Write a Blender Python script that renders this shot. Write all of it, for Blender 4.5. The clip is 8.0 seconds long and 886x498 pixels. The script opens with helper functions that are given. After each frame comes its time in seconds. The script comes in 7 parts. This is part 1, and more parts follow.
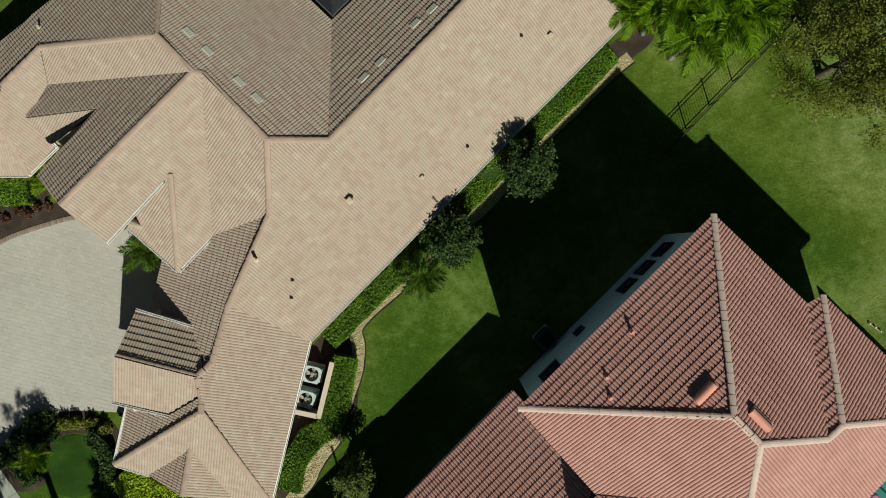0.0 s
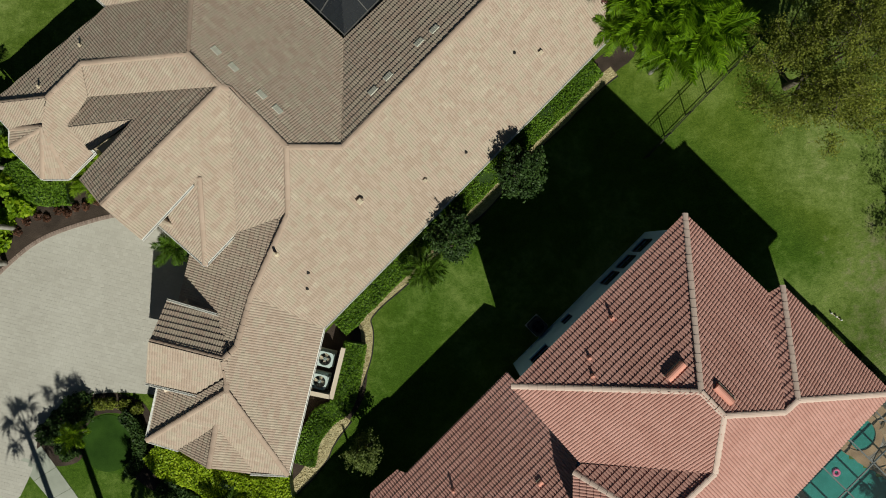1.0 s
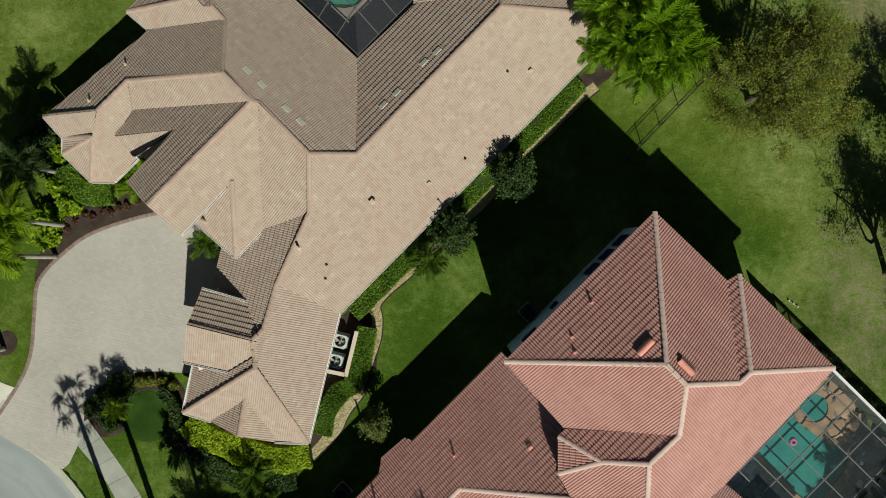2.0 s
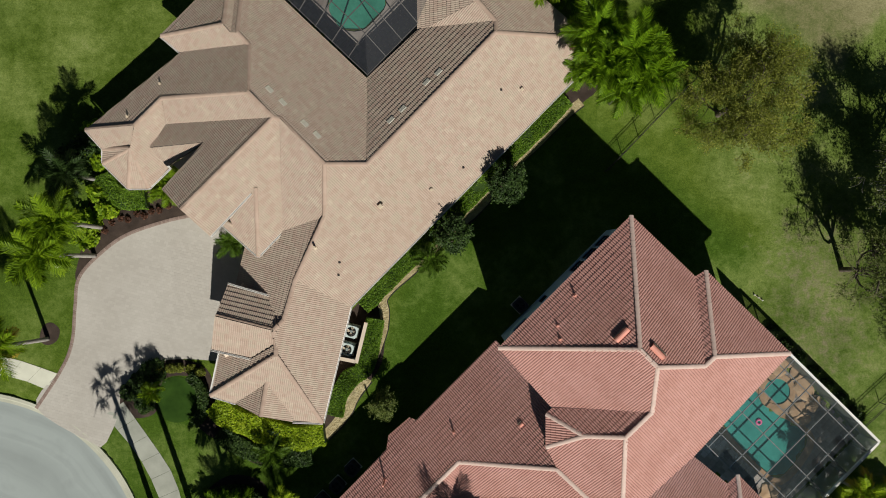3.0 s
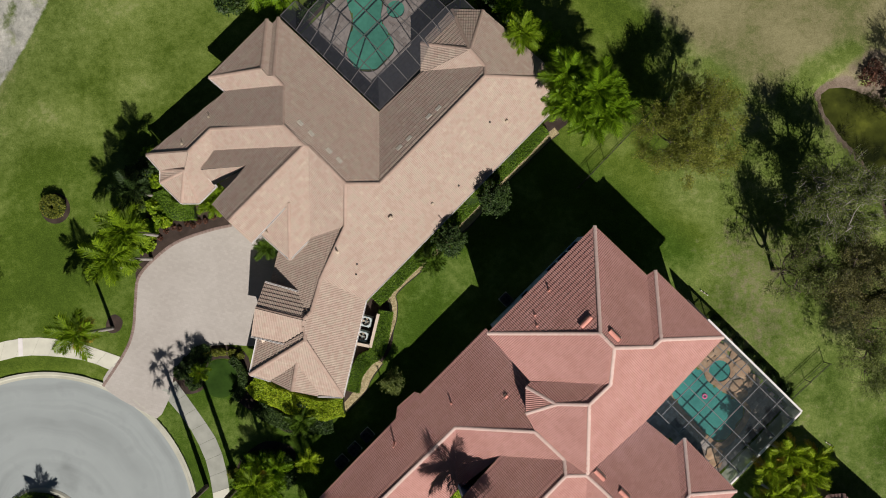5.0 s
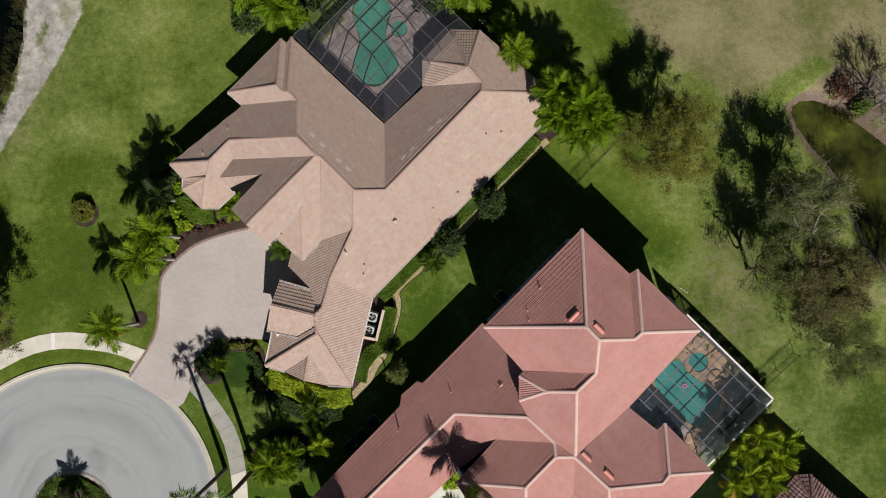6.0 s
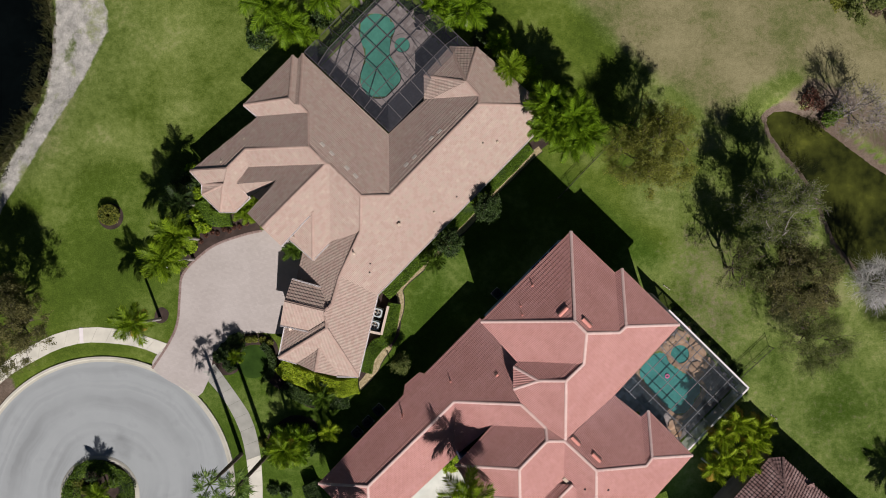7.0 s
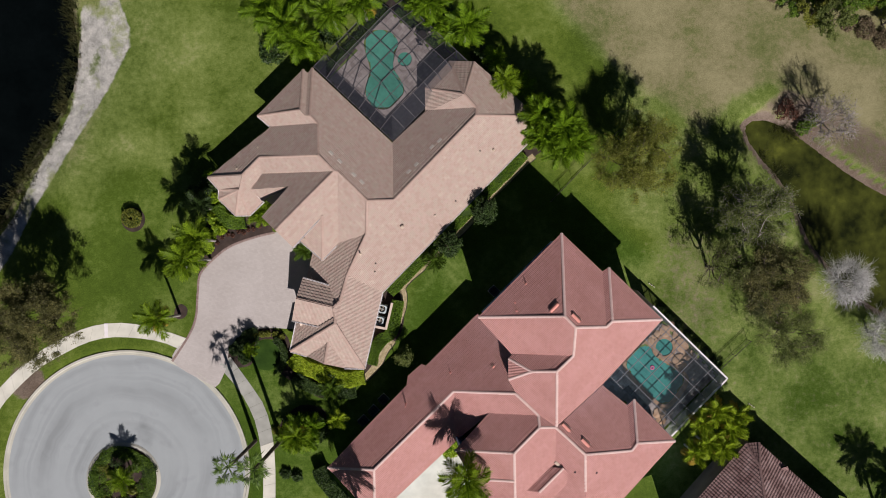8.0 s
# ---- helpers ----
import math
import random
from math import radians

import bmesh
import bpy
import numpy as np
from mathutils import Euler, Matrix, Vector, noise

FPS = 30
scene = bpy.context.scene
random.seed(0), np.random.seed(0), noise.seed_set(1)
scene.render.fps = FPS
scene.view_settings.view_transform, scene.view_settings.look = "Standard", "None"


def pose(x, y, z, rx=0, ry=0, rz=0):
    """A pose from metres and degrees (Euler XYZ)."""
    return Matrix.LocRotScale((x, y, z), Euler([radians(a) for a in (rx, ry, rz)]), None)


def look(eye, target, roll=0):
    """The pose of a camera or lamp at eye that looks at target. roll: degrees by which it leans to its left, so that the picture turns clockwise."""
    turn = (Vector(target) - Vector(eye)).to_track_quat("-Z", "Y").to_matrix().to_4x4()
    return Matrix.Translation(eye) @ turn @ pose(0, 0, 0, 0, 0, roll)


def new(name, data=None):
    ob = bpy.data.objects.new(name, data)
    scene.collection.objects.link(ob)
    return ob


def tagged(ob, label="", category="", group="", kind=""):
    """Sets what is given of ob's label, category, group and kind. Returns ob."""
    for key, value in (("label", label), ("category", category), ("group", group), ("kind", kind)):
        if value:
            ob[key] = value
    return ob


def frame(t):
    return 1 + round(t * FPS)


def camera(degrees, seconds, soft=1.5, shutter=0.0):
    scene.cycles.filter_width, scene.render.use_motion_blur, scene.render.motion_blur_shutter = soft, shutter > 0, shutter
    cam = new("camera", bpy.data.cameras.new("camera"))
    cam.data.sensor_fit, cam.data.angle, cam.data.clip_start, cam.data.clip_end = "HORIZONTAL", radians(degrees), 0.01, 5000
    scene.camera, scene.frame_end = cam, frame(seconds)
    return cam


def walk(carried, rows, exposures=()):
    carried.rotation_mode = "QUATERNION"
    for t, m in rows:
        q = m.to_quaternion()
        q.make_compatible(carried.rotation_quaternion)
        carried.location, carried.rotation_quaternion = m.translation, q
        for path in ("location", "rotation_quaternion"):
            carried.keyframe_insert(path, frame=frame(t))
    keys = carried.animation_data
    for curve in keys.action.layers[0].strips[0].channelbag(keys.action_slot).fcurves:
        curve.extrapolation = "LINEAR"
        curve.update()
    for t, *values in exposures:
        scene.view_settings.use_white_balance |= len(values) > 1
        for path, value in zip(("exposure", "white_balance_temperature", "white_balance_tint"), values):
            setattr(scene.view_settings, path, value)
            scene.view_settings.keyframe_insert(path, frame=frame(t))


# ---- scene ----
cam = camera(60.0, 8.0, soft=1.0)
# seconds, eye, then the turn about x, y and z: a drone that climbs and looks straight down
PATH = [
    (0, 0.000, 0.000, 39.253, 0.002, 0.392, 0.000),
    (0.5, -0.027, -0.110, 40.897, 0.046, 0.373, -0.008),
    (1, -0.059, -0.273, 43.190, 0.093, 0.343, -0.016),
    (1.5, -0.128, -0.509, 45.936, 0.141, 0.303, -0.026),
    (3, -0.325, -0.812, 54.070, 0.273, 0.143, -0.064),
    (3.5, -0.355, -0.765, 56.787, 0.306, 0.082, -0.080),
    (4, -0.399, -0.710, 59.525, 0.332, 0.020, -0.098),
    (4.5, -0.437, -0.664, 62.257, 0.346, -0.040, -0.118),
    (6, -0.631, -0.516, 70.432, 0.309, -0.197, -0.193),
    (6.5, -0.700, -0.440, 73.156, 0.263, -0.235, -0.224),
    (7, -0.746, -0.341, 75.884, 0.197, -0.263, -0.257),
    (7.5, -0.785, -0.202, 78.624, 0.108, -0.279, -0.294),
    (8, -0.810, -0.015, 81.374, -0.004, -0.281, -0.334),
]
walk(cam, [(t, pose(x, y, z, rx, ry, rz)) for t, x, y, z, rx, ry, rz in PATH],
     [(0, -0.10, 6650, 0), (1.7, -0.08, 6650, 3), (3.0, -0.01, 6650, 10), (4.5, 0.06, 6650, 16), (6, 0.05, 6600, 23), (8, 0.05, 6400, 27)])
from mathutils.geometry import tessellate_polygon as tessellate

# ---- light ----
SUN = Vector((0.217, -0.712, 0.668)).normalized()
sun = new("sun", bpy.data.lights.new("sun", "SUN"))
sun.data.energy, sun.data.angle, sun.data.color = 5.0, radians(0.53), (1.0, 0.95, 0.87)
sun.matrix_world = look((30, -100, 95), Vector((30, -100, 95)) - SUN)
world = bpy.data.worlds.new("sky")
scene.world = world
world.use_nodes = True
sky = world.node_tree.nodes.new("ShaderNodeTexSky")
sky.sky_type, sky.sun_disc = "NISHITA", False
sky.dust_density, sky.ozone_density = 0.3, 4.0
sky.sun_elevation = math.asin(SUN.z)
sky.sun_rotation = math.atan2(SUN.x, SUN.y)
world.node_tree.nodes["Background"].inputs[1].default_value = 0.0165
world.node_tree.links.new(sky.outputs[0], world.node_tree.nodes["Background"].inputs[0])
scene.view_settings.exposure = 0.0


# ---- materials ----
def material(name, colours, rough=0.8, scale=3.0, fine=60.0, bump=0.3, depth=0.01, metal=0.0, island=0.0, per_object=0.0, spec=0.3, stretch=None):
    """Two noises (broad and fine) mix the colours; island or per_object shifts the mix from piece to piece; stretch draws the broad one out."""
    m = bpy.data.materials.new(name)
    m.use_nodes = True
    n, link = m.node_tree.nodes, m.node_tree.links.new
    b = n["Principled BSDF"]
    b.inputs["Roughness"].default_value, b.inputs["Metallic"].default_value = rough, metal
    b.inputs["Specular IOR Level"].default_value = spec
    at = n.new("ShaderNodeTexCoord")
    broad, grain = n.new("ShaderNodeTexNoise"), n.new("ShaderNodeTexNoise")
    broad.inputs["Scale"].default_value, grain.inputs["Scale"].default_value = scale, fine
    broad.inputs["Detail"].default_value, grain.inputs["Detail"].default_value = 5, 3
    link(at.outputs["Object"], broad.inputs["Vector"])
    link(at.outputs["Object"], grain.inputs["Vector"])
    if stretch:
        drawn = n.new("ShaderNodeVectorMath")
        drawn.operation = "MULTIPLY"
        drawn.inputs[1].default_value = stretch
        link(at.outputs["Object"], drawn.inputs[0])
        link(drawn.outputs[0], broad.inputs["Vector"])
    mix = n.new("ShaderNodeMath")
    mix.operation = "MULTIPLY_ADD"
    mix.inputs[1].default_value = 0.4
    link(grain.outputs["Fac"], mix.inputs[0])
    low = n.new("ShaderNodeMath")
    low.operation = "MULTIPLY_ADD"
    low.inputs[1].default_value, low.inputs[2].default_value = 1.5, -0.45
    link(broad.outputs["Fac"], low.inputs[0])
    last = low.outputs[0]
    if island or per_object:
        own = n.new("ShaderNodeNewGeometry").outputs["Random Per Island"] if island else n.new("ShaderNodeObjectInfo").outputs["Random"]
        shift = n.new("ShaderNodeMath")
        shift.operation = "MULTIPLY_ADD"
        shift.inputs[1].default_value = island or per_object
        link(own, shift.inputs[0])
        link(last, shift.inputs[2])
        less = n.new("ShaderNodeMath")
        less.operation = "SUBTRACT"
        less.inputs[1].default_value = (island or per_object) / 2
        link(shift.outputs[0], less.inputs[0])
        last = less.outputs[0]
    link(last, mix.inputs[2])
    less = n.new("ShaderNodeMath")
    less.operation = "SUBTRACT"
    less.inputs[1].default_value = 0.2
    link(mix.outputs[0], less.inputs[0])
    ramp = n.new("ShaderNodeValToRGB")
    while len(ramp.color_ramp.elements) < len(colours):
        ramp.color_ramp.elements.new(0.5)
    for k, (e, c) in enumerate(zip(ramp.color_ramp.elements, colours)):
        e.position, e.color = k / max(1, len(colours) - 1), (*c, 1)
    link(less.outputs[0], ramp.inputs[0])
    link(ramp.outputs[0], b.inputs["Base Color"])
    if bump:
        bp = n.new("ShaderNodeBump")
        bp.inputs["Strength"].default_value, bp.inputs["Distance"].default_value = bump, depth
        link(grain.outputs["Fac"], bp.inputs["Height"])
        link(bp.outputs[0], b.inputs["Normal"])
    return m


def leafy(name, colours, scale=0.7, thin_share=0.35):
    """Leaves: colour by piece, and some light shining through."""
    m = material(name, colours, 0.55, scale, 9.0, 0.0, island=0.8, spec=0.25)
    n, link = m.node_tree.nodes, m.node_tree.links.new
    b = n["Principled BSDF"]
    thin, mixed = n.new("ShaderNodeBsdfTranslucent"), n.new("ShaderNodeMixShader")
    mixed.inputs[0].default_value = thin_share
    link(b.inputs["Base Color"].links[0].from_socket, thin.inputs[0])
    link(b.outputs[0], mixed.inputs[1])
    link(thin.outputs[0], mixed.inputs[2])
    link(mixed.outputs[0], n["Material Output"].inputs[0])
    return m


TAN = [(0.38, 0.296, 0.24), (0.425, 0.338, 0.28), (0.385, 0.328, 0.262), (0.44, 0.366, 0.298), (0.455, 0.40, 0.325)]
RED = [(0.425, 0.228, 0.196), (0.46, 0.256, 0.222), (0.49, 0.278, 0.245), (0.52, 0.31, 0.278)]
TILE_TAN = material("tan_concrete_tile", TAN, 0.85, 1.5, 45, 0.2, island=0.8, stretch=(0.45, 2.0, 1.0))
TILE_RED = material("terracotta_tile", RED, 0.8, 0.4, 45, 0.2, island=0.45, stretch=(0.6, 1.8, 1.0))
TILE_BROWN = material("brown_tile", [(0.14, 0.085, 0.075), (0.27, 0.185, 0.165), (0.40, 0.315, 0.29)], 0.85, 0.8, 45, 0.25, island=0.4)
TILE_TAN_ONE = material("tan_tile_piece", TAN, 0.85, 0.55, 45, 0.2, per_object=0.8)
TILE_RED_ONE = material("terracotta_piece", RED, 0.8, 0.4, 45, 0.2, per_object=0.5)
CAP_TAN = material("tan_ridge_cap", [(0.37, 0.28, 0.225), (0.42, 0.325, 0.265), (0.46, 0.365, 0.30)], 0.85, 0.9, 45, 0.2, per_object=0.5)
CAP_RED = material("terracotta_ridge_cap", [(0.54, 0.42, 0.37), (0.62, 0.49, 0.435), (0.68, 0.555, 0.495)], 0.8, 0.9, 45, 0.2, per_object=0.3)
DECK = material("roof_underlay", [(0.05, 0.045, 0.04), (0.09, 0.08, 0.07)], 0.95)
STUCCO = material("cream_stucco", [(0.52, 0.44, 0.35), (0.62, 0.54, 0.44), (0.68, 0.60, 0.50)], 0.9, 0.6, 80, 0.4)
STUCCO_BROWN = material("brown_stucco", [(0.13, 0.10, 0.08), (0.19, 0.15, 0.12), (0.24, 0.19, 0.155)], 0.9, 0.6, 80, 0.4)
# wall in shade: the blue of the skylight is part of this base colour
STUCCO_GREY = material("grey_stucco_with_sky_blue", [(0.32, 0.54, 0.75), (0.36, 0.59, 0.80), (0.40, 0.63, 0.84)], 0.9, 0.6, 80, 0.4)
WHITE = material("white_painted_metal", [(0.70, 0.70, 0.68), (0.80, 0.80, 0.78)], 0.45, 2, 30, 0.05)
BRONZE = material("dark_bronze_aluminium", [(0.02, 0.019, 0.018), (0.045, 0.042, 0.04)], 0.45, 3, 40, 0.05)
CONCRETE = material("pale_concrete", [(0.50, 0.52, 0.43), (0.63, 0.65, 0.54), (0.70, 0.72, 0.61)], 0.9, 0.7, 60, 0.3)
PAVER = material("grey_pink_paver", [(0.39, 0.375, 0.338), (0.452, 0.44, 0.40), (0.507, 0.495, 0.455)], 0.9, 0.22, 50, 0.4, island=0.3)
PAVER_ONE = material("grey_pink_paver_piece", [(0.39, 0.375, 0.338), (0.452, 0.44, 0.40), (0.507, 0.495, 0.455)], 0.9, 0.22, 50, 0.4, per_object=0.3)
KERBSTONE = material("weathered_kerb_concrete", [(0.37, 0.385, 0.31), (0.47, 0.485, 0.40), (0.55, 0.56, 0.47)], 0.9, 0.5, 60, 0.3)
DIRTY_SLAB = material("dirty_grey_concrete", [(0.265, 0.285, 0.245), (0.355, 0.377, 0.327), (0.43, 0.455, 0.40)], 0.9, 0.8, 60, 0.3)
MULCH = material("brown_mulch", [(0.03, 0.022, 0.017), (0.062, 0.045, 0.036), (0.12, 0.092, 0.075)], 0.95, 1.2, 22, 1.0, 0.04)
GRAVEL = material("pale_river_gravel", [(0.34, 0.29, 0.16), (0.52, 0.46, 0.28), (0.66, 0.60, 0.42)], 0.9, 4, 30, 1.0, 0.03, island=0.9)
BARK = material("grey_brown_bark", [(0.07, 0.055, 0.045), (0.15, 0.125, 0.10), (0.24, 0.21, 0.18)], 0.95, 2.5, 30, 0.8, 0.02)
BARK_PALE = material("pale_grey_bark", [(0.22, 0.21, 0.19), (0.36, 0.345, 0.32), (0.48, 0.46, 0.43)], 0.9, 2.5, 30, 0.5, 0.01)
BARK_WHITE = material("bleached_grey_bark", [(0.48, 0.50, 0.47), (0.61, 0.63, 0.60), (0.73, 0.75, 0.72)], 0.9, 2.5, 30, 0.4, 0.01)
LEAF_DARK = leafy("dark_green_leaf", [(0.022, 0.048, 0.012), (0.05, 0.1, 0.022), (0.095, 0.16, 0.035)])
LEAF_MID = leafy("green_leaf", [(0.055, 0.115, 0.01), (0.115, 0.215, 0.018), (0.2, 0.32, 0.035)])
LEAF_LIME = leafy("lime_green_leaf", [(0.20, 0.31, 0.012), (0.36, 0.50, 0.02), (0.54, 0.645, 0.05)])
LEAF_OLIVE = leafy("olive_leaf", [(0.12, 0.15, 0.02), (0.225, 0.26, 0.038), (0.35, 0.375, 0.068)], 0.7, 0.45)
LEAF_GREY = leafy("grey_green_leaf", [(0.08, 0.12, 0.024), (0.16, 0.21, 0.05), (0.26, 0.31, 0.10)], 0.7, 0.45)
LEAF_PALM = leafy("palm_frond_green", [(0.12, 0.22, 0.008), (0.26, 0.41, 0.014), (0.50, 0.62, 0.04)], 0.7, 0.45)
LEAF_LUSH = leafy("lush_frond_green", [(0.095, 0.20, 0.006), (0.215, 0.385, 0.012), (0.45, 0.62, 0.035)], 0.7, 0.45)
LEAF_HEDGE = leafy("hedge_leaf", [(0.07, 0.15, 0.010), (0.14, 0.265, 0.018), (0.235, 0.38, 0.04)])
LEAF_OAK = leafy("dark_olive_leaf", [(0.06, 0.07, 0.02), (0.155, 0.16, 0.048), (0.30, 0.285, 0.105)])
LEAF_FAN = leafy("pale_fan_leaf", [(0.07, 0.14, 0.025), (0.15, 0.255, 0.05), (0.29, 0.40, 0.12)])
LEAF_STRAW = leafy("dry_straw_leaf", [(0.11, 0.09, 0.05), (0.2, 0.165, 0.095), (0.32, 0.27, 0.17)])
LEAF_GOLD = leafy("yellowing_frond", [(0.3, 0.21, 0.02), (0.46, 0.34, 0.04), (0.55, 0.43, 0.09)])
LEAF_REED = leafy("olive_brown_reed", [(0.035, 0.045, 0.014), (0.08, 0.09, 0.028), (0.16, 0.15, 0.055)])
LEAF_RUST = leafy("rust_brown_leaf", [(0.07, 0.035, 0.022), (0.15, 0.07, 0.045), (0.24, 0.13, 0.085)])
LEAF_RED = leafy("maroon_leaf", [(0.1, 0.035, 0.035), (0.2, 0.085, 0.085), (0.32, 0.17, 0.16)])


# ---- mesh helpers ----
def mesh_of(name, verts, faces, mat, smooth=False):
    me = bpy.data.meshes.new(name)
    me.from_pydata([tuple(v) for v in verts], [], faces)
    me.materials.append(mat)
    if smooth:
        me.polygons.foreach_set("use_smooth", [True] * len(me.polygons))
    me.update()
    return me


def part(name, data, parent, label="", kind="", at=None):
    """One mesh object under a thing or under a part."""
    ob = new(name, data)
    ob.parent = parent
    if at is not None:
        ob.matrix_basis = at
    return tagged(ob, label, kind=kind)


def thing(name, label, category, at=None, data=None, group="", kind=""):
    ob = new(name, data)
    if at is not None:
        ob.matrix_basis = at
    return tagged(ob, label, category, group, kind)


def box(cx, cy, cz, sx, sy, sz, turn=0.0, chamfer=0.0):
    """Vertices and faces of a box with its upper edges taken off; centre in plan, foot at cz."""
    c, s = math.cos(radians(turn)), math.sin(radians(turn))
    out = []
    rings = [(0, 0.0), (sz - chamfer, 0.0), (sz, chamfer)] if chamfer else [(0, 0.0), (sz, 0.0)]
    for z, inset in rings:
        for x, y in ((-1, -1), (1, -1), (1, 1), (-1, 1)):
            px, py = x * (sx / 2 - inset), y * (sy / 2 - inset)
            out.append((cx + px * c - py * s, cy + px * s + py * c, cz + z))
    faces = [(3, 2, 1, 0)]
    for r in range(len(rings) - 1):
        for k in range(4):
            faces.append((r * 4 + k, r * 4 + (k + 1) % 4, r * 4 + 4 + (k + 1) % 4, r * 4 + 4 + k))
    top = 4 * (len(rings) - 1)
    faces.append((top, top + 1, top + 2, top + 3))
    return out, faces


def joined(pieces):
    verts, faces = [], []
    for v, f in pieces:
        n = len(verts)
        verts.extend(v)
        faces.extend(tuple(i + n for i in q) for q in f)
    return verts, faces


def tube(points, radii, sides=8, cap=True):
    """A round bar along points."""
    verts, faces = [], []
    pts = [Vector(p) for p in points]
    for k, p in enumerate(pts):
        d = (pts[min(k + 1, len(pts) - 1)] - pts[max(k - 1, 0)]).normalized()
        a = d.cross(Vector((0, 0, 1)) if abs(d.z) < 0.9 else Vector((1, 0, 0))).normalized()
        b = d.cross(a)
        r = radii[k] if isinstance(radii, (list, tuple)) else radii
        for q in range(sides):
            w = 2 * math.pi * q / sides
            verts.append(p + (a * math.cos(w) + b * math.sin(w)) * r)
    for k in range(len(pts) - 1):
        for q in range(sides):
            faces.append((k * sides + q, k * sides + (q + 1) % sides, (k + 1) * sides + (q + 1) % sides, (k + 1) * sides + q))
    if cap:
        faces.append(tuple(range(sides))[::-1])
        faces.append(tuple(range((len(pts) - 1) * sides, len(pts) * sides)))
    return verts, faces


def prism(outline, z0, z1):
    """An upright prism over a plan outline."""
    n = len(outline)
    if sum(a[0] * b[1] - b[0] * a[1] for a, b in zip(outline, outline[1:] + outline[:1])) < 0:
        outline = outline[::-1]
    verts = [(x, y, z0) for x, y in outline] + [(x, y, z1) for x, y in outline]
    faces = [tuple(range(n))[::-1], tuple(range(n, 2 * n))]
    faces += [(k, (k + 1) % n, n + (k + 1) % n, n + k) for k in range(n)]
    return verts, faces


def smooth_line(points, closed=False, steps=8):
    """A Catmull-Rom line through plan points."""
    n, out = len(points), []
    for k in range(n if closed else n - 1):
        get = (lambda i: Vector(points[i % n])) if closed else (lambda i: Vector(points[min(max(i, 0), n - 1)]))
        a, b, c, d = get(k - 1), get(k), get(k + 1), get(k + 2)
        for s in range(steps):
            t = s / steps
            p = 0.5 * (2 * b + (c - a) * t + (2 * a - 5 * b + 4 * c - d) * t * t + (3 * b - a - 3 * c + d) * t ** 3)
            out.append((p.x, p.y))
    if not closed:
        out.append(tuple(points[-1]))
    return out


def clip(poly, tri):
    """The convex outline poly cut to a counter-clockwise triangle."""
    for k in range(3):
        (ax, ay), (bx, by) = tri[k], tri[(k + 1) % 3]
        out = []
        for i in range(len(poly)):
            p, q = poly[i - 1], poly[i]
            dp = (bx - ax) * (p[1] - ay) - (by - ay) * (p[0] - ax)
            dq = (bx - ax) * (q[1] - ay) - (by - ay) * (q[0] - ax)
            if (dp < 0) != (dq < 0):
                t = dp / (dp - dq)
                out.append((p[0] + t * (q[0] - p[0]), p[1] + t * (q[1] - p[1])))
            if dq >= 0:
                out.append(q)
        poly = out
        if len(poly) < 3:
            return []
    return poly


def triangles(outline):
    from_outline = [Vector((x, y, 0)) for x, y in outline]
    tris = []
    for t in tessellate([from_outline]):
        a, b, c = (outline[i] for i in t)
        area = (b[0] - a[0]) * (c[1] - a[1]) - (b[1] - a[1]) * (c[0] - a[0])
        if abs(area) > 1e-6:
            tris.append((a, b, c) if area > 0 else (a, c, b))
    return tris


def inside(p, outline):
    hit = False
    for k in range(len(outline)):
        (ax, ay), (bx, by) = outline[k - 1], outline[k]
        if (ay > p[1]) != (by > p[1]) and p[0] < ax + (p[1] - ay) / (by - ay) * (bx - ax):
            hit = not hit
    return hit


def edge_distance(p, outline):
    best = 1e9
    for k in range(len(outline)):
        a, b = Vector(outline[k - 1]), Vector(outline[k])
        d = b - a
        t = min(1, max(0, (Vector(p) - a).dot(d) / max(d.length_squared, 1e-9)))
        best = min(best, (Vector(p) - a - d * t).length)
    return best


# ---- tiled roofs ----
ROLL = [(0.0, 0.012), (0.13, 0.036), (0.30, 0.050), (0.47, 0.036), (0.60, 0.012), (0.80, 0.0), (1.0, 0.012)]
DOUBLE = [(0.0, 0.0), (0.09, 0.015), (0.25, 0.023), (0.41, 0.015), (0.5, 0.0), (0.59, 0.015), (0.75, 0.023), (0.91, 0.015), (1.0, 0.0)]
DEEP = [(0.0, 0.0), (0.09, 0.028), (0.25, 0.042), (0.41, 0.028), (0.5, 0.0), (0.59, 0.028), (0.75, 0.042), (0.91, 0.028), (1.0, 0.0)]
ROOFS = {}


def roll_height(s, shape):
    for (a, ha), (b, hb) in zip(shape, shape[1:]):
        if s <= b:
            return ha + (hb - ha) * (s - a) / (b - a)
    return shape[-1][1]


def tile_mesh(name, wide, course, mat, shape, step):
    """One roll tile in its slope's own axes: x along the eave, y up the slope, z out."""
    verts, faces = [], []
    for s, h in shape:
        verts += [(s * wide, 0, h + 0.004), (s * wide, 0, h + step), (s * wide, course, h + 0.004)]
    for k in range(len(shape) - 1):
        faces += [(3 * k + 1, 3 * k + 4, 3 * k + 5, 3 * k + 2), (3 * k, 3 * k + 3, 3 * k + 4, 3 * k + 1)]
    return mesh_of(name, verts, faces, mat)


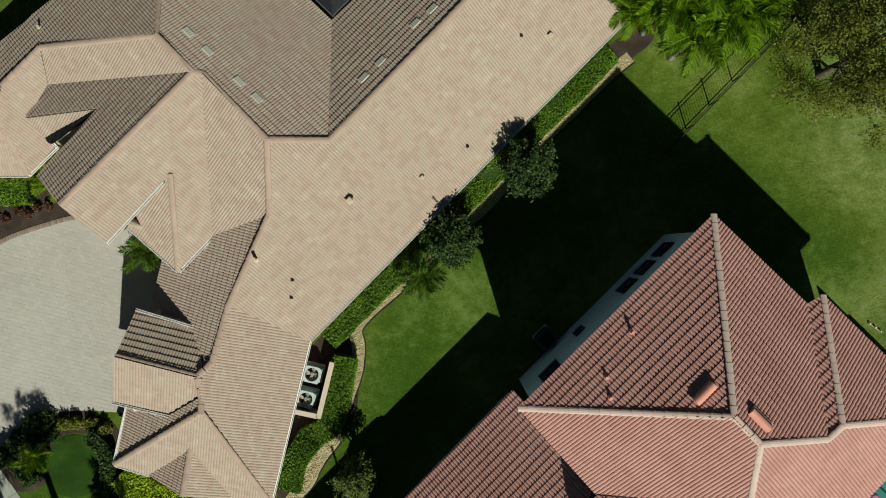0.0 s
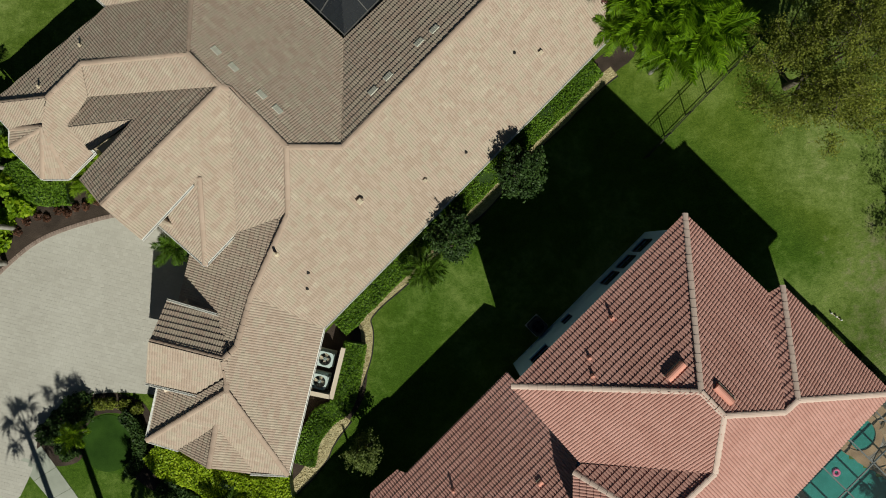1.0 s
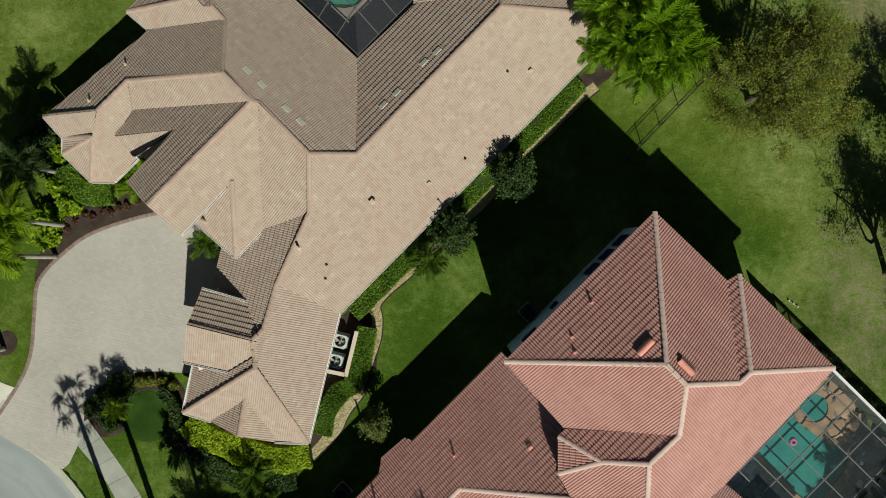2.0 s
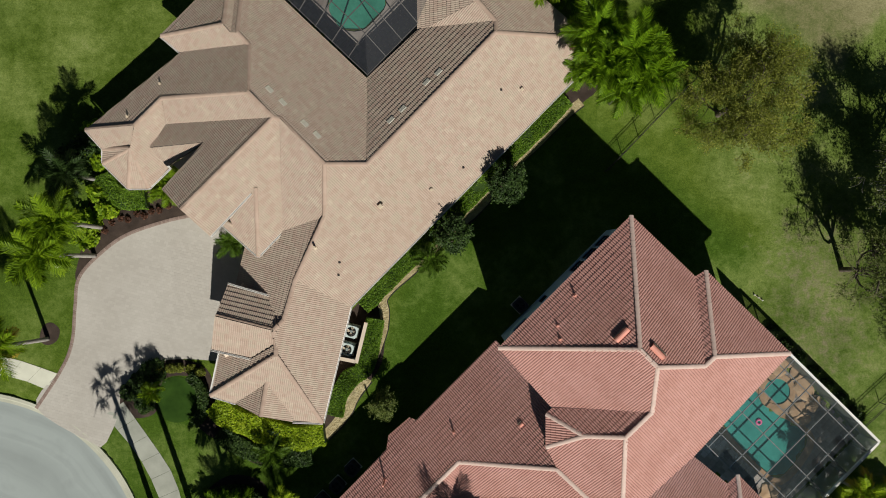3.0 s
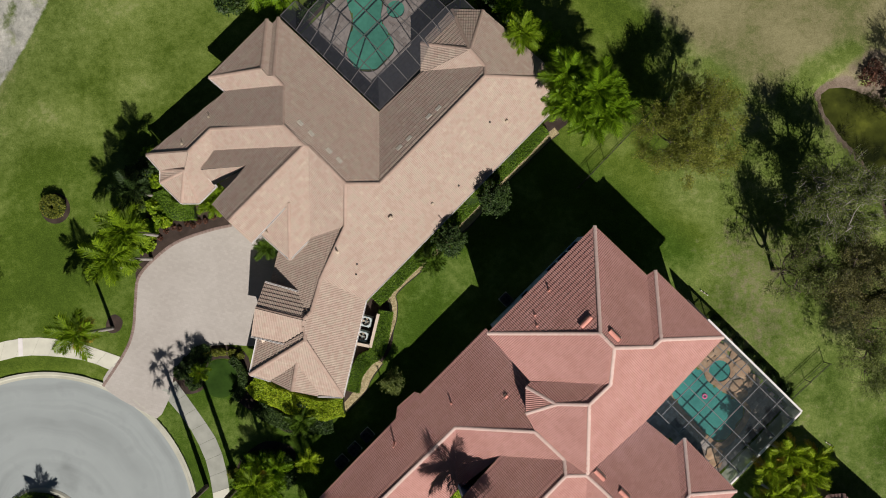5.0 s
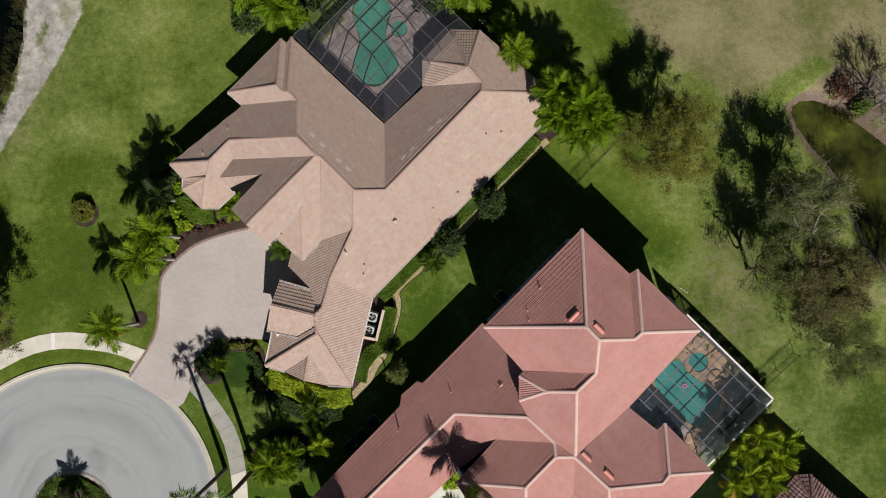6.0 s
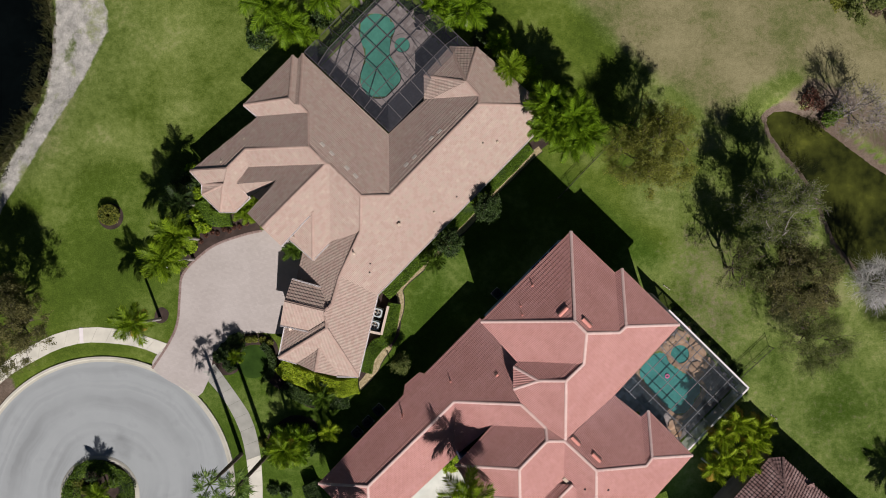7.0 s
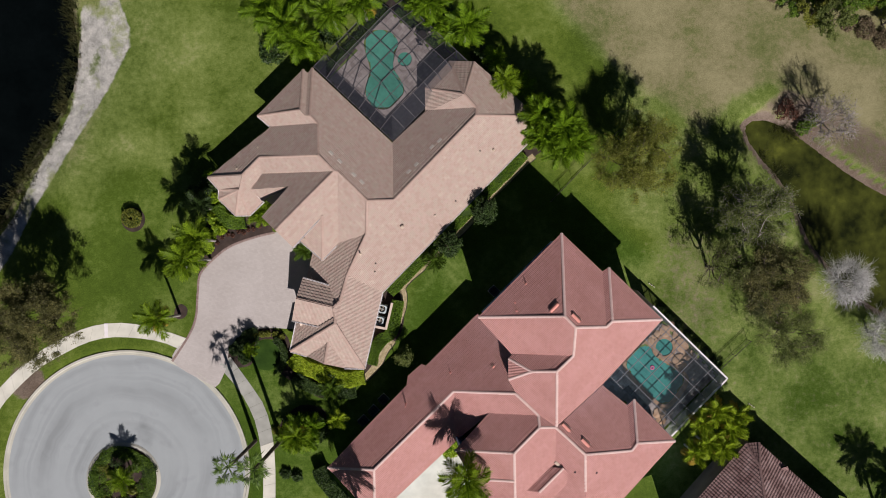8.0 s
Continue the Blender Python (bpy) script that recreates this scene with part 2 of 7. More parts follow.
def slope(house, facing, level, outline, singles=None):
    """A tiled roof slope: height = level + pitch * (run up the slope). singles: a plan box in which the tiles are pieces of their own."""
    style = ROOFS[house.name]
    wide, course, shape, pitch, step = style["wide"], style["course"], style["shape"], style["pitch"], style["step"]
    a = radians(facing)
    down = Vector((math.cos(a), math.sin(a)))
    along = Vector((-down.y, down.x))
    length = math.sqrt(1 + pitch * pitch)
    # plan -> slope axes: u along the eave, v up the slope
    flat = [(Vector(p).dot(along), -Vector(p).dot(down) * length) for p in outline]
    turn = Matrix(((along.x, -down.x / length, down.x * pitch / length, 0), (along.y, -down.y / length, down.y * pitch / length, 0),
                   (0, pitch / length, 1 / length, 0), (0, 0, 0, 1)))
    at = Matrix.Translation((0, 0, level)) @ turn
    style["slopes"].append((outline, down, level))
    tris = triangles(flat)
    u0, u1 = min(p[0] for p in flat), max(p[0] for p in flat)
    v0, v1 = min(p[1] for p in flat), max(p[1] for p in flat)
    verts, faces, single = [], [], []
    for j in range(int((v1 - v0) / course) + 1):
        for i in range(int((u1 - u0) / wide) + 1):
            u, v = u0 + i * wide, v0 + j * course
            quad = [(u, v), (u + wide, v), (u + wide, v + course), (u, v + course)]
            if all(inside(q, flat) for q in quad) and edge_distance((u + wide / 2, v + course / 2), flat) > 0.75 * course:
                place = at @ Vector((u, v, 0))
                if singles and len(single) < 300 and singles[0] < place.x < singles[1] and singles[2] < place.y < singles[3]:
                    single.append((u, v))
                    continue
                n = len(verts)
                jig = random.uniform(-0.004, 0.006)
                for s, h in shape:
                    verts += [(u + s * wide, v, h), (u + s * wide, v, h + step + jig), (u + s * wide, v + course, h + 0.004)]
                for k in range(len(shape) - 1):
                    faces += [(n + 3 * k + 1, n + 3 * k + 4, n + 3 * k + 5, n + 3 * k + 2), (n + 3 * k, n + 3 * k + 3, n + 3 * k + 4, n + 3 * k + 1)]
                continue
            for k in range(len(shape) - 1):
                (sa, _), (sb, _) = shape[k], shape[k + 1]
                strip = [(u + sa * wide, v), (u + sb * wide, v), (u + sb * wide, v + course), (u + sa * wide, v + course)]
                for tri in tris:
                    cut = clip(strip, tri)
                    if len(cut) < 3:
                        continue
                    n = len(verts)
                    for x, y in cut:
                        verts.append((x, y, roll_height((x - u) / wide, shape) + step - (step - 0.004) * (y - v) / course))
                    faces.append(tuple(range(n, n + len(cut))))
                    foot = [k for k in range(len(cut)) if abs(cut[k][1] - v) < 1e-6]
                    if len(foot) == 2:
                        p, q = (cut[k] for k in foot)
                        m = len(verts)
                        verts += [(p[0], p[1], verts[n + foot[0]][2]), (q[0], q[1], verts[n + foot[1]][2]), (q[0], q[1], 0), (p[0], p[1], 0)]
                        faces.append((m, m + 1, m + 2, m + 3))
    ob = part("roof_slope", mesh_of("roof_slope", verts, faces, style["tile"]), house, style["label"], kind="stuff", at=at)
    # the boarded slab under the tiles
    n = len(flat)
    sv = [(x, y, -0.004) for x, y in flat] + [(x, y, -0.14) for x, y in flat]
    sf = []
    order = triangles_index(flat)
    sf += [tuple(t) for t in order] + [tuple(i + n for i in t[::-1]) for t in order]
    sf += [(k, (k + 1) % n, n + (k + 1) % n, n + k) for k in range(n)]
    part("roof_deck", mesh_of("roof_deck", sv, sf, style["deck"]), house, at=at)
    if single:
        one = tile_mesh("roof_tile", wide, course, style["one"], shape, step)
        for u, v in single:
            part("roof_tile", one, ob, at=Matrix.Translation((u, v, random.uniform(-0.003, 0.004))) @ pose(0, 0, 0, random.uniform(-0.4, 0.4), 0, random.uniform(-0.5, 0.5)))
    return ob


def triangles_index(outline):
    out = []
    for t in tessellate([[Vector((x, y, 0)) for x, y in outline]]):
        a, b, c = (outline[i] for i in t)
        area = (b[0] - a[0]) * (c[1] - a[1]) - (b[1] - a[1]) * (c[0] - a[0])
        out.append(tuple(t) if area > 0 else tuple(t)[::-1])
    return out


def roof_height(house, x, y):
    """The highest slope over a plan point, or None."""
    best, pitch = None, ROOFS[house.name]["pitch"]
    for outline, down, level in ROOFS[house.name]["slopes"]:
        if inside((x, y), outline):
            z = level - pitch * (down.x * x + down.y * y)
            best = z if best is None else max(best, z)
    return best


def cap_mesh(name, length, radius, mat):
    """A half-round ridge tile, a little wider at its lower end, with thickness."""
    verts, faces = [], []
    for x, r in ((0.0, radius * 1.1), (length * 1.06, radius * 0.92)):
        for k in range(7):
            w = math.pi * k / 6
            verts.append((x, r * math.cos(w), r * 0.52 * math.sin(w) - 0.01))
    for k in range(6):
        faces.append((k, k + 7, k + 8, k + 1))
    n = len(verts)
    for k in range(7):
        w = math.pi * k / 6
        verts.append((0.0, radius * 0.9 * math.cos(w), radius * 0.38 * math.sin(w) - 0.04))
    faces += [(k + 1, n + k + 1, n + k, k) for k in range(6)]
    return mesh_of(name, verts, faces, mat)


def ridge(house, a, b):
    """A row of ridge tiles from the low end a to the high end b."""
    style = ROOFS[house.name]
    a, b = Vector(a), Vector(b)
    if a.z > b.z:
        a, b = b, a
    d = b - a
    count = max(1, round(d.length / style["cap_length"]))
    x = d.normalized()
    y = Vector((0, 0, 1)).cross(x).normalized()
    z = x.cross(y)
    for k in range(count):
        p = a + d * (k / count) + Vector((0, 0, style["cap_lift"]))
        m = Matrix(((x.x, y.x, z.x, p.x), (x.y, y.y, z.y, p.y), (x.z, y.z, z.z, p.z), (0, 0, 0, 1)))
        part("ridge_tile", style["cap"], house, at=m @ pose(0, 0, 0, random.uniform(-2, 2), 0, random.uniform(-0.8, 0.8)))


def walls(house, outline, mat, inset=0.5, foot=-0.2, top=None, thick=0.22):
    """Outer walls under the eaves, each run a part, their heads following the slopes above."""
    n = len(outline)
    if sum(p[0] * q[1] - q[0] * p[1] for p, q in zip(outline, outline[1:] + outline[:1])) < 0:
        outline = outline[::-1]
    def moved(dist):
        pts = []
        for k in range(n):
            a, b, c = Vector(outline[k - 1]), Vector(outline[k]), Vector(outline[(k + 1) % n])
            d0, d1 = (b - a).normalized(), (c - b).normalized()
            n0, n1 = Vector((-d0.y, d0.x)), Vector((-d1.y, d1.x))
            m = n0 + n1
            m = m / max(m.length, 1e-6)
            pts.append(b + m * dist / max(0.45, m.dot(n1)))
        return pts
    outer, inner = moved(inset), moved(inset + thick)
    for k in range(n):
        a, b, c, d = outer[k], outer[(k + 1) % n], inner[(k + 1) % n], inner[k]
        steps = max(1, int((b - a).length / 0.5))
        verts, faces = [], []
        for s in range(steps + 1):
            t = s / steps
            for p in (a.lerp(b, t), d.lerp(c, t)):
                q = a.lerp(b, t)
                z = roof_height(house, q.x, q.y)
                if z is None:
                    z = roof_height(house, d.lerp(c, t).x, d.lerp(c, t).y) or 2.2
                z = z - 0.13 if top is None else min(top, z - 0.13)
                verts += [(p.x, p.y, foot), (p.x, p.y, z)]
        for s in range(steps):
            i = 4 * s
            faces += [(i, i + 4, i + 5, i + 1), (i + 2, i + 3, i + 7, i + 6), (i + 1, i + 5, i + 7, i + 3)]
        faces += [(0, 1, 3, 2), (4 * steps, 4 * steps + 2, 4 * steps + 3, 4 * steps + 1)]
        part("wall", mesh_of("wall", verts, faces, mat), house)


def gutter(house, a, b, mat):
    """A white eave gutter: an open trough with a rolled lip."""
    a, b = Vector(a), Vector(b)
    d = (b - a).normalized()
    o = Vector((d.y, -d.x, 0)).normalized()
    shape = [(0.0, -0.02), (0.0, -0.14), (0.09, -0.14), (0.12, -0.06), (0.12, -0.02), (0.10, -0.02), (0.085, -0.11), (0.015, -0.11), (0.015, -0.02)]
    verts = [p + o * x + Vector((0, 0, z)) for p in (a, b) for x, z in shape]
    n = len(shape)
    faces = [(k, (k + 1) % n, n + (k + 1) % n, n + k) for k in range(n)] + [tuple(range(n)), tuple(range(n, 2 * n))[::-1]]
    part("gutter", mesh_of("gutter", verts, faces, mat), house, "white painted metal gutter")


# ---- ground, water, road ----
LAKE = [(-40.5, 60), (-40.3, 34), (-39.9, 26.8), (-39.3, 23.2), (-39.2, 19.6), (-39.8, 16.9), (-41.3, 14.2), (-42.8, 11.8), (-44.7, 8.8), (-46.8, 4.5), (-49, 0.5),
        (-56, -5), (-80, -8), (-110, 20), (-95, 60)]
SHORE = [(-33.5, 62), (-34.6, 34), (-34.3, 26.6), (-33.5, 23.6), (-33.5, 21.5), (-35.5, 17.6), (-37.6, 14.3), (-39.8, 11.0), (-41.9, 7.5), (-43.7, 4.8), (-45.8, 0.5),
         (-51, -8), (-82, -12), (-116, 18), (-100, 66)]
POND = [(32.4, 11.3), (31.9, 12.9), (32.9, 13.7), (34.4, 13.8), (36.2, 13.1), (38.3, 11.7), (40.8, 9.8), (43.2, 8.0), (45.6, 6.5), (48, 5.2), (56, 0), (64, -10),
        (60, -16), (50, -10), (47.2, -7.5), (44.3, -5.7), (41.3, -2.6), (38.9, 0.4), (37.7, 3.2), (36.8, 5.6), (35.3, 7.7), (33.8, 9.3)]
FRINGE = [(-38.98, 29.14), (-38.95, 23.12), (-39.64, 18.91), (-40.20, 14.71), (-41.78, 11.71), (-43.60, 8.71), (-46.03, 3.91), (-51.16, -3.27), (-53.14, -3.02), (-48.00, 4.16), (-45.58, 8.96), (-43.76, 11.96), (-42.18, 14.96), (-41.62, 19.16), (-40.93, 23.37), (-40.96, 29.38)]
CIRCLE, REACH = Vector((-34.02, -23.56)), 12.94
ISLAND = Vector((-34.38, -24.25))


def depth_in(points, outline):
    """Signed distance of many plan points to an outline, positive inside."""
    best, hit = np.full(len(points), 1e9), np.zeros(len(points), bool)
    x, y = points[:, 0], points[:, 1]
    for k in range(len(outline)):
        (ax, ay), (bx, by) = outline[k - 1], outline[k]
        dx, dy = bx - ax, by - ay
        t = np.clip(((x - ax) * dx + (y - ay) * dy) / (dx * dx + dy * dy + 1e-12), 0, 1)
        best = np.minimum(best, np.hypot(x - ax - t * dx, y - ay - t * dy))
        if by != ay:
            hit ^= ((ay > y) != (by > y)) & (x < ax + (y - ay) / (by - ay) * dx)
    return np.where(hit, best, -best)


def ease(a, b, v):
    t = np.clip((v - a) / (b - a), 0, 1)
    return t * t * (3 - 2 * t)


def ground_levels(p):
    lake, pond = depth_in(p, LAKE), depth_in(p, POND)
    z = -0.8 * ease(-4.8, 0, lake) - np.clip(lake * 0.35, 0, 1.5)
    z += -1.0 * ease(-1.1, 0, pond) - np.clip(pond * 0.4, 0, 1.0)
    far = np.hypot(p[:, 0] - CIRCLE.x, p[:, 1] - CIRCLE.y)
    z += -0.35 * ease(13.3, 12.65, far)
    strip = (np.abs(p[:, 0] - CIRCLE.x) < 4.0) & (p[:, 1] < CIRCLE.y)
    z = np.where(strip & (far > 12.65), -0.35, z)
    for outline in POOLS:
        z += -2.0 * ease(0.2, 0.8, depth_in(p, outline))
    return z


POOL_ONE = smooth_line([(-7.4, 23.3), (-5.9, 23.1), (-5.0, 21.9), (-5.4, 20.5), (-5.5, 19.2), (-4.8, 18.0), (-4.4, 16.7), (-5.2, 15.6), (-6.2, 14.8), (-7.5, 14.9),
                        (-8.3, 15.8), (-8.6, 16.9), (-8.3, 18.1), (-8.1, 19.2), (-8.4, 20.4), (-8.7, 21.8), (-8.3, 22.9)], True, 3)
POOL_TWO = smooth_line([(18.90, -12.37), (19.80, -11.12), (20.89, -10.17), (21.97, -11.01), (22.92, -12.10), (24.36, -12.95), (25.20, -13.92), (24.47, -15.41), (23.14, -16.72), (21.94, -16.06), (20.86, -14.97), (19.67, -13.64)], True, 3)
POOLS = [POOL_ONE, POOL_TWO]


def grass_material():
    m = bpy.data.materials.new("lawn_grass")
    m.use_nodes = True
    n, link = m.node_tree.nodes, m.node_tree.links.new
    b = n["Principled BSDF"]
    b.inputs["Roughness"].default_value, b.inputs["Specular IOR Level"].default_value = 0.9, 0.15
    at = n.new("ShaderNodeTexCoord")

    def noise_at(scale, detail=4, rough=0.6):
        t = n.new("ShaderNodeTexNoise")
        t.inputs["Scale"].default_value, t.inputs["Detail"].default_value, t.inputs["Roughness"].default_value = scale, detail, rough
        link(at.outputs["Object"], t.inputs["Vector"])
        return t.outputs["Fac"]

    def ramp(source, stops):
        r = n.new("ShaderNodeValToRGB")
        while len(r.color_ramp.elements) < len(stops):
            r.color_ramp.elements.new(0.5)
        for e, (p, c) in zip(r.color_ramp.elements, stops):
            e.position, e.color = p, (*c, 1)
        link(source, r.inputs[0])
        return r.outputs[0]

    def arith(op, a, c):
        s = n.new("ShaderNodeMath")
        s.operation = op
        for i, v in enumerate((a, c)):
            if isinstance(v, float):
                s.inputs[i].default_value = v
            else:
                link(v, s.inputs[i])
        return s.outputs[0]

    def blend(fac, a, c):
        x = n.new("ShaderNodeMix")
        x.data_type = "RGBA"
        x.clamp_factor = True
        link(fac, x.inputs[0])
        link(a, x.inputs[6])
        link(c, x.inputs[7])
        return x.outputs[2]

    def zone(name):
        a = n.new("ShaderNodeAttribute")
        a.attribute_name = name
        return a.outputs["Fac"]

    broad, patch, grain, tuft = noise_at(0.16, 5, 0.55), noise_at(1.5, 8, 0.75), noise_at(26.0, 3), noise_at(7.0, 4, 0.7)
    blade = noise_at(34.0, 4, 0.8)
    mixed = arith("SUBTRACT", arith("ADD", arith("MULTIPLY", patch, 0.55), arith("ADD", arith("MULTIPLY", tuft, 0.5), arith("ADD", arith("MULTIPLY", blade, 1.3), arith("MULTIPLY", broad, 0.7)))), 1.025)
    green = ramp(mixed, [(0.31, (0.042, 0.080, 0.006)), (0.5, (0.086, 0.143, 0.014)), (0.69, (0.155, 0.21, 0.031))])
    straw = ramp(mixed, [(0.31, (0.132, 0.134, 0.060)), (0.5, (0.213, 0.209, 0.100)), (0.69, (0.302, 0.293, 0.156))])
    crust = noise_at(0.9, 7, 0.7)
    sand = ramp(arith("ADD", arith("MULTIPLY", crust, 0.75), arith("MULTIPLY", mixed, 0.25)), [(0.34, (0.20, 0.21, 0.18)), (0.47, (0.37, 0.385, 0.34)), (0.56, (0.50, 0.515, 0.45)), (0.66, (0.70, 0.72, 0.65))])
    algae = ramp(mixed, [(0.3, (0.15, 0.20, 0.06)), (0.7, (0.32, 0.37, 0.17))])
    slime = n.new("ShaderNodeMapRange")
    slime.inputs[1].default_value, slime.inputs[2].default_value = 0.52, 0.66
    link(noise_at(0.33, 6, 0.65), slime.inputs[0])
    sand = blend(slime.outputs[0], sand, algae)
    earth = ramp(mixed, [(0.25, (0.07, 0.052, 0.036)), (0.5, (0.145, 0.117, 0.085)), (0.75, (0.25, 0.21, 0.165))])
    wander = arith("SUBTRACT", arith("ADD", arith("MULTIPLY", broad, 1.4), arith("MULTIPLY", patch, 0.9)), 1.15)
    dry = arith("ADD", zone("dry"), arith("MULTIPLY", wander, 1.0))
    olive = ramp(mixed, [(0.31, (0.07, 0.105, 0.02)), (0.5, (0.143, 0.207, 0.048)), (0.69, (0.236, 0.30, 0.088))])
    # deep: greener lawn colour, also shade put into the colour between the houses
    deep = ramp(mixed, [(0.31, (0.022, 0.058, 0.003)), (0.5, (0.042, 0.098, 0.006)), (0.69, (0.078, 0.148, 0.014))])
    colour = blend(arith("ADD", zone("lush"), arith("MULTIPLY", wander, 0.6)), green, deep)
    colour = blend(arith("MULTIPLY", dry, 1.7), colour, olive)
    colour = blend(arith("SUBTRACT", arith("MULTIPLY", dry, 2.2), 1.0), colour, straw)
    ragged = arith("MULTIPLY", arith("SUBTRACT", patch, 0.5), 0.9)
    bare = n.new("ShaderNodeMapRange")
    bare.inputs[1].default_value, bare.inputs[2].default_value = 0.35, 0.65
    link(arith("ADD", zone("sand"), ragged), bare.inputs[0])
    colour = blend(bare.outputs[0], colour, sand)
    soil = n.new("ShaderNodeMapRange")
    soil.inputs[1].default_value, soil.inputs[2].default_value = 0.35, 0.65
    link(arith("ADD", zone("soil"), ragged), soil.inputs[0])
    colour = blend(soil.outputs[0], colour, earth)
    link(colour, b.inputs["Base Color"])
    bp = n.new("ShaderNodeBump")
    bp.inputs["Strength"].default_value, bp.inputs["Distance"].default_value = 0.8, 0.06
    link(arith("ADD", grain, tuft), bp.inputs["Height"])
    link(bp.outputs[0], b.inputs["Normal"])
    return m


def build_ground():
    xs = np.concatenate([[-1500, -700, -300, -150, -100], np.arange(-75, 75.1, 0.5), [100, 150, 300, 700, 1500]])
    ys = np.concatenate([[-1500, -700, -300, -150, -90], np.arange(-45, 50.1, 0.5), [70, 150, 300, 700, 1500]])
    gx, gy = np.meshgrid(xs, ys)
    p = np.c_[gx.ravel(), gy.ravel()]
    z = ground_levels(p)
    w, h = len(xs), len(ys)
    i = (np.arange(h - 1)[:, None] * w + np.arange(w - 1)[None, :]).ravel()
    faces = np.c_[i, i + 1, i + w + 1, i + w]
    me = bpy.data.meshes.new("ground")
    me.from_pydata(np.c_[p, z].tolist(), [], faces.tolist())
    me.materials.append(grass_material())
    me.polygons.foreach_set("use_smooth", [True] * len(me.polygons))
    field = depth_in(p, [(10, 60), (11.5, 26), (15.3, 21.2), (20, 17.2), (24.0, 14.2), (27.4, 11.8), (29.2, 13.4), (30.4, 15.8), (34.3, 16.8), (40, 15.0), (46, 9), (80, -6), (90, 60)])
    dry = 1.12 * ease(-2.0, 1.5, field)
    dry = np.maximum(dry, 0.68 * ease(-16, 0, depth_in(p, SHORE)) * ease(0, 10, p[:, 1]))
    dry = np.maximum(dry, 0.44 * ease(18, 25, p[:, 0]) * ease(6, 0, p[:, 1]) + 0.18 * ease(17, 22, p[:, 0]) * ease(8, 4, p[:, 1]) * ease(-15, -8, p[:, 1]))
    dry = np.maximum(dry, 0.60 * ease(15, 20, p[:, 0]) * ease(-16, -10, p[:, 1]))
    dry = np.maximum(dry - 0.20, -0.30)
    dry -= 0.9 * np.exp(-((p[:, 0] - 19.4) ** 2 + (p[:, 1] + 0.2) ** 2) / 6.0)
    sand = ease(-0.5, 0.5, depth_in(p, SHORE)) * ease(2.5, 0.5, depth_in(p, LAKE))
    pond = depth_in(p, POND)
    fringe = depth_in(p, FRINGE)
    sand *= 1 - ease(-0.4, 0.4, fringe)
    blot = np.array([noise.noise(Vector((x * 0.28, y * 0.16, 7.0))) for x, y in p]) if len(p) else 0
    sand -= 0.75 * ease(0.1, 0.45, blot) * (sand > 0)
    sand *= 1 - 0.35 * ease(1.9, 2.6, depth_in(p, SHORE)) * ease(3.8, 3.0, depth_in(p, SHORE))
    bank = depth_in(p, [(33, 14.2), (36, 14.4), (41, 10.6), (48, 6), (58, 0), (60, 2), (50, 9.5), (42, 14.8), (36, 17)])
    soil = np.maximum(0.58 * ease(-0.8, 0.6, bank), 0.8 * ease(-0.7, -0.35, pond))
    soil = np.maximum(soil, 0.46 * ease(-0.7, -0.2, depth_in(p, LAKE)))
    soil = np.maximum(soil, 0.5 * ease(-0.2, 0.6, fringe))
    dry = np.maximum(dry, np.maximum(0.55 * ease(-0.4, 0.4, fringe), 0.9 * ease(-0.8, 0.4, bank)))
    soil = np.maximum(soil, 0.24 * ease(17, 26, p[:, 0]) * ease(6, 0, p[:, 1]) + 0.19 * ease(16, 21, p[:, 0]) * ease(33, 27, p[:, 0]) * ease(7, 3, p[:, 1]) * ease(-13, -7, p[:, 1]) + 0.08 * ease(22, 30, p[:, 0]) * ease(-8, -14, p[:, 1]))
    soil = np.maximum(soil, ease(1.6, 0.6, np.abs(np.hypot(p[:, 0] - 38.5, p[:, 1] - 13.4) - 1.0)))
    soil = np.maximum(soil, 0.9 * ease(2.6, 1.2, np.hypot(p[:, 0] + 44.5, p[:, 1] + 13.8)))
    # gap: dark grass colour deepens the house's shade there; front and west are greener lawn
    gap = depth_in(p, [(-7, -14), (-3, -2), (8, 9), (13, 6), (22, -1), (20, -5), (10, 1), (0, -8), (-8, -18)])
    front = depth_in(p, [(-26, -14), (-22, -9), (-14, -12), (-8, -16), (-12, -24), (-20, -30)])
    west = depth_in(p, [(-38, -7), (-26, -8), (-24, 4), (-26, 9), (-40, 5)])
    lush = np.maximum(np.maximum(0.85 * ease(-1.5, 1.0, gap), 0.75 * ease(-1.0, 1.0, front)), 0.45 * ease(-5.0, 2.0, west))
    # the small front disc: a palm's shade painted in as darker grass
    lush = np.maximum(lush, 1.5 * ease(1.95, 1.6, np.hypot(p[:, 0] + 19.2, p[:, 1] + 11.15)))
    side = depth_in(p, [(24, -3), (34, -9), (52, -14), (52, -40), (18, -40), (26, -14)])
    lush = np.maximum(lush, 0.8 * ease(-4.0, 3.0, side))
    lawn = depth_in(p, [(-36, 26), (-33, 8), (-22, 9), (-14, 20), (-18, 30)])
    dry = np.maximum(dry, 0.24 * ease(-4.0, 4.0, lawn))
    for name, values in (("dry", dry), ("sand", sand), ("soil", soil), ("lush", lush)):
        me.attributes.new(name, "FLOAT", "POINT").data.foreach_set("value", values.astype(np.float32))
    thing("ground", "mown green lawn fading into dry straw-coloured grass", "lawn", data=me, kind="structure")


def water(name, outline, level, mat, label, parent=None):
    me = mesh_of(name, [(x, y, level) for x, y in outline], triangles_index(outline), mat)
    if parent:
        return part(name, me, parent, label)
    return thing(name, label, "water", data=me, kind="structure")


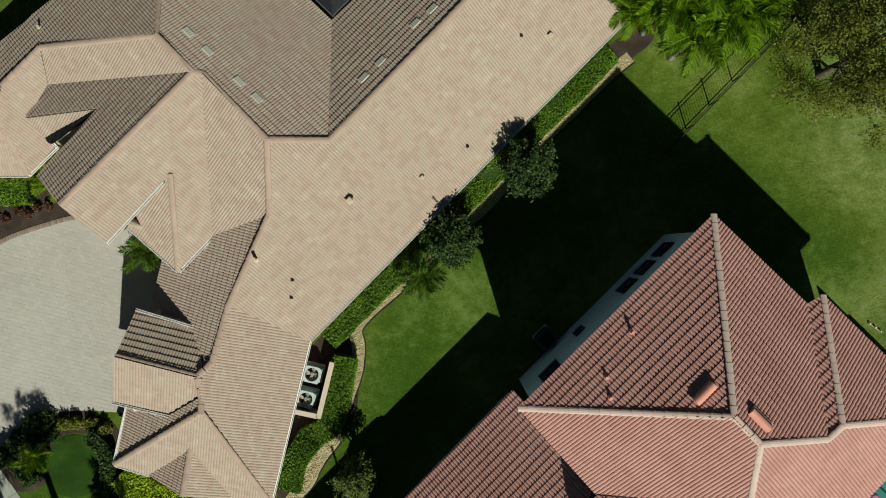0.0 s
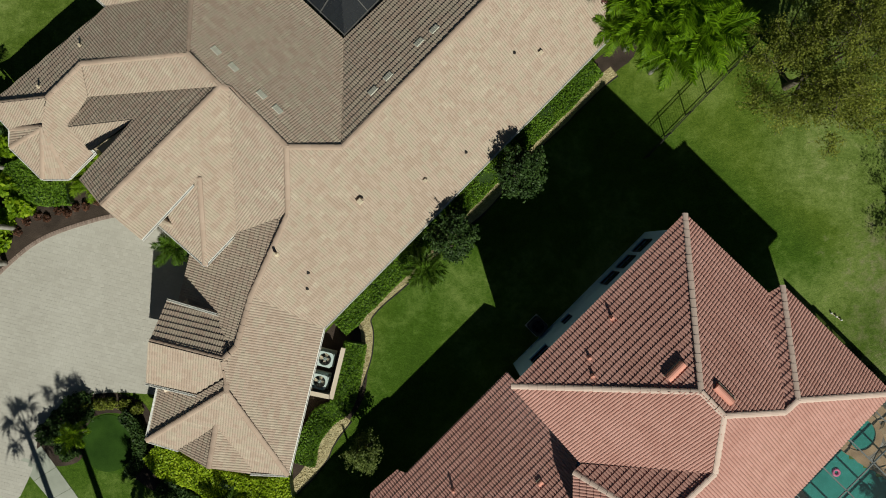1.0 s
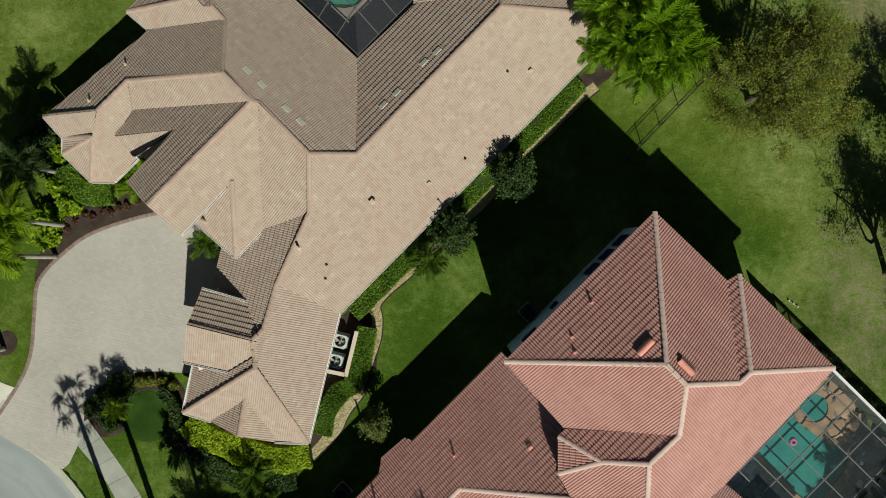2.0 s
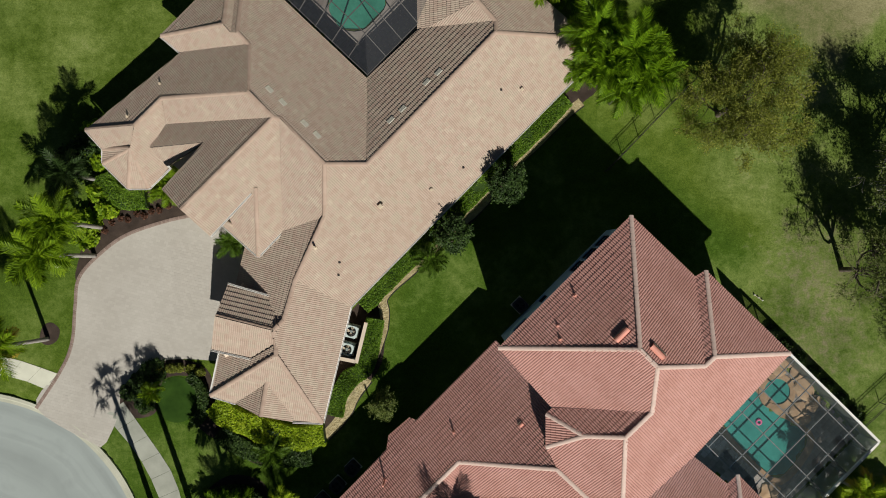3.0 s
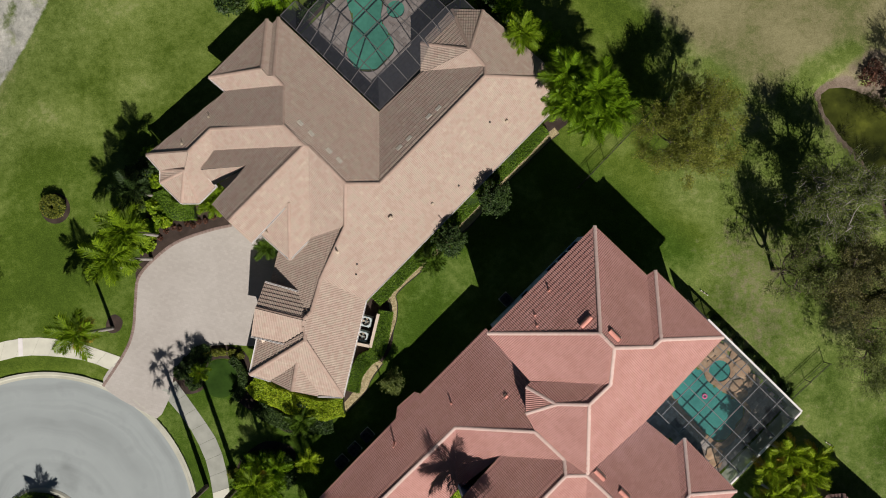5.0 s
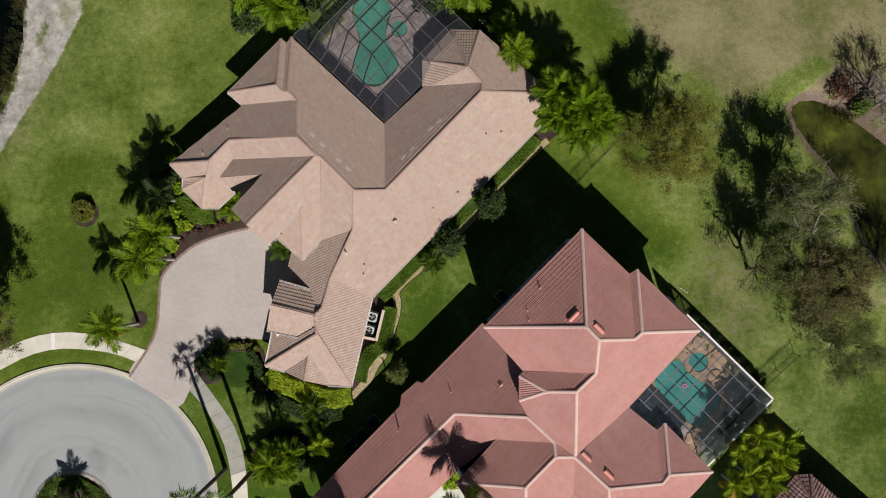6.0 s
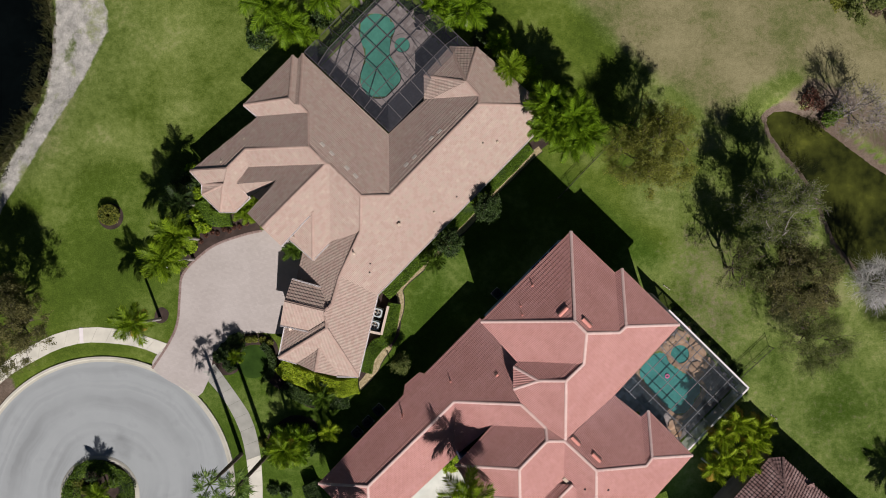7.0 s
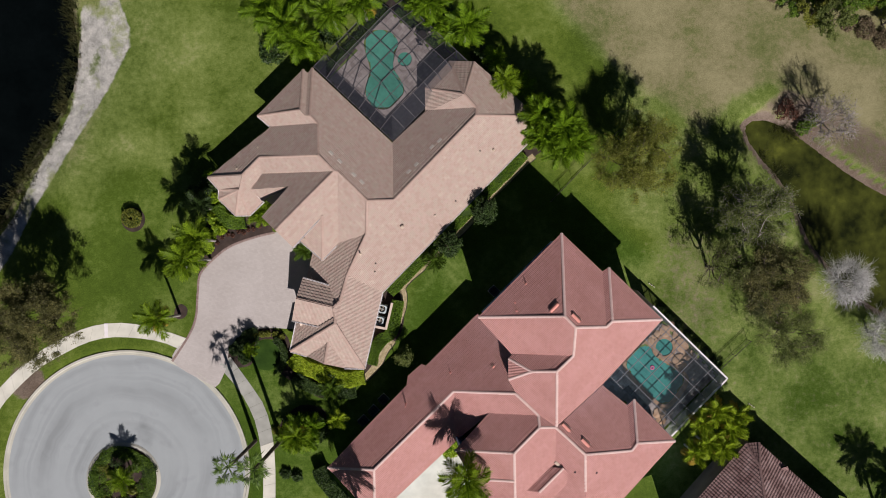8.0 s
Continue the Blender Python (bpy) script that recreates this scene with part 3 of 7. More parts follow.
def water_material(name, colours, rough, wave, spec=0.5):
    m = material(name, colours, rough, 0.3, wave, 0.25, 0.02, spec=spec)
    return m


build_ground()
LAKE_WATER = water_material("dark_lake_water", [(0.001, 0.002, 0.002), (0.003, 0.005, 0.005)], 0.08, 2.0, 0.1)
POND_WATER = water_material("murky_pond_water", [(0.010, 0.014, 0.004), (0.055, 0.068, 0.012), (0.17, 0.20, 0.03)], 0.12, 1.2, 0.2)
water("lake_water", [(x - 0.0, y) for x, y in LAKE], -0.86, LAKE_WATER, "near-black still lake water")
water("pond_water", POND, -1.06, POND_WATER, "murky olive-green pond water with algae")


def road_material():
    m = material("worn_grey_road", [(0.297, 0.343, 0.337), (0.317, 0.365, 0.359), (0.337, 0.386, 0.380)], 0.9, 0.5, 70, 0.4)
    n, link = m.node_tree.nodes, m.node_tree.links.new
    b = n["Principled BSDF"]
    at = n.new("ShaderNodeTexCoord")
    far, rings, blur = n.new("ShaderNodeVectorMath"), n.new("ShaderNodeTexNoise"), n.new("ShaderNodeTexNoise")
    far.operation = "LENGTH"
    link(at.outputs["Object"], far.inputs[0])
    link(at.outputs["Object"], blur.inputs["Vector"])
    blur.inputs["Scale"].default_value, blur.inputs["Detail"].default_value = 0.16, 3.0
    shift = n.new("ShaderNodeMath")
    shift.operation = "MULTIPLY_ADD"
    shift.inputs[1].default_value = 2.4
    link(blur.outputs["Fac"], shift.inputs[0])
    link(far.outputs["Value"], shift.inputs[2])
    rings.noise_dimensions = "1D"
    rings.inputs["Scale"].default_value, rings.inputs["Detail"].default_value = 0.55, 4.0
    link(shift.outputs[0], rings.inputs["W"])
    tone = n.new("ShaderNodeMapRange")
    tone.inputs[1].default_value, tone.inputs[2].default_value = 0.36, 0.56
    tone.inputs[3].default_value, tone.inputs[4].default_value = 0.75, 1.0
    link(rings.outputs["Fac"], tone.inputs[0])
    # rubber laid down unevenly round the circle
    worn, faint = n.new("ShaderNodeTexNoise"), n.new("ShaderNodeMix")
    worn.inputs["Scale"].default_value, worn.inputs["Detail"].default_value = 0.11, 3.0
    link(at.outputs["Object"], worn.inputs["Vector"])
    reach = n.new("ShaderNodeMapRange")
    reach.inputs[1].default_value, reach.inputs[2].default_value = 0.36, 0.62
    link(worn.outputs["Fac"], reach.inputs[0])
    faint.inputs[2].default_value = 1.0
    link(reach.outputs[0], faint.inputs[0])
    link(tone.outputs[0], faint.inputs[3])
    smear, spot, both = n.new("ShaderNodeTexNoise"), n.new("ShaderNodeMapRange"), n.new("ShaderNodeMath")
    smear.inputs["Scale"].default_value, smear.inputs["Detail"].default_value = 0.5, 7.0
    link(at.outputs["Object"], smear.inputs["Vector"])
    spot.inputs[1].default_value, spot.inputs[2].default_value = 0.58, 0.76
    spot.inputs[3].default_value, spot.inputs[4].default_value = 1.0, 0.84
    link(smear.outputs["Fac"], spot.inputs[0])
    both.operation = "MULTIPLY"
    link(faint.outputs[0], both.inputs[0])
    link(spot.outputs[0], both.inputs[1])
    # a dark oily scuff north-east of the island
    away, near, size, ragged, edge, dirty = (n.new("ShaderNode" + k) for k in ("VectorMath", "VectorMath", "VectorMath", "Math", "MapRange", "Math"))
    away.operation, near.operation, size.operation, ragged.operation, dirty.operation = "SUBTRACT", "MULTIPLY", "LENGTH", "MULTIPLY_ADD", "MULTIPLY"
    away.inputs[1].default_value, near.inputs[1].default_value = (2.1, 4.5, 0.0), (0.8, 0.7, 0.0)
    link(at.outputs["Object"], away.inputs[0])
    link(away.outputs[0], near.inputs[0])
    link(near.outputs[0], size.inputs[0])
    ragged.inputs[1].default_value = 3.0
    link(smear.outputs["Fac"], ragged.inputs[0])
    link(size.outputs["Value"], ragged.inputs[2])
    edge.inputs[1].default_value, edge.inputs[2].default_value = 1.5, 2.5
    edge.inputs[3].default_value, edge.inputs[4].default_value = 0.78, 1.0
    link(ragged.outputs[0], edge.inputs[0])
    link(both.outputs[0], dirty.inputs[0])
    link(edge.outputs[0], dirty.inputs[1])
    old = b.inputs["Base Color"].links[0].from_socket
    mul = n.new("ShaderNodeMix")
    mul.data_type, mul.blend_type = "RGBA", "MULTIPLY"
    mul.inputs[0].default_value = 1.0
    link(old, mul.inputs[6])
    link(dirty.outputs[0], mul.inputs[7])
    link(mul.outputs[2], b.inputs["Base Color"])
    return m


def ring_mesh(name, centre, profile, mat, a0=0.0, a1=2 * math.pi, steps=96):
    """A profile of (radius, height) swept round a centre."""
    verts, faces = [], []
    n = len(profile)
    for k in range(steps + 1):
        w = a0 + (a1 - a0) * k / steps
        for r, z in profile:
            verts.append((centre.x + r * math.cos(w), centre.y + r * math.sin(w), z))
    for k in range(steps):
        for q in range(n - 1):
            i = k * n + q
            faces.append((i, i + n, i + n + 1, i + 1))
    return mesh_of(name, verts, faces, mat)


road_outline = [(REACH * 0.985 * math.cos(w), REACH * 0.985 * math.sin(w)) for w in np.linspace(radians(-72), radians(252), 90)] + [(-4.0, -90), (4.0, -90)]
road_v, road_f = prism(road_outline, -0.3, -0.09)
road = thing("road", "worn grey cul-de-sac road with faint circular tyre marks", "road", Matrix.Translation((CIRCLE.x, CIRCLE.y, 0)), mesh_of("road", road_v, road_f, road_material()), kind="structure")
kerb = ring_mesh("kerb", CIRCLE, [(12.48, -0.3), (12.5, -0.082), (12.72, -0.07), (12.80, 0.02), (13.02, 0.03), (13.04, -0.3)], KERBSTONE, radians(-70), radians(250))
thing("kerb", "pale concrete kerb round the cul-de-sac", "kerb", data=kerb, kind="structure")
isle_kerb = ring_mesh("island_kerb", ISLAND, [(3.95, -0.3), (3.93, -0.07), (3.75, 0.04), (3.55, 0.05), (3.52, -0.3)], KERBSTONE)
thing("kerb", "pale concrete kerb round the planted island", "kerb", data=isle_kerb, kind="structure")
isle_v, isle_f = prism([(ISLAND.x + 3.6 * math.cos(w), ISLAND.y + 3.6 * math.sin(w)) for w in np.linspace(0, 2 * math.pi, 48, endpoint=False)], -0.3, 0.02)
thing("planting_bed", "round mulched planting island in the road", "planting bed", data=mesh_of("planting_bed", isle_v, isle_f, MULCH), kind="structure")


def pavement(outer, inner, label, worn=0):
    """A footpath of concrete slabs with open joints between two plan lines."""
    def even(line, count):
        pts = [Vector(p) for p in smooth_line(line)]
        run = [0.0]
        for a, b in zip(pts, pts[1:]):
            run.append(run[-1] + (b - a).length)
        out = []
        for k in range(count + 1):
            s = run[-1] * k / count
            i = min(max(np.searchsorted(run, s) - 1, 0), len(pts) - 2)
            t = (s - run[i]) / max(run[i + 1] - run[i], 1e-9)
            out.append(pts[i].lerp(pts[i + 1], t))
        return out
    length = sum((Vector(b) - Vector(a)).length for a, b in zip(outer, outer[1:]))
    count = max(2, round(length / 1.5))
    a, b = even(outer, count), even(inner, count)
    base = thing("pavement", label, "footpath", kind="structure")
    for k in range(count):
        q = [a[k].lerp(a[k + 1], 0.006), a[k].lerp(a[k + 1], 0.994), b[k].lerp(b[k + 1], 0.994), b[k].lerp(b[k + 1], 0.006)]
        v, f = prism([(p.x, p.y) for p in q], -0.1, 0.025 + random.uniform(-0.003, 0.004))
        part("paving_slab", mesh_of("paving_slab", v, f, DIRTY_SLAB if k < worn else CONCRETE), base)
    return base


west_path = pavement([(-49.5, -18), (-47.4, -14.5), (-45.5, -12.6), (-43.1, -10.6), (-40.8, -9.3), (-38.4, -8.2), (-36.0, -7.7), (-33.6, -7.7), (-30.6, -8.3), (-27.4, -9.4)],
         [(-48.6, -19.4), (-47.4, -16.7), (-45.6, -14.6), (-43.2, -12.4), (-40.8, -11.0), (-38.4, -9.8), (-36.0, -9.2), (-33.6, -9.2), (-30.6, -9.6), (-28.5, -10.4)],
         "pale concrete footpath curving round the cul-de-sac")
pv, pf = box(*(-36.09, -8.42), 0.03, 0.38, 1.46, 0.03, 2, 0.005)
part("paving_slab", mesh_of("paving_slab", pv, pf, WHITE), west_path, "new white slab")
pavement([(-23.0, -11.3), (-22.0, -12.7), (-20.5, -14.8), (-19.4, -16.6), (-18.7, -19.0), (-18.4, -21.4), (-18.3, -23.8), (-18.4, -27.5), (-19.2, -32)],
         [(-24.3, -12.2), (-23.3, -13.4), (-22.0, -15.0), (-20.8, -17.2), (-20.2, -19.0), (-19.8, -21.4), (-19.6, -23.8), (-19.7, -27.5), (-20.4, -32)],
         "weathered concrete footpath beside the lawn", 7)

DRIVE = smooth_line([(-24.6, -14.5), (-29.1, -11.7), (-27.3, -8.9), (-26.6, -7.0), (-26.4, -4.6), (-26.1, -2.5), (-24.45, -0.7), (-22.7, 0.5), (-20.1, 1.4), (-18.3, 1.8)], False, 5) + [
    (-16.0, 2.5), (-13.0, 1.0), (-13.2, -8.0), (-16.6, -8.4)] + smooth_line([(-16.6, -8.4), (-19.3, -8.3), (-21.5, -8.8), (-23.0, -10.3), (-23.4, -12.4), (-24.3, -14.4)], False, 5)[1:-1]


def paved(name, outline, mats, wide, deep, turn, label, category, singles, top=0.03):
    """A bed of pavers laid in running bond and cut to an outline; those inside the plan box singles are pieces of their own."""
    v, f = prism(outline, -0.12, top - 0.005)
    base = thing(name, label, category, data=mesh_of(name, v, f, mats[2]), kind="structure")
    c, s = math.cos(radians(turn)), math.sin(radians(turn))
    flat = [(x * c + y * s, -x * s + y * c) for x, y in outline]
    tris = triangles(flat)
    u0, u1 = min(p[0] for p in flat), max(p[0] for p in flat)
    v0, v1 = min(p[1] for p in flat), max(p[1] for p in flat)
    bv, bf = box(wide / 2, deep / 2, 0, wide - 0.008, deep - 0.008, 0.026, 0, 0.006)
    one = mesh_of("paver", bv, bf, mats[1])
    verts, faces, count = [], [], 0
    for j in range(int((v1 - v0) / deep) + 1):
        for i in range(-1, int((u1 - u0) / wide) + 1):
            u, w = u0 + i * wide + (j % 2) * wide / 2, v0 + j * deep
            quad = [(u + 0.004, w + 0.004), (u + wide - 0.004, w + 0.004), (u + wide - 0.004, w + deep - 0.004), (u + 0.004, w + deep - 0.004)]
            mid = (u + wide / 2, w + deep / 2)
            x, y = mid[0] * c - mid[1] * s, mid[0] * s + mid[1] * c
            h = top + random.uniform(-0.003, 0.003)
            whole = all(inside(q, flat) for q in quad)
            if whole and count < 300 and singles[0] < x < singles[1] and singles[2] < y < singles[3]:
                count += 1
                part("paver", one, base, at=pose(u * c - w * s, u * s + w * c, h - 0.026, 0, 0, turn))
                continue
            for cut in ([quad] if whole else [clip(quad, t) for t in tris]):
                if len(cut) < 3:
                    continue
                n, m = len(verts), len(cut)
                verts += [(p[0] * c - p[1] * s, p[0] * s + p[1] * c, h) for p in cut] + [(p[0] * c - p[1] * s, p[0] * s + p[1] * c, h - 0.026) for p in cut]
                faces.append(tuple(range(n, n + m)))
                faces += [(n + k, n + m + k, n + m + (k + 1) % m, n + (k + 1) % m) for k in range(m)]
    part("pavers", mesh_of("pavers", verts, faces, mats[0]), base, kind="stuff")
    return base


JOINT = material("paver_joint_sand", [(0.36, 0.345, 0.315), (0.41, 0.395, 0.36)], 0.95, 2, 60, 0.4)
paved("driveway", DRIVE, (PAVER, PAVER_ONE, JOINT), 0.30, 0.20, -13.6, "broad greyish pink paver driveway", "driveway", (-19.5, -16.0, -5.5, 0.0))
# a border course laid across the curved edge
BORDER = material("reddish_border_paver", [(0.21, 0.155, 0.13), (0.28, 0.215, 0.185), (0.34, 0.275, 0.24)], 0.9, 0.6, 50, 0.4, per_object=0.6)
border = thing("driveway_border", "reddish brown border course edging the driveway", "driveway edge", kind="structure")
rim = [Vector(p) for p in smooth_line([(-29.1, -11.7), (-27.3, -8.9), (-26.6, -7.0), (-26.4, -4.6), (-26.1, -2.5), (-24.45, -0.7), (-22.7, 0.5), (-20.1, 1.4), (-18.3, 1.8)], False, 12)]
bv, bf = box(0, 0, 0, 0.145, 0.24, 0.06, 0, 0.008)
border_stone = mesh_of("paver", bv, bf, BORDER)
carry = 0.0
for p, q in zip(rim, rim[1:]):
    d = q - p
    while carry < d.length:
        spot = p + d * (carry / d.length)
        part("paver", border_stone, border, at=pose(spot.x, spot.y, -0.018, 0, 0, math.degrees(math.atan2(d.y, d.x))))
        carry += 0.155
    carry -= d.length
DRIVE_TWO = [(-9.5, -30.5), (-0.2, -20.4), (3.2, -23.6), (-4.6, -33.0)]
dv, df = prism(DRIVE_TWO, -0.1, 0.03)
thing("driveway", "plain pale concrete driveway before the red-roofed house", "driveway", data=mesh_of("driveway", dv, df, CONCRETE), kind="structure")

# ---- the tan-roofed house ----
house_one = thing("house", "rambling single-storey house with tan concrete tile roof", "house", group="houses")
ROOFS[house_one.name] = dict(slopes=[], pitch=0.54, shape=DOUBLE, wide=0.27, course=0.32, step=0.047, tile=TILE_TAN, one=TILE_TAN_ONE, deck=DECK, label="weathered tan concrete roof tiles",
                             cap=cap_mesh("ridge_tile", 0.40, 0.145, CAP_TAN), cap_length=0.40, cap_lift=0.02)
slope(house_one, -44.6, 1.21, [(-6.72, -4.45), (8.33, 10.84), (8.26, 13.48), (2.94, 13.26), (-5.30, 4.85), (-7.86, 4.75), (-8.04, 1.55), (-10.08, -2.60)], (-4.6, 0.2, -1.4, 5.0))
slope(house_one, 45.4, 11.37, [(8.26, 13.48), (2.94, 13.26), (2.98, 14.06), (1.78, 15.41), (2.91, 19.12), (7.85, 14.87)])
slope(house_one, 135.4, 9.00, [(-5.55, 10.84), (-2.14, 14.06), (-1.44, 14.19), (2.98, 14.06), (2.94, 13.26), (-5.30, 4.85)])
slope(house_one, 45.4, 4.90, [(-5.55, 10.84), (-13.66, 18.54), (-13.63, 13.34), (-12.86, 12.52), (-12.65, 9.26), (-11.07, 7.67), (-10.64, 7.61), (-7.86, 4.75), (-5.30, 4.85)])
slope(house_one, 225.4, -1.77, [(-1.44, 14.19), (1.78, 15.41), (2.98, 14.06)])
slope(house_one, 180.0, 3.92, [(-2.14, 16.46), (1.78, 15.41), (-1.44, 14.19), (-2.14, 14.06)])
slope(house_one, 135.4, 9.92, [(-2.14, 16.46), (0.37, 19.20), (1.78, 15.41)])
slope(house_one, 90.0, 13.16, [(0.37, 19.20), (2.91, 19.12), (1.78, 15.41)])
slope(house_one, 135.4, 15.60, [(-19.28, 13.68), (-14.59, 18.37), (-14.58, 13.92)])
slope(house_one, 45.4, 4.57, [(-14.59, 18.37), (-14.10, 17.98), (-14.10, 13.38), (-14.58, 13.92)])
slope(house_one, 135.4, 15.25, [(-14.10, 17.98), (-13.66, 18.54), (-13.63, 13.34), (-14.10, 13.38)])
slope(house_one, 225.4, 4.99, [(-19.28, 13.68), (-14.58, 13.92), (-14.10, 13.38), (-13.63, 13.34), (-12.86, 12.52), (-17.93, 12.52)])
slope(house_one, 135.4, 14.68, [(-24.53, 7.49), (-17.93, 12.52), (-12.86, 12.52), (-12.65, 9.26), (-18.87, 9.33), (-20.64, 7.53)])
slope(house_one, 225.4, 7.42, [(-18.87, 9.33), (-12.65, 9.26), (-11.07, 7.67), (-18.80, 7.75)])
slope(house_one, -44.6, -6.84, [(-18.87, 9.33), (-18.80, 7.75), (-19.87, 6.20), (-18.80, 4.95), (-20.31, 3.57), (-21.08, 6.11), (-20.64, 7.53)])
slope(house_one, 225.4, 8.97, [(-24.53, 7.49), (-20.64, 7.53), (-21.08, 6.11), (-23.39, 6.21)])
slope(house_one, 180.0, 14.98, [(-23.39, 6.21), (-23.44, 5.26), (-21.08, 6.11)])
slope(house_one, 225.4, 9.16, [(-23.44, 5.26), (-21.73, 3.57), (-21.08, 6.11)])
slope(house_one, -90.0, 0.31, [(-21.73, 3.57), (-20.31, 3.57), (-21.08, 6.11)])
slope(house_one, 135.4, 13.27, [(-18.86, 7.77), (-11.07, 7.67), (-16.89, 1.92), (-18.45, 3.26), (-15.79, 6.31), (-19.87, 6.20)])
slope(house_one, 225.4, 8.30, [(-19.87, 6.20), (-15.79, 6.31), (-18.80, 4.95)])
slope(house_one, 225.4, 7.22, [(-10.64, 7.61), (-7.86, 4.75), (-8.04, 1.55), (-11.06, 0.64)])
slope(house_one, -44.6, -1.13, [(-11.07, 7.67), (-10.64, 7.61), (-11.06, 0.64), (-12.69, -1.05), (-12.45, 3.35), (-12.80, 3.01), (-15.39, 0.26), (-16.89, 1.92)])
slope(house_one, 225.4, 8.45, [(-15.14, 1.08), (-12.69, -1.05), (-12.45, 3.35), (-12.80, 3.01)])
slope(house_one, 166.4, 9.14, [(-8.04, 1.55), (-11.06, 0.64), (-13.82, -0.09), (-14.62, -3.30), (-11.88, -3.95), (-11.48, -5.84), (-10.82, -5.19), (-10.08, -2.60)])
slope(house_one, -13.6, -0.88, [(-6.72, -4.45), (-8.62, -12.34), (-11.32, -7.48), (-11.34, -6.79), (-11.48, -5.84), (-10.82, -5.19), (-10.08, -2.60)])
slope(house_one, 76.4, -0.27, [(-14.71, -2.79), (-11.70, -3.60), (-11.22, -5.90), (-15.23, -4.90)])
slope(house_one, -103.6, 8.86, [(-15.23, -4.90), (-11.22, -5.90), (-11.20, -6.79), (-13.13, -7.83), (-15.87, -7.21)])
slope(house_one, 166.4, 9.10, [(-15.63, -7.56), (-13.13, -7.83), (-11.34, -6.79), (-11.32, -7.48), (-16.24, -10.49)])
slope(house_one, -103.6, 9.59, [(-16.24, -10.49), (-11.32, -7.48), (-8.62, -12.34), (-10.68, -12.27), (-10.61, -11.95), (-12.19, -9.44), (-14.53, -11.02)])
slope(house_one, 166.4, 8.22, [(-14.53, -11.02), (-12.19, -9.44), (-12.58, -11.69)])
slope(house_one, -13.6, -2.10, [(-12.19, -9.44), (-12.58, -11.69), (-10.70, -12.28), (-10.61, -11.95)])
ridge(house_one, (-5.30, 4.85, 5.09), (-7.86, 4.75, 6.06))
ridge(house_one, (2.94, 13.26, 5.12), (-5.30, 4.85, 5.09))
ridge(house_one, (8.26, 13.48, 3.10), (2.94, 13.26, 5.12))
ridge(house_one, (-7.86, 4.75, 6.06), (-8.04, 1.55, 4.83))
ridge(house_one, (-7.86, 4.75, 6.06), (-10.64, 7.61, 5.98))
ridge(house_one, (-10.64, 7.61, 5.98), (-11.07, 7.67, 6.10))
ridge(house_one, (-11.07, 7.67, 6.10), (-12.65, 9.26, 6.20))
ridge(house_one, (-12.86, 12.52, 4.96), (-12.65, 9.26, 6.20))
ridge(house_one, (-12.86, 12.52, 4.96), (-13.63, 13.34, 4.95))
ridge(house_one, (-19.28, 13.68, 2.96), (-14.58, 13.92, 4.76))
ridge(house_one, (-14.59, 18.37, 3.03), (-14.58, 13.92, 4.76))
ridge(house_one, (-13.66, 18.54, 2.96), (-13.63, 13.34, 4.95))
ridge(house_one, (-18.87, 9.33, 3.90), (-12.65, 9.26, 6.20))
ridge(house_one, (-20.64, 7.53, 3.96), (-18.87, 9.33, 3.90))
ridge(house_one, (-24.53, 7.49, 2.48), (-20.64, 7.53, 3.96))
part("gable_cheek", mesh_of("gable_cheek", [(-15.80, 6.27, 4.64), (-18.45, 5.08, 3.10), (-17.20, 4.10, 3.00), (-15.80, 6.27, 4.50), (-18.45, 5.08, 2.96), (-17.20, 4.10, 2.86)], [(0, 1, 2), (3, 5, 4), (0, 3, 4, 1), (1, 4, 5, 2), (2, 5, 3, 0)], TILE_TAN_ONE), house_one)
ridge(house_one, (-16.89, 1.92, 6.02), (-11.07, 7.67, 6.10))
ridge(house_one, (-12.45, 3.35, 4.97), (-12.69, -1.05, 3.27))
ridge(house_one, (-8.04, 1.55, 4.83), (-10.08, -2.60, 4.16))
ridge(house_one, (-10.08, -2.60, 4.16), (-10.82, -5.19, 4.19))
ridge(house_one, (-10.82, -5.19, 4.19), (-11.48, -5.84, 4.35))
ridge(house_one, (-15.23, -4.90, 4.25), (-11.48, -5.84, 4.25))
ridge(house_one, (-11.48, -5.84, 4.35), (-11.34, -6.79, 4.10))
ridge(house_one, (-11.34, -6.79, 4.10), (-11.32, -7.48, 4.17))
ridge(house_one, (-11.32, -7.48, 4.17), (-16.24, -10.49, 2.03))
ridge(house_one, (-11.32, -7.48, 4.17), (-8.62, -12.34, 2.06))
ridge(house_one, (-12.19, -9.44, 3.07), (-12.58, -11.69, 3.06))
ridge(house_one, (1.78, 15.41, 4.81), (2.98, 14.06, 4.80))
ridge(house_one, (2.94, 13.26, 5.12), (2.98, 14.06, 4.80))
ridge(house_one, (2.91, 19.12, 2.87), (1.78, 15.41, 4.81))
ridge(house_one, (-2.14, 16.46, 2.81), (1.78, 15.41, 4.81))
ridge(house_one, (0.37, 19.20, 2.79), (1.78, 15.41, 4.81))
ridge(house_one, (-21.08, 6.11, 3.53), (-23.44, 5.26, 2.31))
ridge(house_one, (-21.08, 6.11, 3.53), (-21.73, 3.57, 2.27))
ridge(house_one, (-21.08, 6.11, 3.53), (-20.31, 3.57, 2.30))
ridge(house_one, (-15.79, 6.31, 4.56), (-19.87, 6.20, 3.06))
ridge(house_one, (-21.08, 6.11, 3.53), (-23.39, 6.21, 2.42))
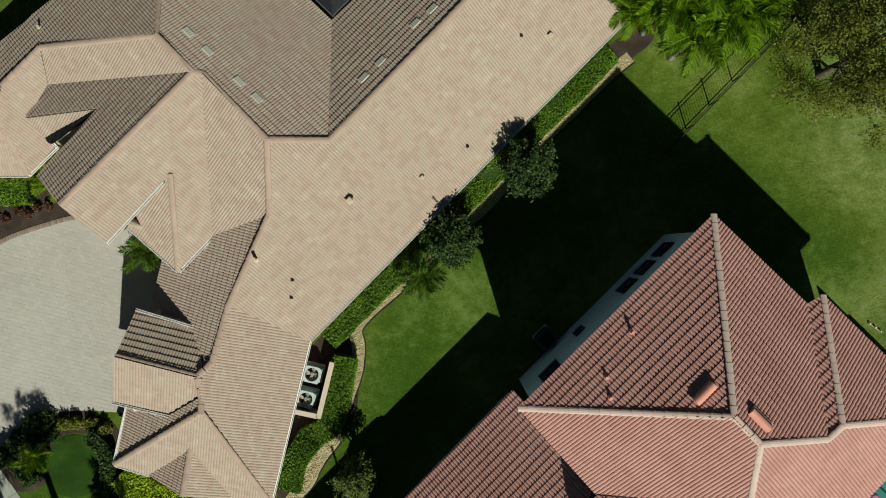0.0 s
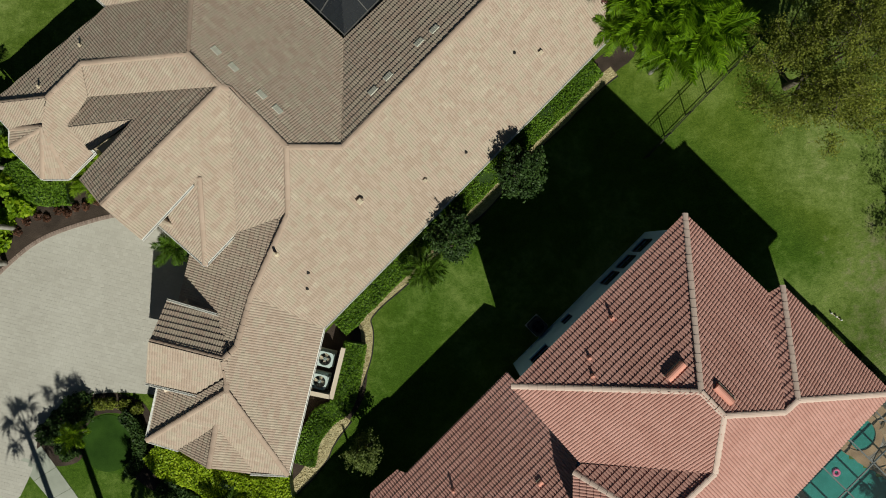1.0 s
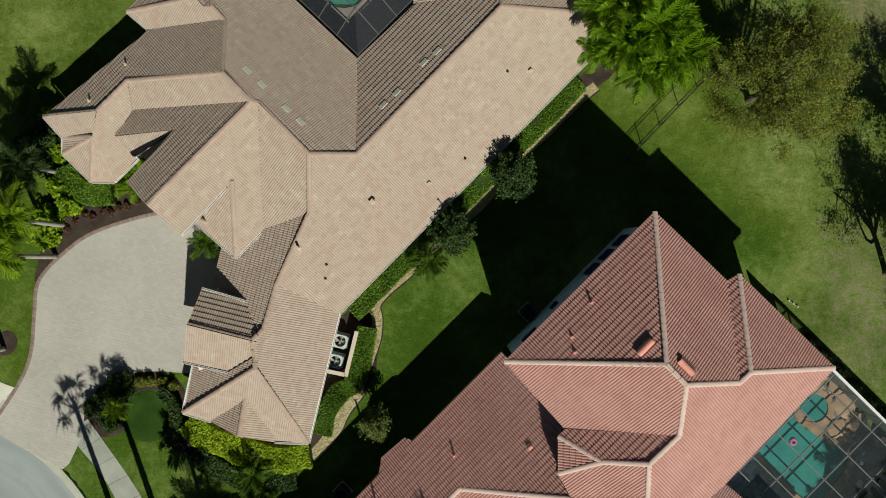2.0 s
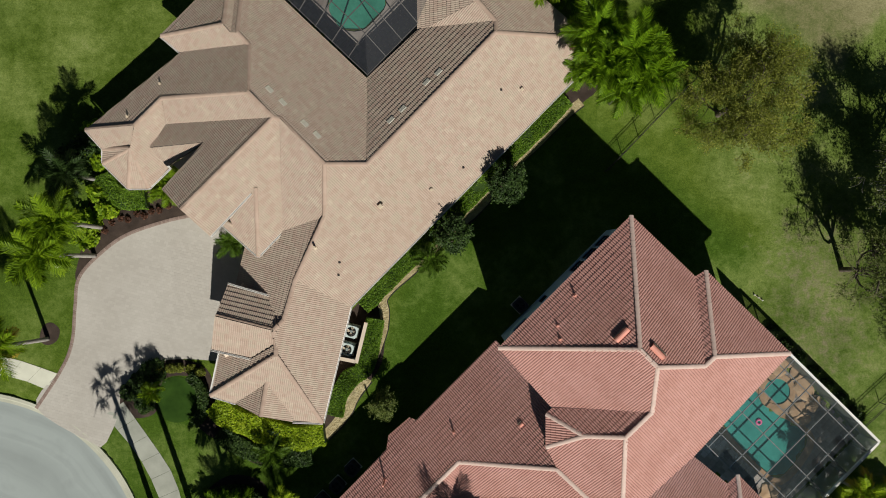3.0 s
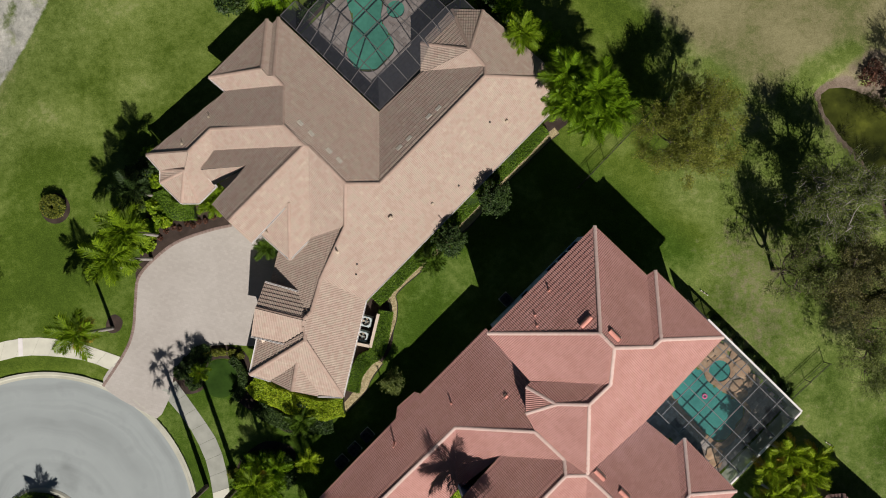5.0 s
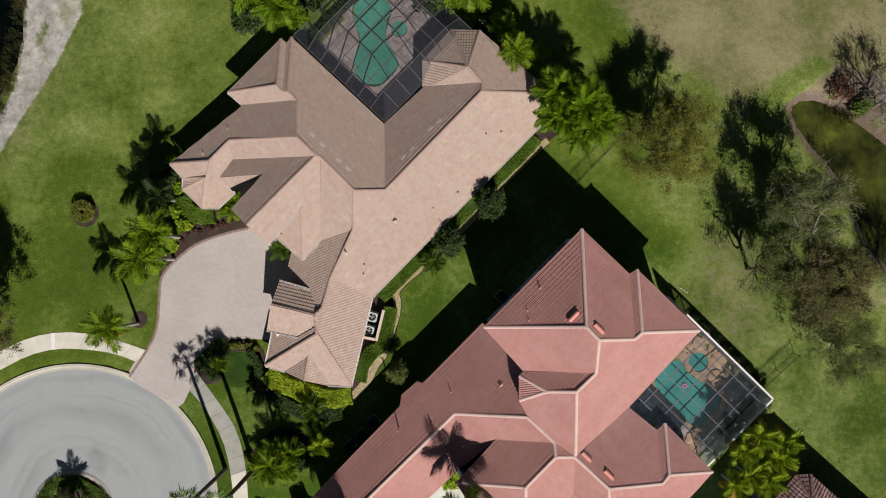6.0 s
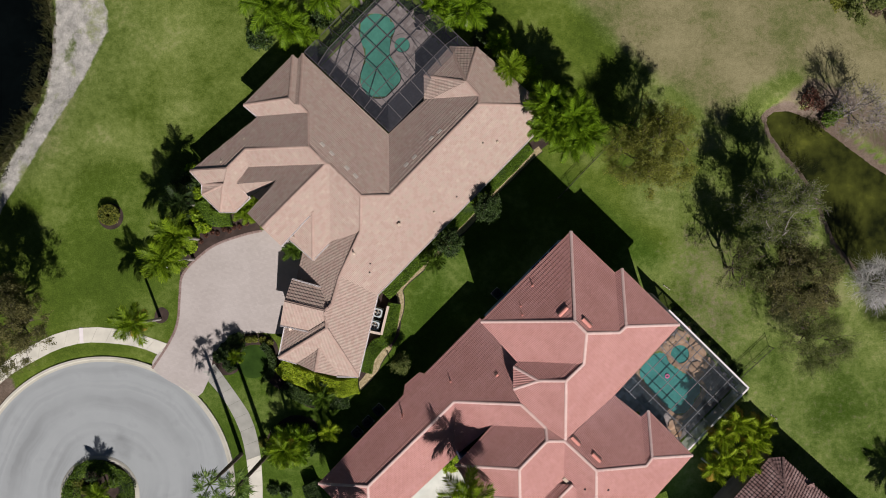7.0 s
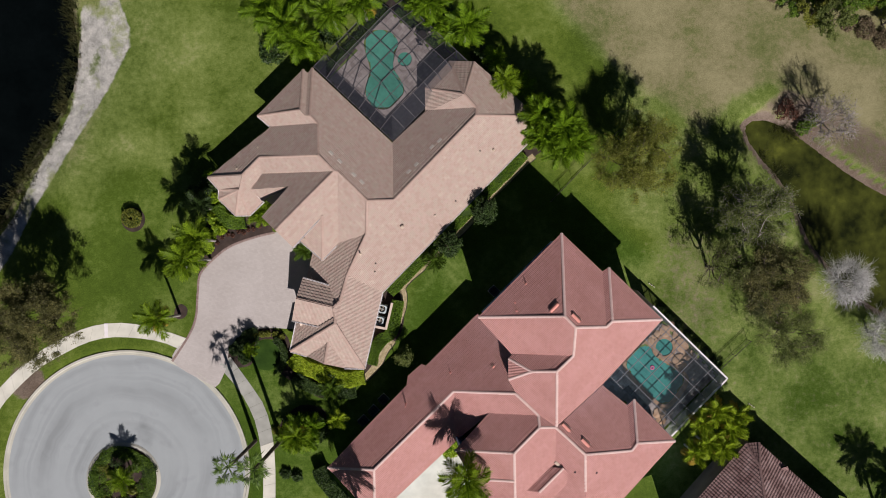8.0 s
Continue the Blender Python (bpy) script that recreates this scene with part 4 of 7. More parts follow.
walls(house_one, [(-6.72, -4.45), (8.33, 10.84), (8.26, 13.48), (7.85, 14.87), (2.91, 19.12), (0.37, 19.20), (-2.14, 16.46), (-2.14, 14.06), (-5.55, 10.84), (-13.66, 18.54), (-14.10, 17.98), (-14.59, 18.37), (-19.28, 13.68), (-17.93, 12.52), (-24.53, 7.49), (-23.39, 6.21), (-23.44, 5.26), (-21.73, 3.57), (-20.31, 3.57), (-18.90, 5.30), (-17.30, 5.00), (-18.45, 3.26), (-15.39, 0.26), (-15.14, 1.08), (-12.69, -1.05), (-13.82, -0.09), (-14.50, -2.79), (-14.71, -2.79), (-15.23, -4.90), (-15.87, -7.21), (-15.63, -7.56), (-16.24, -10.49), (-14.53, -11.02), (-12.58, -11.69), (-10.70, -12.28), (-8.62, -12.34)], STUCCO)
gutter(house_one, (-6.72, -4.45, 2.11), (8.33, 10.84, 2.12), WHITE)
gutter(house_one, (-8.62, -12.34, 2.06), (-6.72, -4.45, 2.11), WHITE)
gutter(house_one, (-10.70, -12.28, 1.96), (-8.62, -12.34, 2.06), WHITE)
gutter(house_one, (-16.24, -10.49, 2.03), (-14.53, -11.02, 1.98), WHITE)
gutter(house_one, (-15.63, -7.56, 1.94), (-16.24, -10.49, 2.03), WHITE)
gutter(house_one, (-15.87, -7.21, 3.18), (-13.13, -7.83, 3.25), WHITE)
gutter(house_one, (-15.39, 0.26, 4.86), (-12.80, 3.01, 4.94), WHITE)
gutter(house_one, (-15.14, 1.08, 3.12), (-12.69, -1.05, 3.27), WHITE)
gutter(house_one, (-12.69, -1.05, 3.27), (-11.06, 0.64, 3.34), WHITE)
gutter(house_one, (-20.31, 3.57, 2.30), (-18.80, 4.95, 2.49), WHITE)
gutter(house_one, (-21.73, 3.57, 2.27), (-20.31, 3.57, 2.30), WHITE)
gutter(house_one, (-23.44, 5.26, 2.31), (-21.73, 3.57, 2.27), WHITE)
gutter(house_one, (-19.87, 6.20, 3.06), (-18.80, 4.95, 2.49), WHITE)
gutter(house_one, (-24.53, 7.49, 2.48), (-23.39, 6.21, 2.42), WHITE)
gutter(house_one, (-23.39, 6.21, 2.42), (-23.44, 5.26, 2.31), WHITE)
gutter(house_one, (-14.62, -3.30, 1.85), (-13.82, -0.09, 1.85), WHITE)
gutter(house_one, (-19.28, 13.68, 2.96), (-17.93, 12.52, 3.02), WHITE)
gutter(house_one, (-14.71, -2.79, 3.26), (-11.88, -3.61, 3.40), WHITE)

# ---- the red-roofed house ----
house_two = thing("house", "two-storey house with terracotta tile roof and pale ridges", "house", group="houses")
ROOFS[house_two.name] = dict(slopes=[], pitch=0.5, shape=DEEP, wide=0.30, course=0.335, step=0.042, tile=TILE_RED, one=TILE_RED_ONE, deck=DECK, label="terracotta red roof tiles",
                             cap=cap_mesh("ridge_tile", 0.42, 0.135, CAP_RED), cap_length=0.42, cap_lift=0.04)
slope(house_two, 135.0, 3.90, [(11.03, 1.45), (10.85, -6.38), (2.92, -6.63)], (6.0, 10.2, -4.5, 0.0))
slope(house_two, 45.0, 11.63, [(11.03, 1.45), (10.85, -6.38), (11.85, -7.40), (14.93, -7.48), (14.95, -2.31)])
slope(house_two, 135.0, 1.02, [(14.95, -2.31), (15.60, -1.91), (15.52, -6.95), (14.93, -7.48)])
slope(house_two, 45.0, 11.99, [(15.60, -1.91), (20.77, -6.99), (15.52, -6.95)])
slope(house_two, -45.0, 16.89, [(11.85, -7.40), (14.93, -7.48), (15.52, -6.95), (20.77, -6.99), (14.95, -13.23), (10.45, -17.26), (10.23, -11.64), (11.79, -10.16)])
slope(house_two, 225.0, 8.53, [(2.92, -6.63), (10.85, -6.38), (11.85, -7.40), (11.79, -10.16), (6.22, -10.29)])
slope(house_two, 135.0, 1.33, [(6.22, -10.29), (11.79, -10.16), (10.23, -11.64), (7.99, -11.76), (5.83, -10.66)])
slope(house_two, 180.0, 4.27, [(5.83, -10.66), (7.99, -11.76), (5.82, -12.69)])
slope(house_two, 225.0, 9.59, [(5.82, -12.69), (7.99, -11.76), (10.23, -11.64), (10.45, -17.26), (8.80, -16.17), (6.55, -14.05)])
slope(house_two, 135.0, -0.29, [(-12.29, -22.22), (-7.43, -21.99), (0.55, -14.22), (6.49, -14.09), (5.82, -12.69), (6.30, -10.40), (3.60, -7.20), (3.05, -6.61), (-2.23, -11.90), (-2.69, -11.78), (-4.08, -12.99), (-4.20, -13.85)])
slope(house_two, 225.0, 9.68, [(0.55, -14.22), (6.49, -14.09), (8.72, -16.19), (4.06, -16.29), (0.62, -19.80)])
slope(house_two, -45.0, 10.09, [(0.55, -14.22), (-7.43, -21.99), (-7.55, -27.40), (0.62, -19.80)])
slope(house_two, 135.0, -1.85, [(4.06, -16.29), (8.72, -16.19), (8.77, -17.31), (6.31, -19.80), (0.62, -19.95)])
slope(house_two, 225.0, 15.35, [(-12.29, -22.22), (-7.43, -21.99), (-7.55, -27.40)])
slope(house_two, -45.0, 16.62, [(6.31, -19.80), (8.77, -17.31), (10.45, -17.46), (10.70, -25.50), (6.60, -26.00)])
slope(house_two, 225.0, 9.18, [(10.45, -17.46), (13.30, -20.12), (13.54, -24.13), (13.60, -26.00), (10.70, -25.50)])
slope(house_two, 45.0, 4.34, [(15.63, -13.91), (10.45, -17.46), (13.30, -20.12), (18.24, -20.22), (18.18, -16.02)])
slope(house_two, 135.0, -8.52, [(18.18, -16.02), (18.87, -15.39), (18.81, -19.49), (18.24, -20.22)])
slope(house_two, 45.0, 4.81, [(18.87, -15.39), (23.03, -19.66), (18.81, -19.49)])
slope(house_two, -45.0, 18.65, [(13.30, -20.12), (18.24, -20.22), (18.81, -19.49), (23.03, -19.66), (19.10, -24.06), (17.60, -25.70), (13.60, -26.00), (13.54, -24.13)])
slope(house_two, 225.0, 12.19, [(0.62, -19.94), (6.30, -19.79), (6.60, -26.00), (4.20, -25.20), (2.40, -22.80)])
slope(house_two, 45.0, 4.35, [(8.72, -16.19), (10.40, -17.30), (8.77, -17.30)])
slope(house_two, 135.0, -5.83, [(7.72, -24.02), (8.89, -24.06), (11.29, -21.70), (10.18, -21.69)])
slope(house_two, -45.0, 17.47, [(8.89, -24.06), (10.02, -25.19), (12.42, -22.83), (11.29, -21.70)])
ridge(house_two, (8.89, -24.06, 5.82), (11.29, -21.70, 5.82))
ridge(house_two, (11.03, 1.45, 7.26), (10.85, -6.38, 10.05))
ridge(house_two, (2.92, -6.63, 7.25), (10.85, -6.38, 10.05))
ridge(house_two, (10.85, -6.38, 10.05), (11.85, -7.40, 10.07))
ridge(house_two, (11.85, -7.40, 10.07), (14.93, -7.48, 8.97))
ridge(house_two, (14.93, -7.48, 8.97), (15.52, -6.95, 8.95))
ridge(house_two, (15.52, -6.95, 8.95), (20.77, -6.99, 7.10))
ridge(house_two, (15.60, -1.91, 7.19), (15.52, -6.95, 8.95))
ridge(house_two, (11.85, -7.40, 10.07), (11.79, -10.16, 9.10))
ridge(house_two, (11.79, -10.16, 9.10), (10.23, -11.64, 9.11))
ridge(house_two, (10.23, -11.64, 9.11), (7.99, -11.76, 8.28))
ridge(house_two, (7.99, -11.76, 8.28), (5.83, -10.66, 7.17))
ridge(house_two, (7.99, -11.76, 8.28), (5.82, -12.69, 7.17))
ridge(house_two, (10.23, -11.64, 9.11), (10.45, -17.26, 7.14))
ridge(house_two, (0.55, -14.22, 4.89), (6.49, -14.09, 7.00))
ridge(house_two, (-7.43, -21.99, 4.91), (0.55, -14.22, 4.89))
ridge(house_two, (-12.29, -22.22, 3.19), (-7.43, -21.99, 4.91))
ridge(house_two, (6.49, -14.09, 7.00), (8.72, -16.19, 6.99))
ridge(house_two, (8.72, -16.19, 6.99), (8.77, -17.31, 7.38))
ridge(house_two, (8.77, -17.31, 7.38), (10.45, -17.46, 6.76))
ridge(house_two, (6.31, -19.80, 7.37), (8.77, -17.31, 7.38))
ridge(house_two, (0.62, -19.95, 5.39), (6.31, -19.80, 7.37))
ridge(house_two, (10.45, -17.46, 6.76), (13.30, -20.12, 6.78))
ridge(house_two, (13.30, -20.12, 6.78), (18.24, -20.22, 5.06))
ridge(house_two, (18.24, -20.22, 5.06), (18.81, -19.49, 5.06))
ridge(house_two, (18.81, -19.49, 5.06), (23.03, -19.66, 3.60))
ridge(house_two, (18.87, -15.39, 3.59), (18.81, -19.49, 5.06))
ridge(house_two, (13.30, -20.12, 6.78), (13.54, -24.13, 5.38))
ridge(house_two, (6.60, -26.00, 5.30), (6.30, -19.79, 7.42))
ridge(house_two, (4.00, -22.85, 5.62), (6.42, -22.75, 6.48))
ridge(house_two, (-7.55, -27.40, 3.05), (-7.43, -21.99, 4.91))
walls(house_two, [(11.03, 1.45), (14.95, -2.31), (15.60, -1.91), (20.77, -6.99), (14.95, -13.23), (10.45, -17.26), (5.82, -12.69), (5.83, -10.66), (6.22, -10.29), (2.92, -6.63)], STUCCO_GREY)
walls(house_two, [(-12.29, -22.22), (-7.55, -27.40), (0.15, -20.20), (0.62, -19.94), (6.60, -26.00), (10.7, -25.8), (13.60, -26.00), (17.60, -25.70), (23.04, -19.67), (18.5, -16.5), (15.63, -13.91), (9.0, -14.0), (6.2, -10.5), (3.05, -6.61)], STUCCO_GREY, 0.5, -0.2, 5.2)

# ---- plants ----
def leaf_sheet(name, points, size, mat, flat=0.9, long=1.6):
    """Many small pointed leaves, one four-cornered blade at each point."""
    n = len(points)
    p = np.asarray(points, float)
    normal = np.random.normal(size=(n, 3))
    normal[:, 2] = np.abs(normal[:, 2]) + flat
    normal /= np.linalg.norm(normal, axis=1)[:, None]
    side = np.cross(normal, np.random.normal(size=(n, 3)))
    side /= np.linalg.norm(side, axis=1)[:, None] + 1e-9
    ahead = np.cross(normal, side)
    s = (size * np.random.uniform(0.6, 1.35, n))[:, None]
    fold = normal * s * 0.18
    v = np.stack([p - ahead * s * long / 2, p + side * s / 2 + fold, p + ahead * s * long / 2, p - side * s / 2 + fold], 1).reshape(-1, 3)
    me = bpy.data.meshes.new(name)
    me.vertices.add(4 * n)
    me.vertices.foreach_set("co", v.astype(np.float32).ravel())
    me.loops.add(4 * n)
    me.loops.foreach_set("vertex_index", np.arange(4 * n, dtype=np.int32))
    me.polygons.add(n)
    me.polygons.foreach_set("loop_start", np.arange(0, 4 * n, 4, dtype=np.int32))
    me.polygons.foreach_set("loop_total", np.full(n, 4, dtype=np.int32))
    me.materials.append(mat)
    me.update()
    me.validate()
    return me


def clumps_in(radius, height, count, hollow=0.5):
    """Clump centres spread through a squashed, uneven dome."""
    out = []
    while len(out) < count:
        d = np.random.normal(size=3)
        d /= np.linalg.norm(d)
        r = np.random.uniform(hollow, 1.0) ** 0.6 * (0.78 + 0.3 * noise.noise(Vector(d) * 1.6 + Vector((len(out) * 0.01, 0, 0))))
        if d[2] > -0.45:
            out.append((d[0] * radius * r, d[1] * radius * r, d[2] * height * r))
    return np.array(out)


def branch(a, b, r0, r1, bend=0.12, steps=4, sides=6):
    a, b = Vector(a), Vector(b)
    off = Vector(np.random.normal(size=3)) * (b - a).length * bend
    pts = [a.lerp(b, k / steps) + off * math.sin(math.pi * k / steps) for k in range(steps + 1)]
    return tube(pts, [r0 + (r1 - r0) * k / steps for k in range(steps + 1)], sides)


def sprays(centres, middle, count, length, slim):
    """Leaf points along short twigs that fan out from each clump, so that the crown has tufts and gaps."""
    n = len(centres) * 6
    root = np.repeat(centres, 6, axis=0)
    aim = (root - middle) / (np.linalg.norm(root - middle, axis=1)[:, None] + 1e-6) * 0.9 + np.random.normal(size=(n, 3)) * 0.75
    aim /= np.linalg.norm(aim, axis=1)[:, None]
    reach = length * np.random.uniform(0.5, 1.3, n)
    pick = np.random.randint(0, n, count)
    t = np.random.uniform(0.05, 1.0, count)
    width = slim * (0.5 + 0.8 * np.sin(math.pi * t))
    return root[pick] + aim[pick] * (reach[pick] * t)[:, None] + np.random.normal(size=(count, 3)) * width[:, None], root, root + aim * reach[:, None]


def tree(name, label, place, height, radius, leaf, bark, count, size, clumps=60, spread=0.35, squash=0.55, twigs=0, group="trees", hollow=0.45, gaps=0.0, stout=1.0):
    """A tapered trunk with limbs that reach the clumps, and a crown of many small leaves; gaps: how ragged the crown is."""
    x, y = place
    top = thing(name, label, "tree", pose(x, y, 0), group=group)
    mid = height * (1 - squash * 0.55)
    seed = Vector((x, y, 0.0))
    centres = clumps_in(radius, height * squash * 0.62, clumps * 3, hollow)
    worth = np.array([noise.noise(Vector(c) / 1.5 + seed) + np.random.uniform(-0.25, 0.25) * (1 - gaps) for c in centres])
    centres = centres[np.argsort(-worth)[: clumps]] if gaps else centres[: clumps]
    centres = centres + np.array([0, 0, mid])
    fork = height * 0.32
    r0 = max(0.05, height * 0.022)
    pieces = [tube([(0, 0, -0.15), (0.03, 0, 0.12), (0.05, 0.04, fork * 0.6), (0.02, 0.06, fork)], [r0 * 1.5, r0 * 1.1, r0, r0 * 0.85], 9)]
    limbs = []
    for k in range(8):
        w = 2 * math.pi * (k + np.random.uniform(-0.3, 0.3)) / 8
        e = Vector((math.cos(w) * radius * 0.55, math.sin(w) * radius * 0.55, mid + np.random.uniform(-0.1, 0.22) * height))
        pieces.append(branch((0.02, 0.06, fork * np.random.uniform(0.75, 1.0)), e, r0 * 0.6, r0 * 0.26))
        limbs.append(e)
    for c in centres[: min(len(centres), 160)]:
        e = min(limbs, key=lambda q: (q - Vector(c)).length)
        pieces.append(branch(e.lerp(Vector((0, 0, fork)), np.random.uniform(0.0, 0.5)), c, r0 * 0.2, r0 * 0.06, 0.15, 3, 4))
    leaves, roots, tips = sprays(centres, np.array([0, 0, mid - height * 0.2]), max(count, 10), spread * 2.1, spread * 0.30)
    for k in np.random.permutation(len(roots))[: twigs]:
        pieces.append(branch(roots[k], roots[k] + (tips[k] - roots[k]) * 1.15, r0 * 0.07 * stout, r0 * 0.025 * stout, 0.12, 2, 3))
    v, f = joined(pieces)
    part("trunk", mesh_of("trunk", v, f, bark, True), top, kind="")
    if count:
        part("crown", leaf_sheet("crown", leaves, size, leaf), top)
    return top


def frond_mesh(name, length, droop, leaf, spread=0.36, pairs=34, kind="feather"):
    """One palm leaf along +x: a bent midrib with leaflets, or a fan on a stalk."""
    verts, faces = [], []
    def rib(s):
        return Vector((length * (s - 0.18 * droop * s * s), 0, length * (0.30 * s - droop * 0.62 * s * s)))
    v, f = tube([rib(k / 7) for k in range(8)], [0.028 * (1 - 0.8 * k / 7) for k in range(8)], 4)
    if kind == "feather":
        for k in range(pairs):
            s = 0.14 + 0.86 * k / (pairs - 1)
            p = rib(s)
            ahead = (rib(min(1, s + 0.03)) - rib(s - 0.03)).normalized()
            long = length * spread * (0.35 + 0.65 * math.sin(math.pi * min(1, 0.12 + s * 0.86)))
            for side in (-1, 1):
                out = Vector((0, side, 0)) * 0.8 + ahead * (0.55 + 0.35 * s) + Vector((0, 0, np.random.uniform(-0.25, 0.3)))
                out.normalize()
                tip = p + out * long * np.random.uniform(0.7, 1.15) - Vector((0, 0, long * np.random.uniform(0.1, 0.75)))
                mid = p + out * long * 0.5 + Vector((0, 0, 0.015))
                w = ahead * (0.0125 * length / 2)
                n = len(verts)
                verts += [p - w * 0.7, p + w * 0.7, mid + w * 1.3, tip, mid - w * 1.3]
                faces.append((n, n + 1, n + 2, n + 3, n + 4))
    else:
        hub = rib(0.60)
        for k in range(17):
            w = radians(-115 + 230 * k / 16)
            out = Vector((math.cos(w), math.sin(w), np.random.uniform(-0.4, 0.1)))
            long = length * 0.37 * (1 - 0.3 * abs(k - 8) / 8) * np.random.uniform(0.65, 1.12)
            side = Vector((-out.y, out.x, 0)) * long * 0.075
            n = len(verts)
            verts += [hub, hub + out * long * 0.6 + side, hub + out * long + Vector((0, 0, -long * np.random.uniform(0.3, 0.9))), hub + out * long * 0.6 - side]
            faces.append((n, n + 1, n + 2, n + 3))
    v2, f2 = joined([(v, f), (verts, faces)])
    return mesh_of(name, v2, f2, leaf)


FRONDS = {}


def fronds_for(leaf, kind, spread):
    key = (leaf.name, kind, spread)
    if key not in FRONDS:
        FRONDS[key] = [frond_mesh("frond", 1.0, d, leaf, spread, 56, kind) for d in (0.25, 0.5, 0.8, 1.1)]
    return FRONDS[key]


def palm(label, place, height, reach, leaf, count=16, bark=None, kind="feather", lean=(0.0, 0.0), old=0, spread=0.36, name="palm_tree", group="palms"):
    """A ringed trunk with a crown of arching leaves; old: yellowing ones among them."""
    x, y = place
    lx, ly = lean
    top = thing(name, label, "palm", pose(x - lx, y - ly, 0), group=group)
    r = 0.055 + 0.011 * height
    rings = max(5, int(height * 2.2))
    pts = [(lx * (k / rings) ** 1.4, ly * (k / rings) ** 1.4, -0.1 + (height + 0.1) * k / rings) for k in range(rings + 1)]
    radii = [r * (1.35 - 0.45 * (k / rings)) * (1.06 if k % 2 else 0.97) for k in range(rings + 1)]
    v, f = tube(pts, radii, 10)
    part("trunk", mesh_of("trunk", v, f, bark or BARK_PALE, True), top)
    meshes, dying = fronds_for(leaf, kind, spread), fronds_for(LEAF_GOLD, kind, spread)
    turn = np.random.uniform(0, 360)
    for k in range(count):
        level = k / max(1, count - 1)
        tilt = -62 + 78 * level + np.random.uniform(-9, 9)
        mesh = dying[3] if k >= count - old else meshes[min(3, int(level * 3.2 + np.random.uniform(0, 0.9)))]
        size = reach * (0.72 + 0.32 * math.sin(math.pi * min(1, 0.25 + level * 0.7))) * np.random.uniform(0.88, 1.1)
        m = Matrix.Translation((lx, ly, height - 0.05)) @ pose(0, 0, 0, np.random.uniform(-14, 14), tilt, turn + k * 137.5) @ Matrix.Scale(size, 4)
        part("frond", mesh, top, at=m)
    return top


def bush(label, place, radius, height, leaf, count=700, size=0.11, name="bush", group="shrubs"):
    """A rounded shrub: stems inside, leaves crowded near its uneven surface."""
    x, y = place
    top = thing(name, label, "shrub", pose(x, y, 0), group=group)
    d = np.random.normal(size=(count, 3))
    d /= np.linalg.norm(d, axis=1)[:, None]
    d[:, 2] = np.abs(d[:, 2])
    seed = np.random.uniform(0, 50)
    r = np.array([0.8 + 0.32 * noise.noise(Vector(q) * 2.2 + Vector((seed, 0, 0))) for q in d]) * np.random.uniform(0.72, 1.06, count)
    pts = d * r[:, None] * np.array([radius, radius, height])
    pts[:, 2] = np.maximum(pts[:, 2], 0.03)
    part("foliage", leaf_sheet("foliage", pts, size, leaf), top)
    stems = joined([branch((0, 0, -0.05), (radius * 0.55 * math.cos(w), radius * 0.55 * math.sin(w), height * 0.6), 0.03, 0.012, 0.1, 3, 5) for w in np.linspace(0, 5.2, 6)])
    part("stem", mesh_of("stem", stems[0], stems[1], BARK), top)
    return top


def hedge(label, line, width, height, leaf, density=260, size=0.10, name="hedge", closed=False, step=0.5):
    """A clipped hedge along a plan line, with leaves over a dark twiggy core."""
    pts = [Vector(p) for p in (smooth_line(line, closed, 6))]
    if closed:
        pts.append(pts[0])
    top = thing(name, label, "hedge", pose(pts[0].x, pts[0].y, 0), group="hedges")
    run = [0.0]
    for a, b in zip(pts, pts[1:]):
        run.append(run[-1] + (b - a).length)
    rows, verts, faces = int(run[-1] / step) + 1, [], []
    def at(s):
        i = min(max(int(np.searchsorted(run, s)) - 1, 0), len(pts) - 2)
        t = (s - run[i]) / max(run[i + 1] - run[i], 1e-9)
        d = (pts[i + 1] - pts[i]).normalized()
        return pts[i].lerp(pts[i + 1], t) - pts[0], Vector((-d.y, d.x))
    shape = [(-0.44, 0.0), (-0.46, 0.62), (-0.28, 0.86), (0.28, 0.86), (0.46, 0.62), (0.44, 0.0)]
    for k in range(rows + 1):
        p, o = at(run[-1] * k / rows)
        wob = 1 + 0.18 * noise.noise(Vector((p.x * 0.8, p.y * 0.8, 3.0)))
        verts += [(p.x + o.x * a * width * wob, p.y + o.y * a * width * wob, b * height * wob) for a, b in shape]
    for k in range(rows):
        for q in range(5):
            i = 6 * k + q
            faces.append((i, i + 6, i + 7, i + 1))
    faces += [tuple(range(6)), tuple(range(6 * rows, 6 * rows + 6))[::-1]]
    part("core", mesh_of("core", verts, faces, LEAF_DARK), top)
    count = int(run[-1] * (width + 1.3 * height) * density)
    leaves = []
    for k in range(count):
        p, o = at(np.random.uniform(0, run[-1]))
        w = np.random.uniform(-0.5, 0.5) * (width + 1.2 * height)
        half = width / 2
        if abs(w) <= half:
            a, b = w, height
        else:
            a, b = math.copysign(half, w), height - (abs(w) - half)
        bump = 1 + 0.22 * noise.noise(Vector((p.x * 0.9, p.y * 0.9, w)))
        a, b = a * bump, max(0.04, b * bump) + np.random.uniform(-0.07, 0.05)
        q = p + o * (a + np.random.uniform(-0.05, 0.05))
        leaves.append((q.x, q.y, b))
    part("foliage", leaf_sheet("foliage", leaves, size, leaf, 0.7), top)
    return top


def bed(outline, mat, label, level=0.015, name="planting_bed"):
    v, f = prism(outline, -0.1, level)
    return thing(name, label, "planting bed", data=mesh_of(name, v, f, mat), kind="structure")


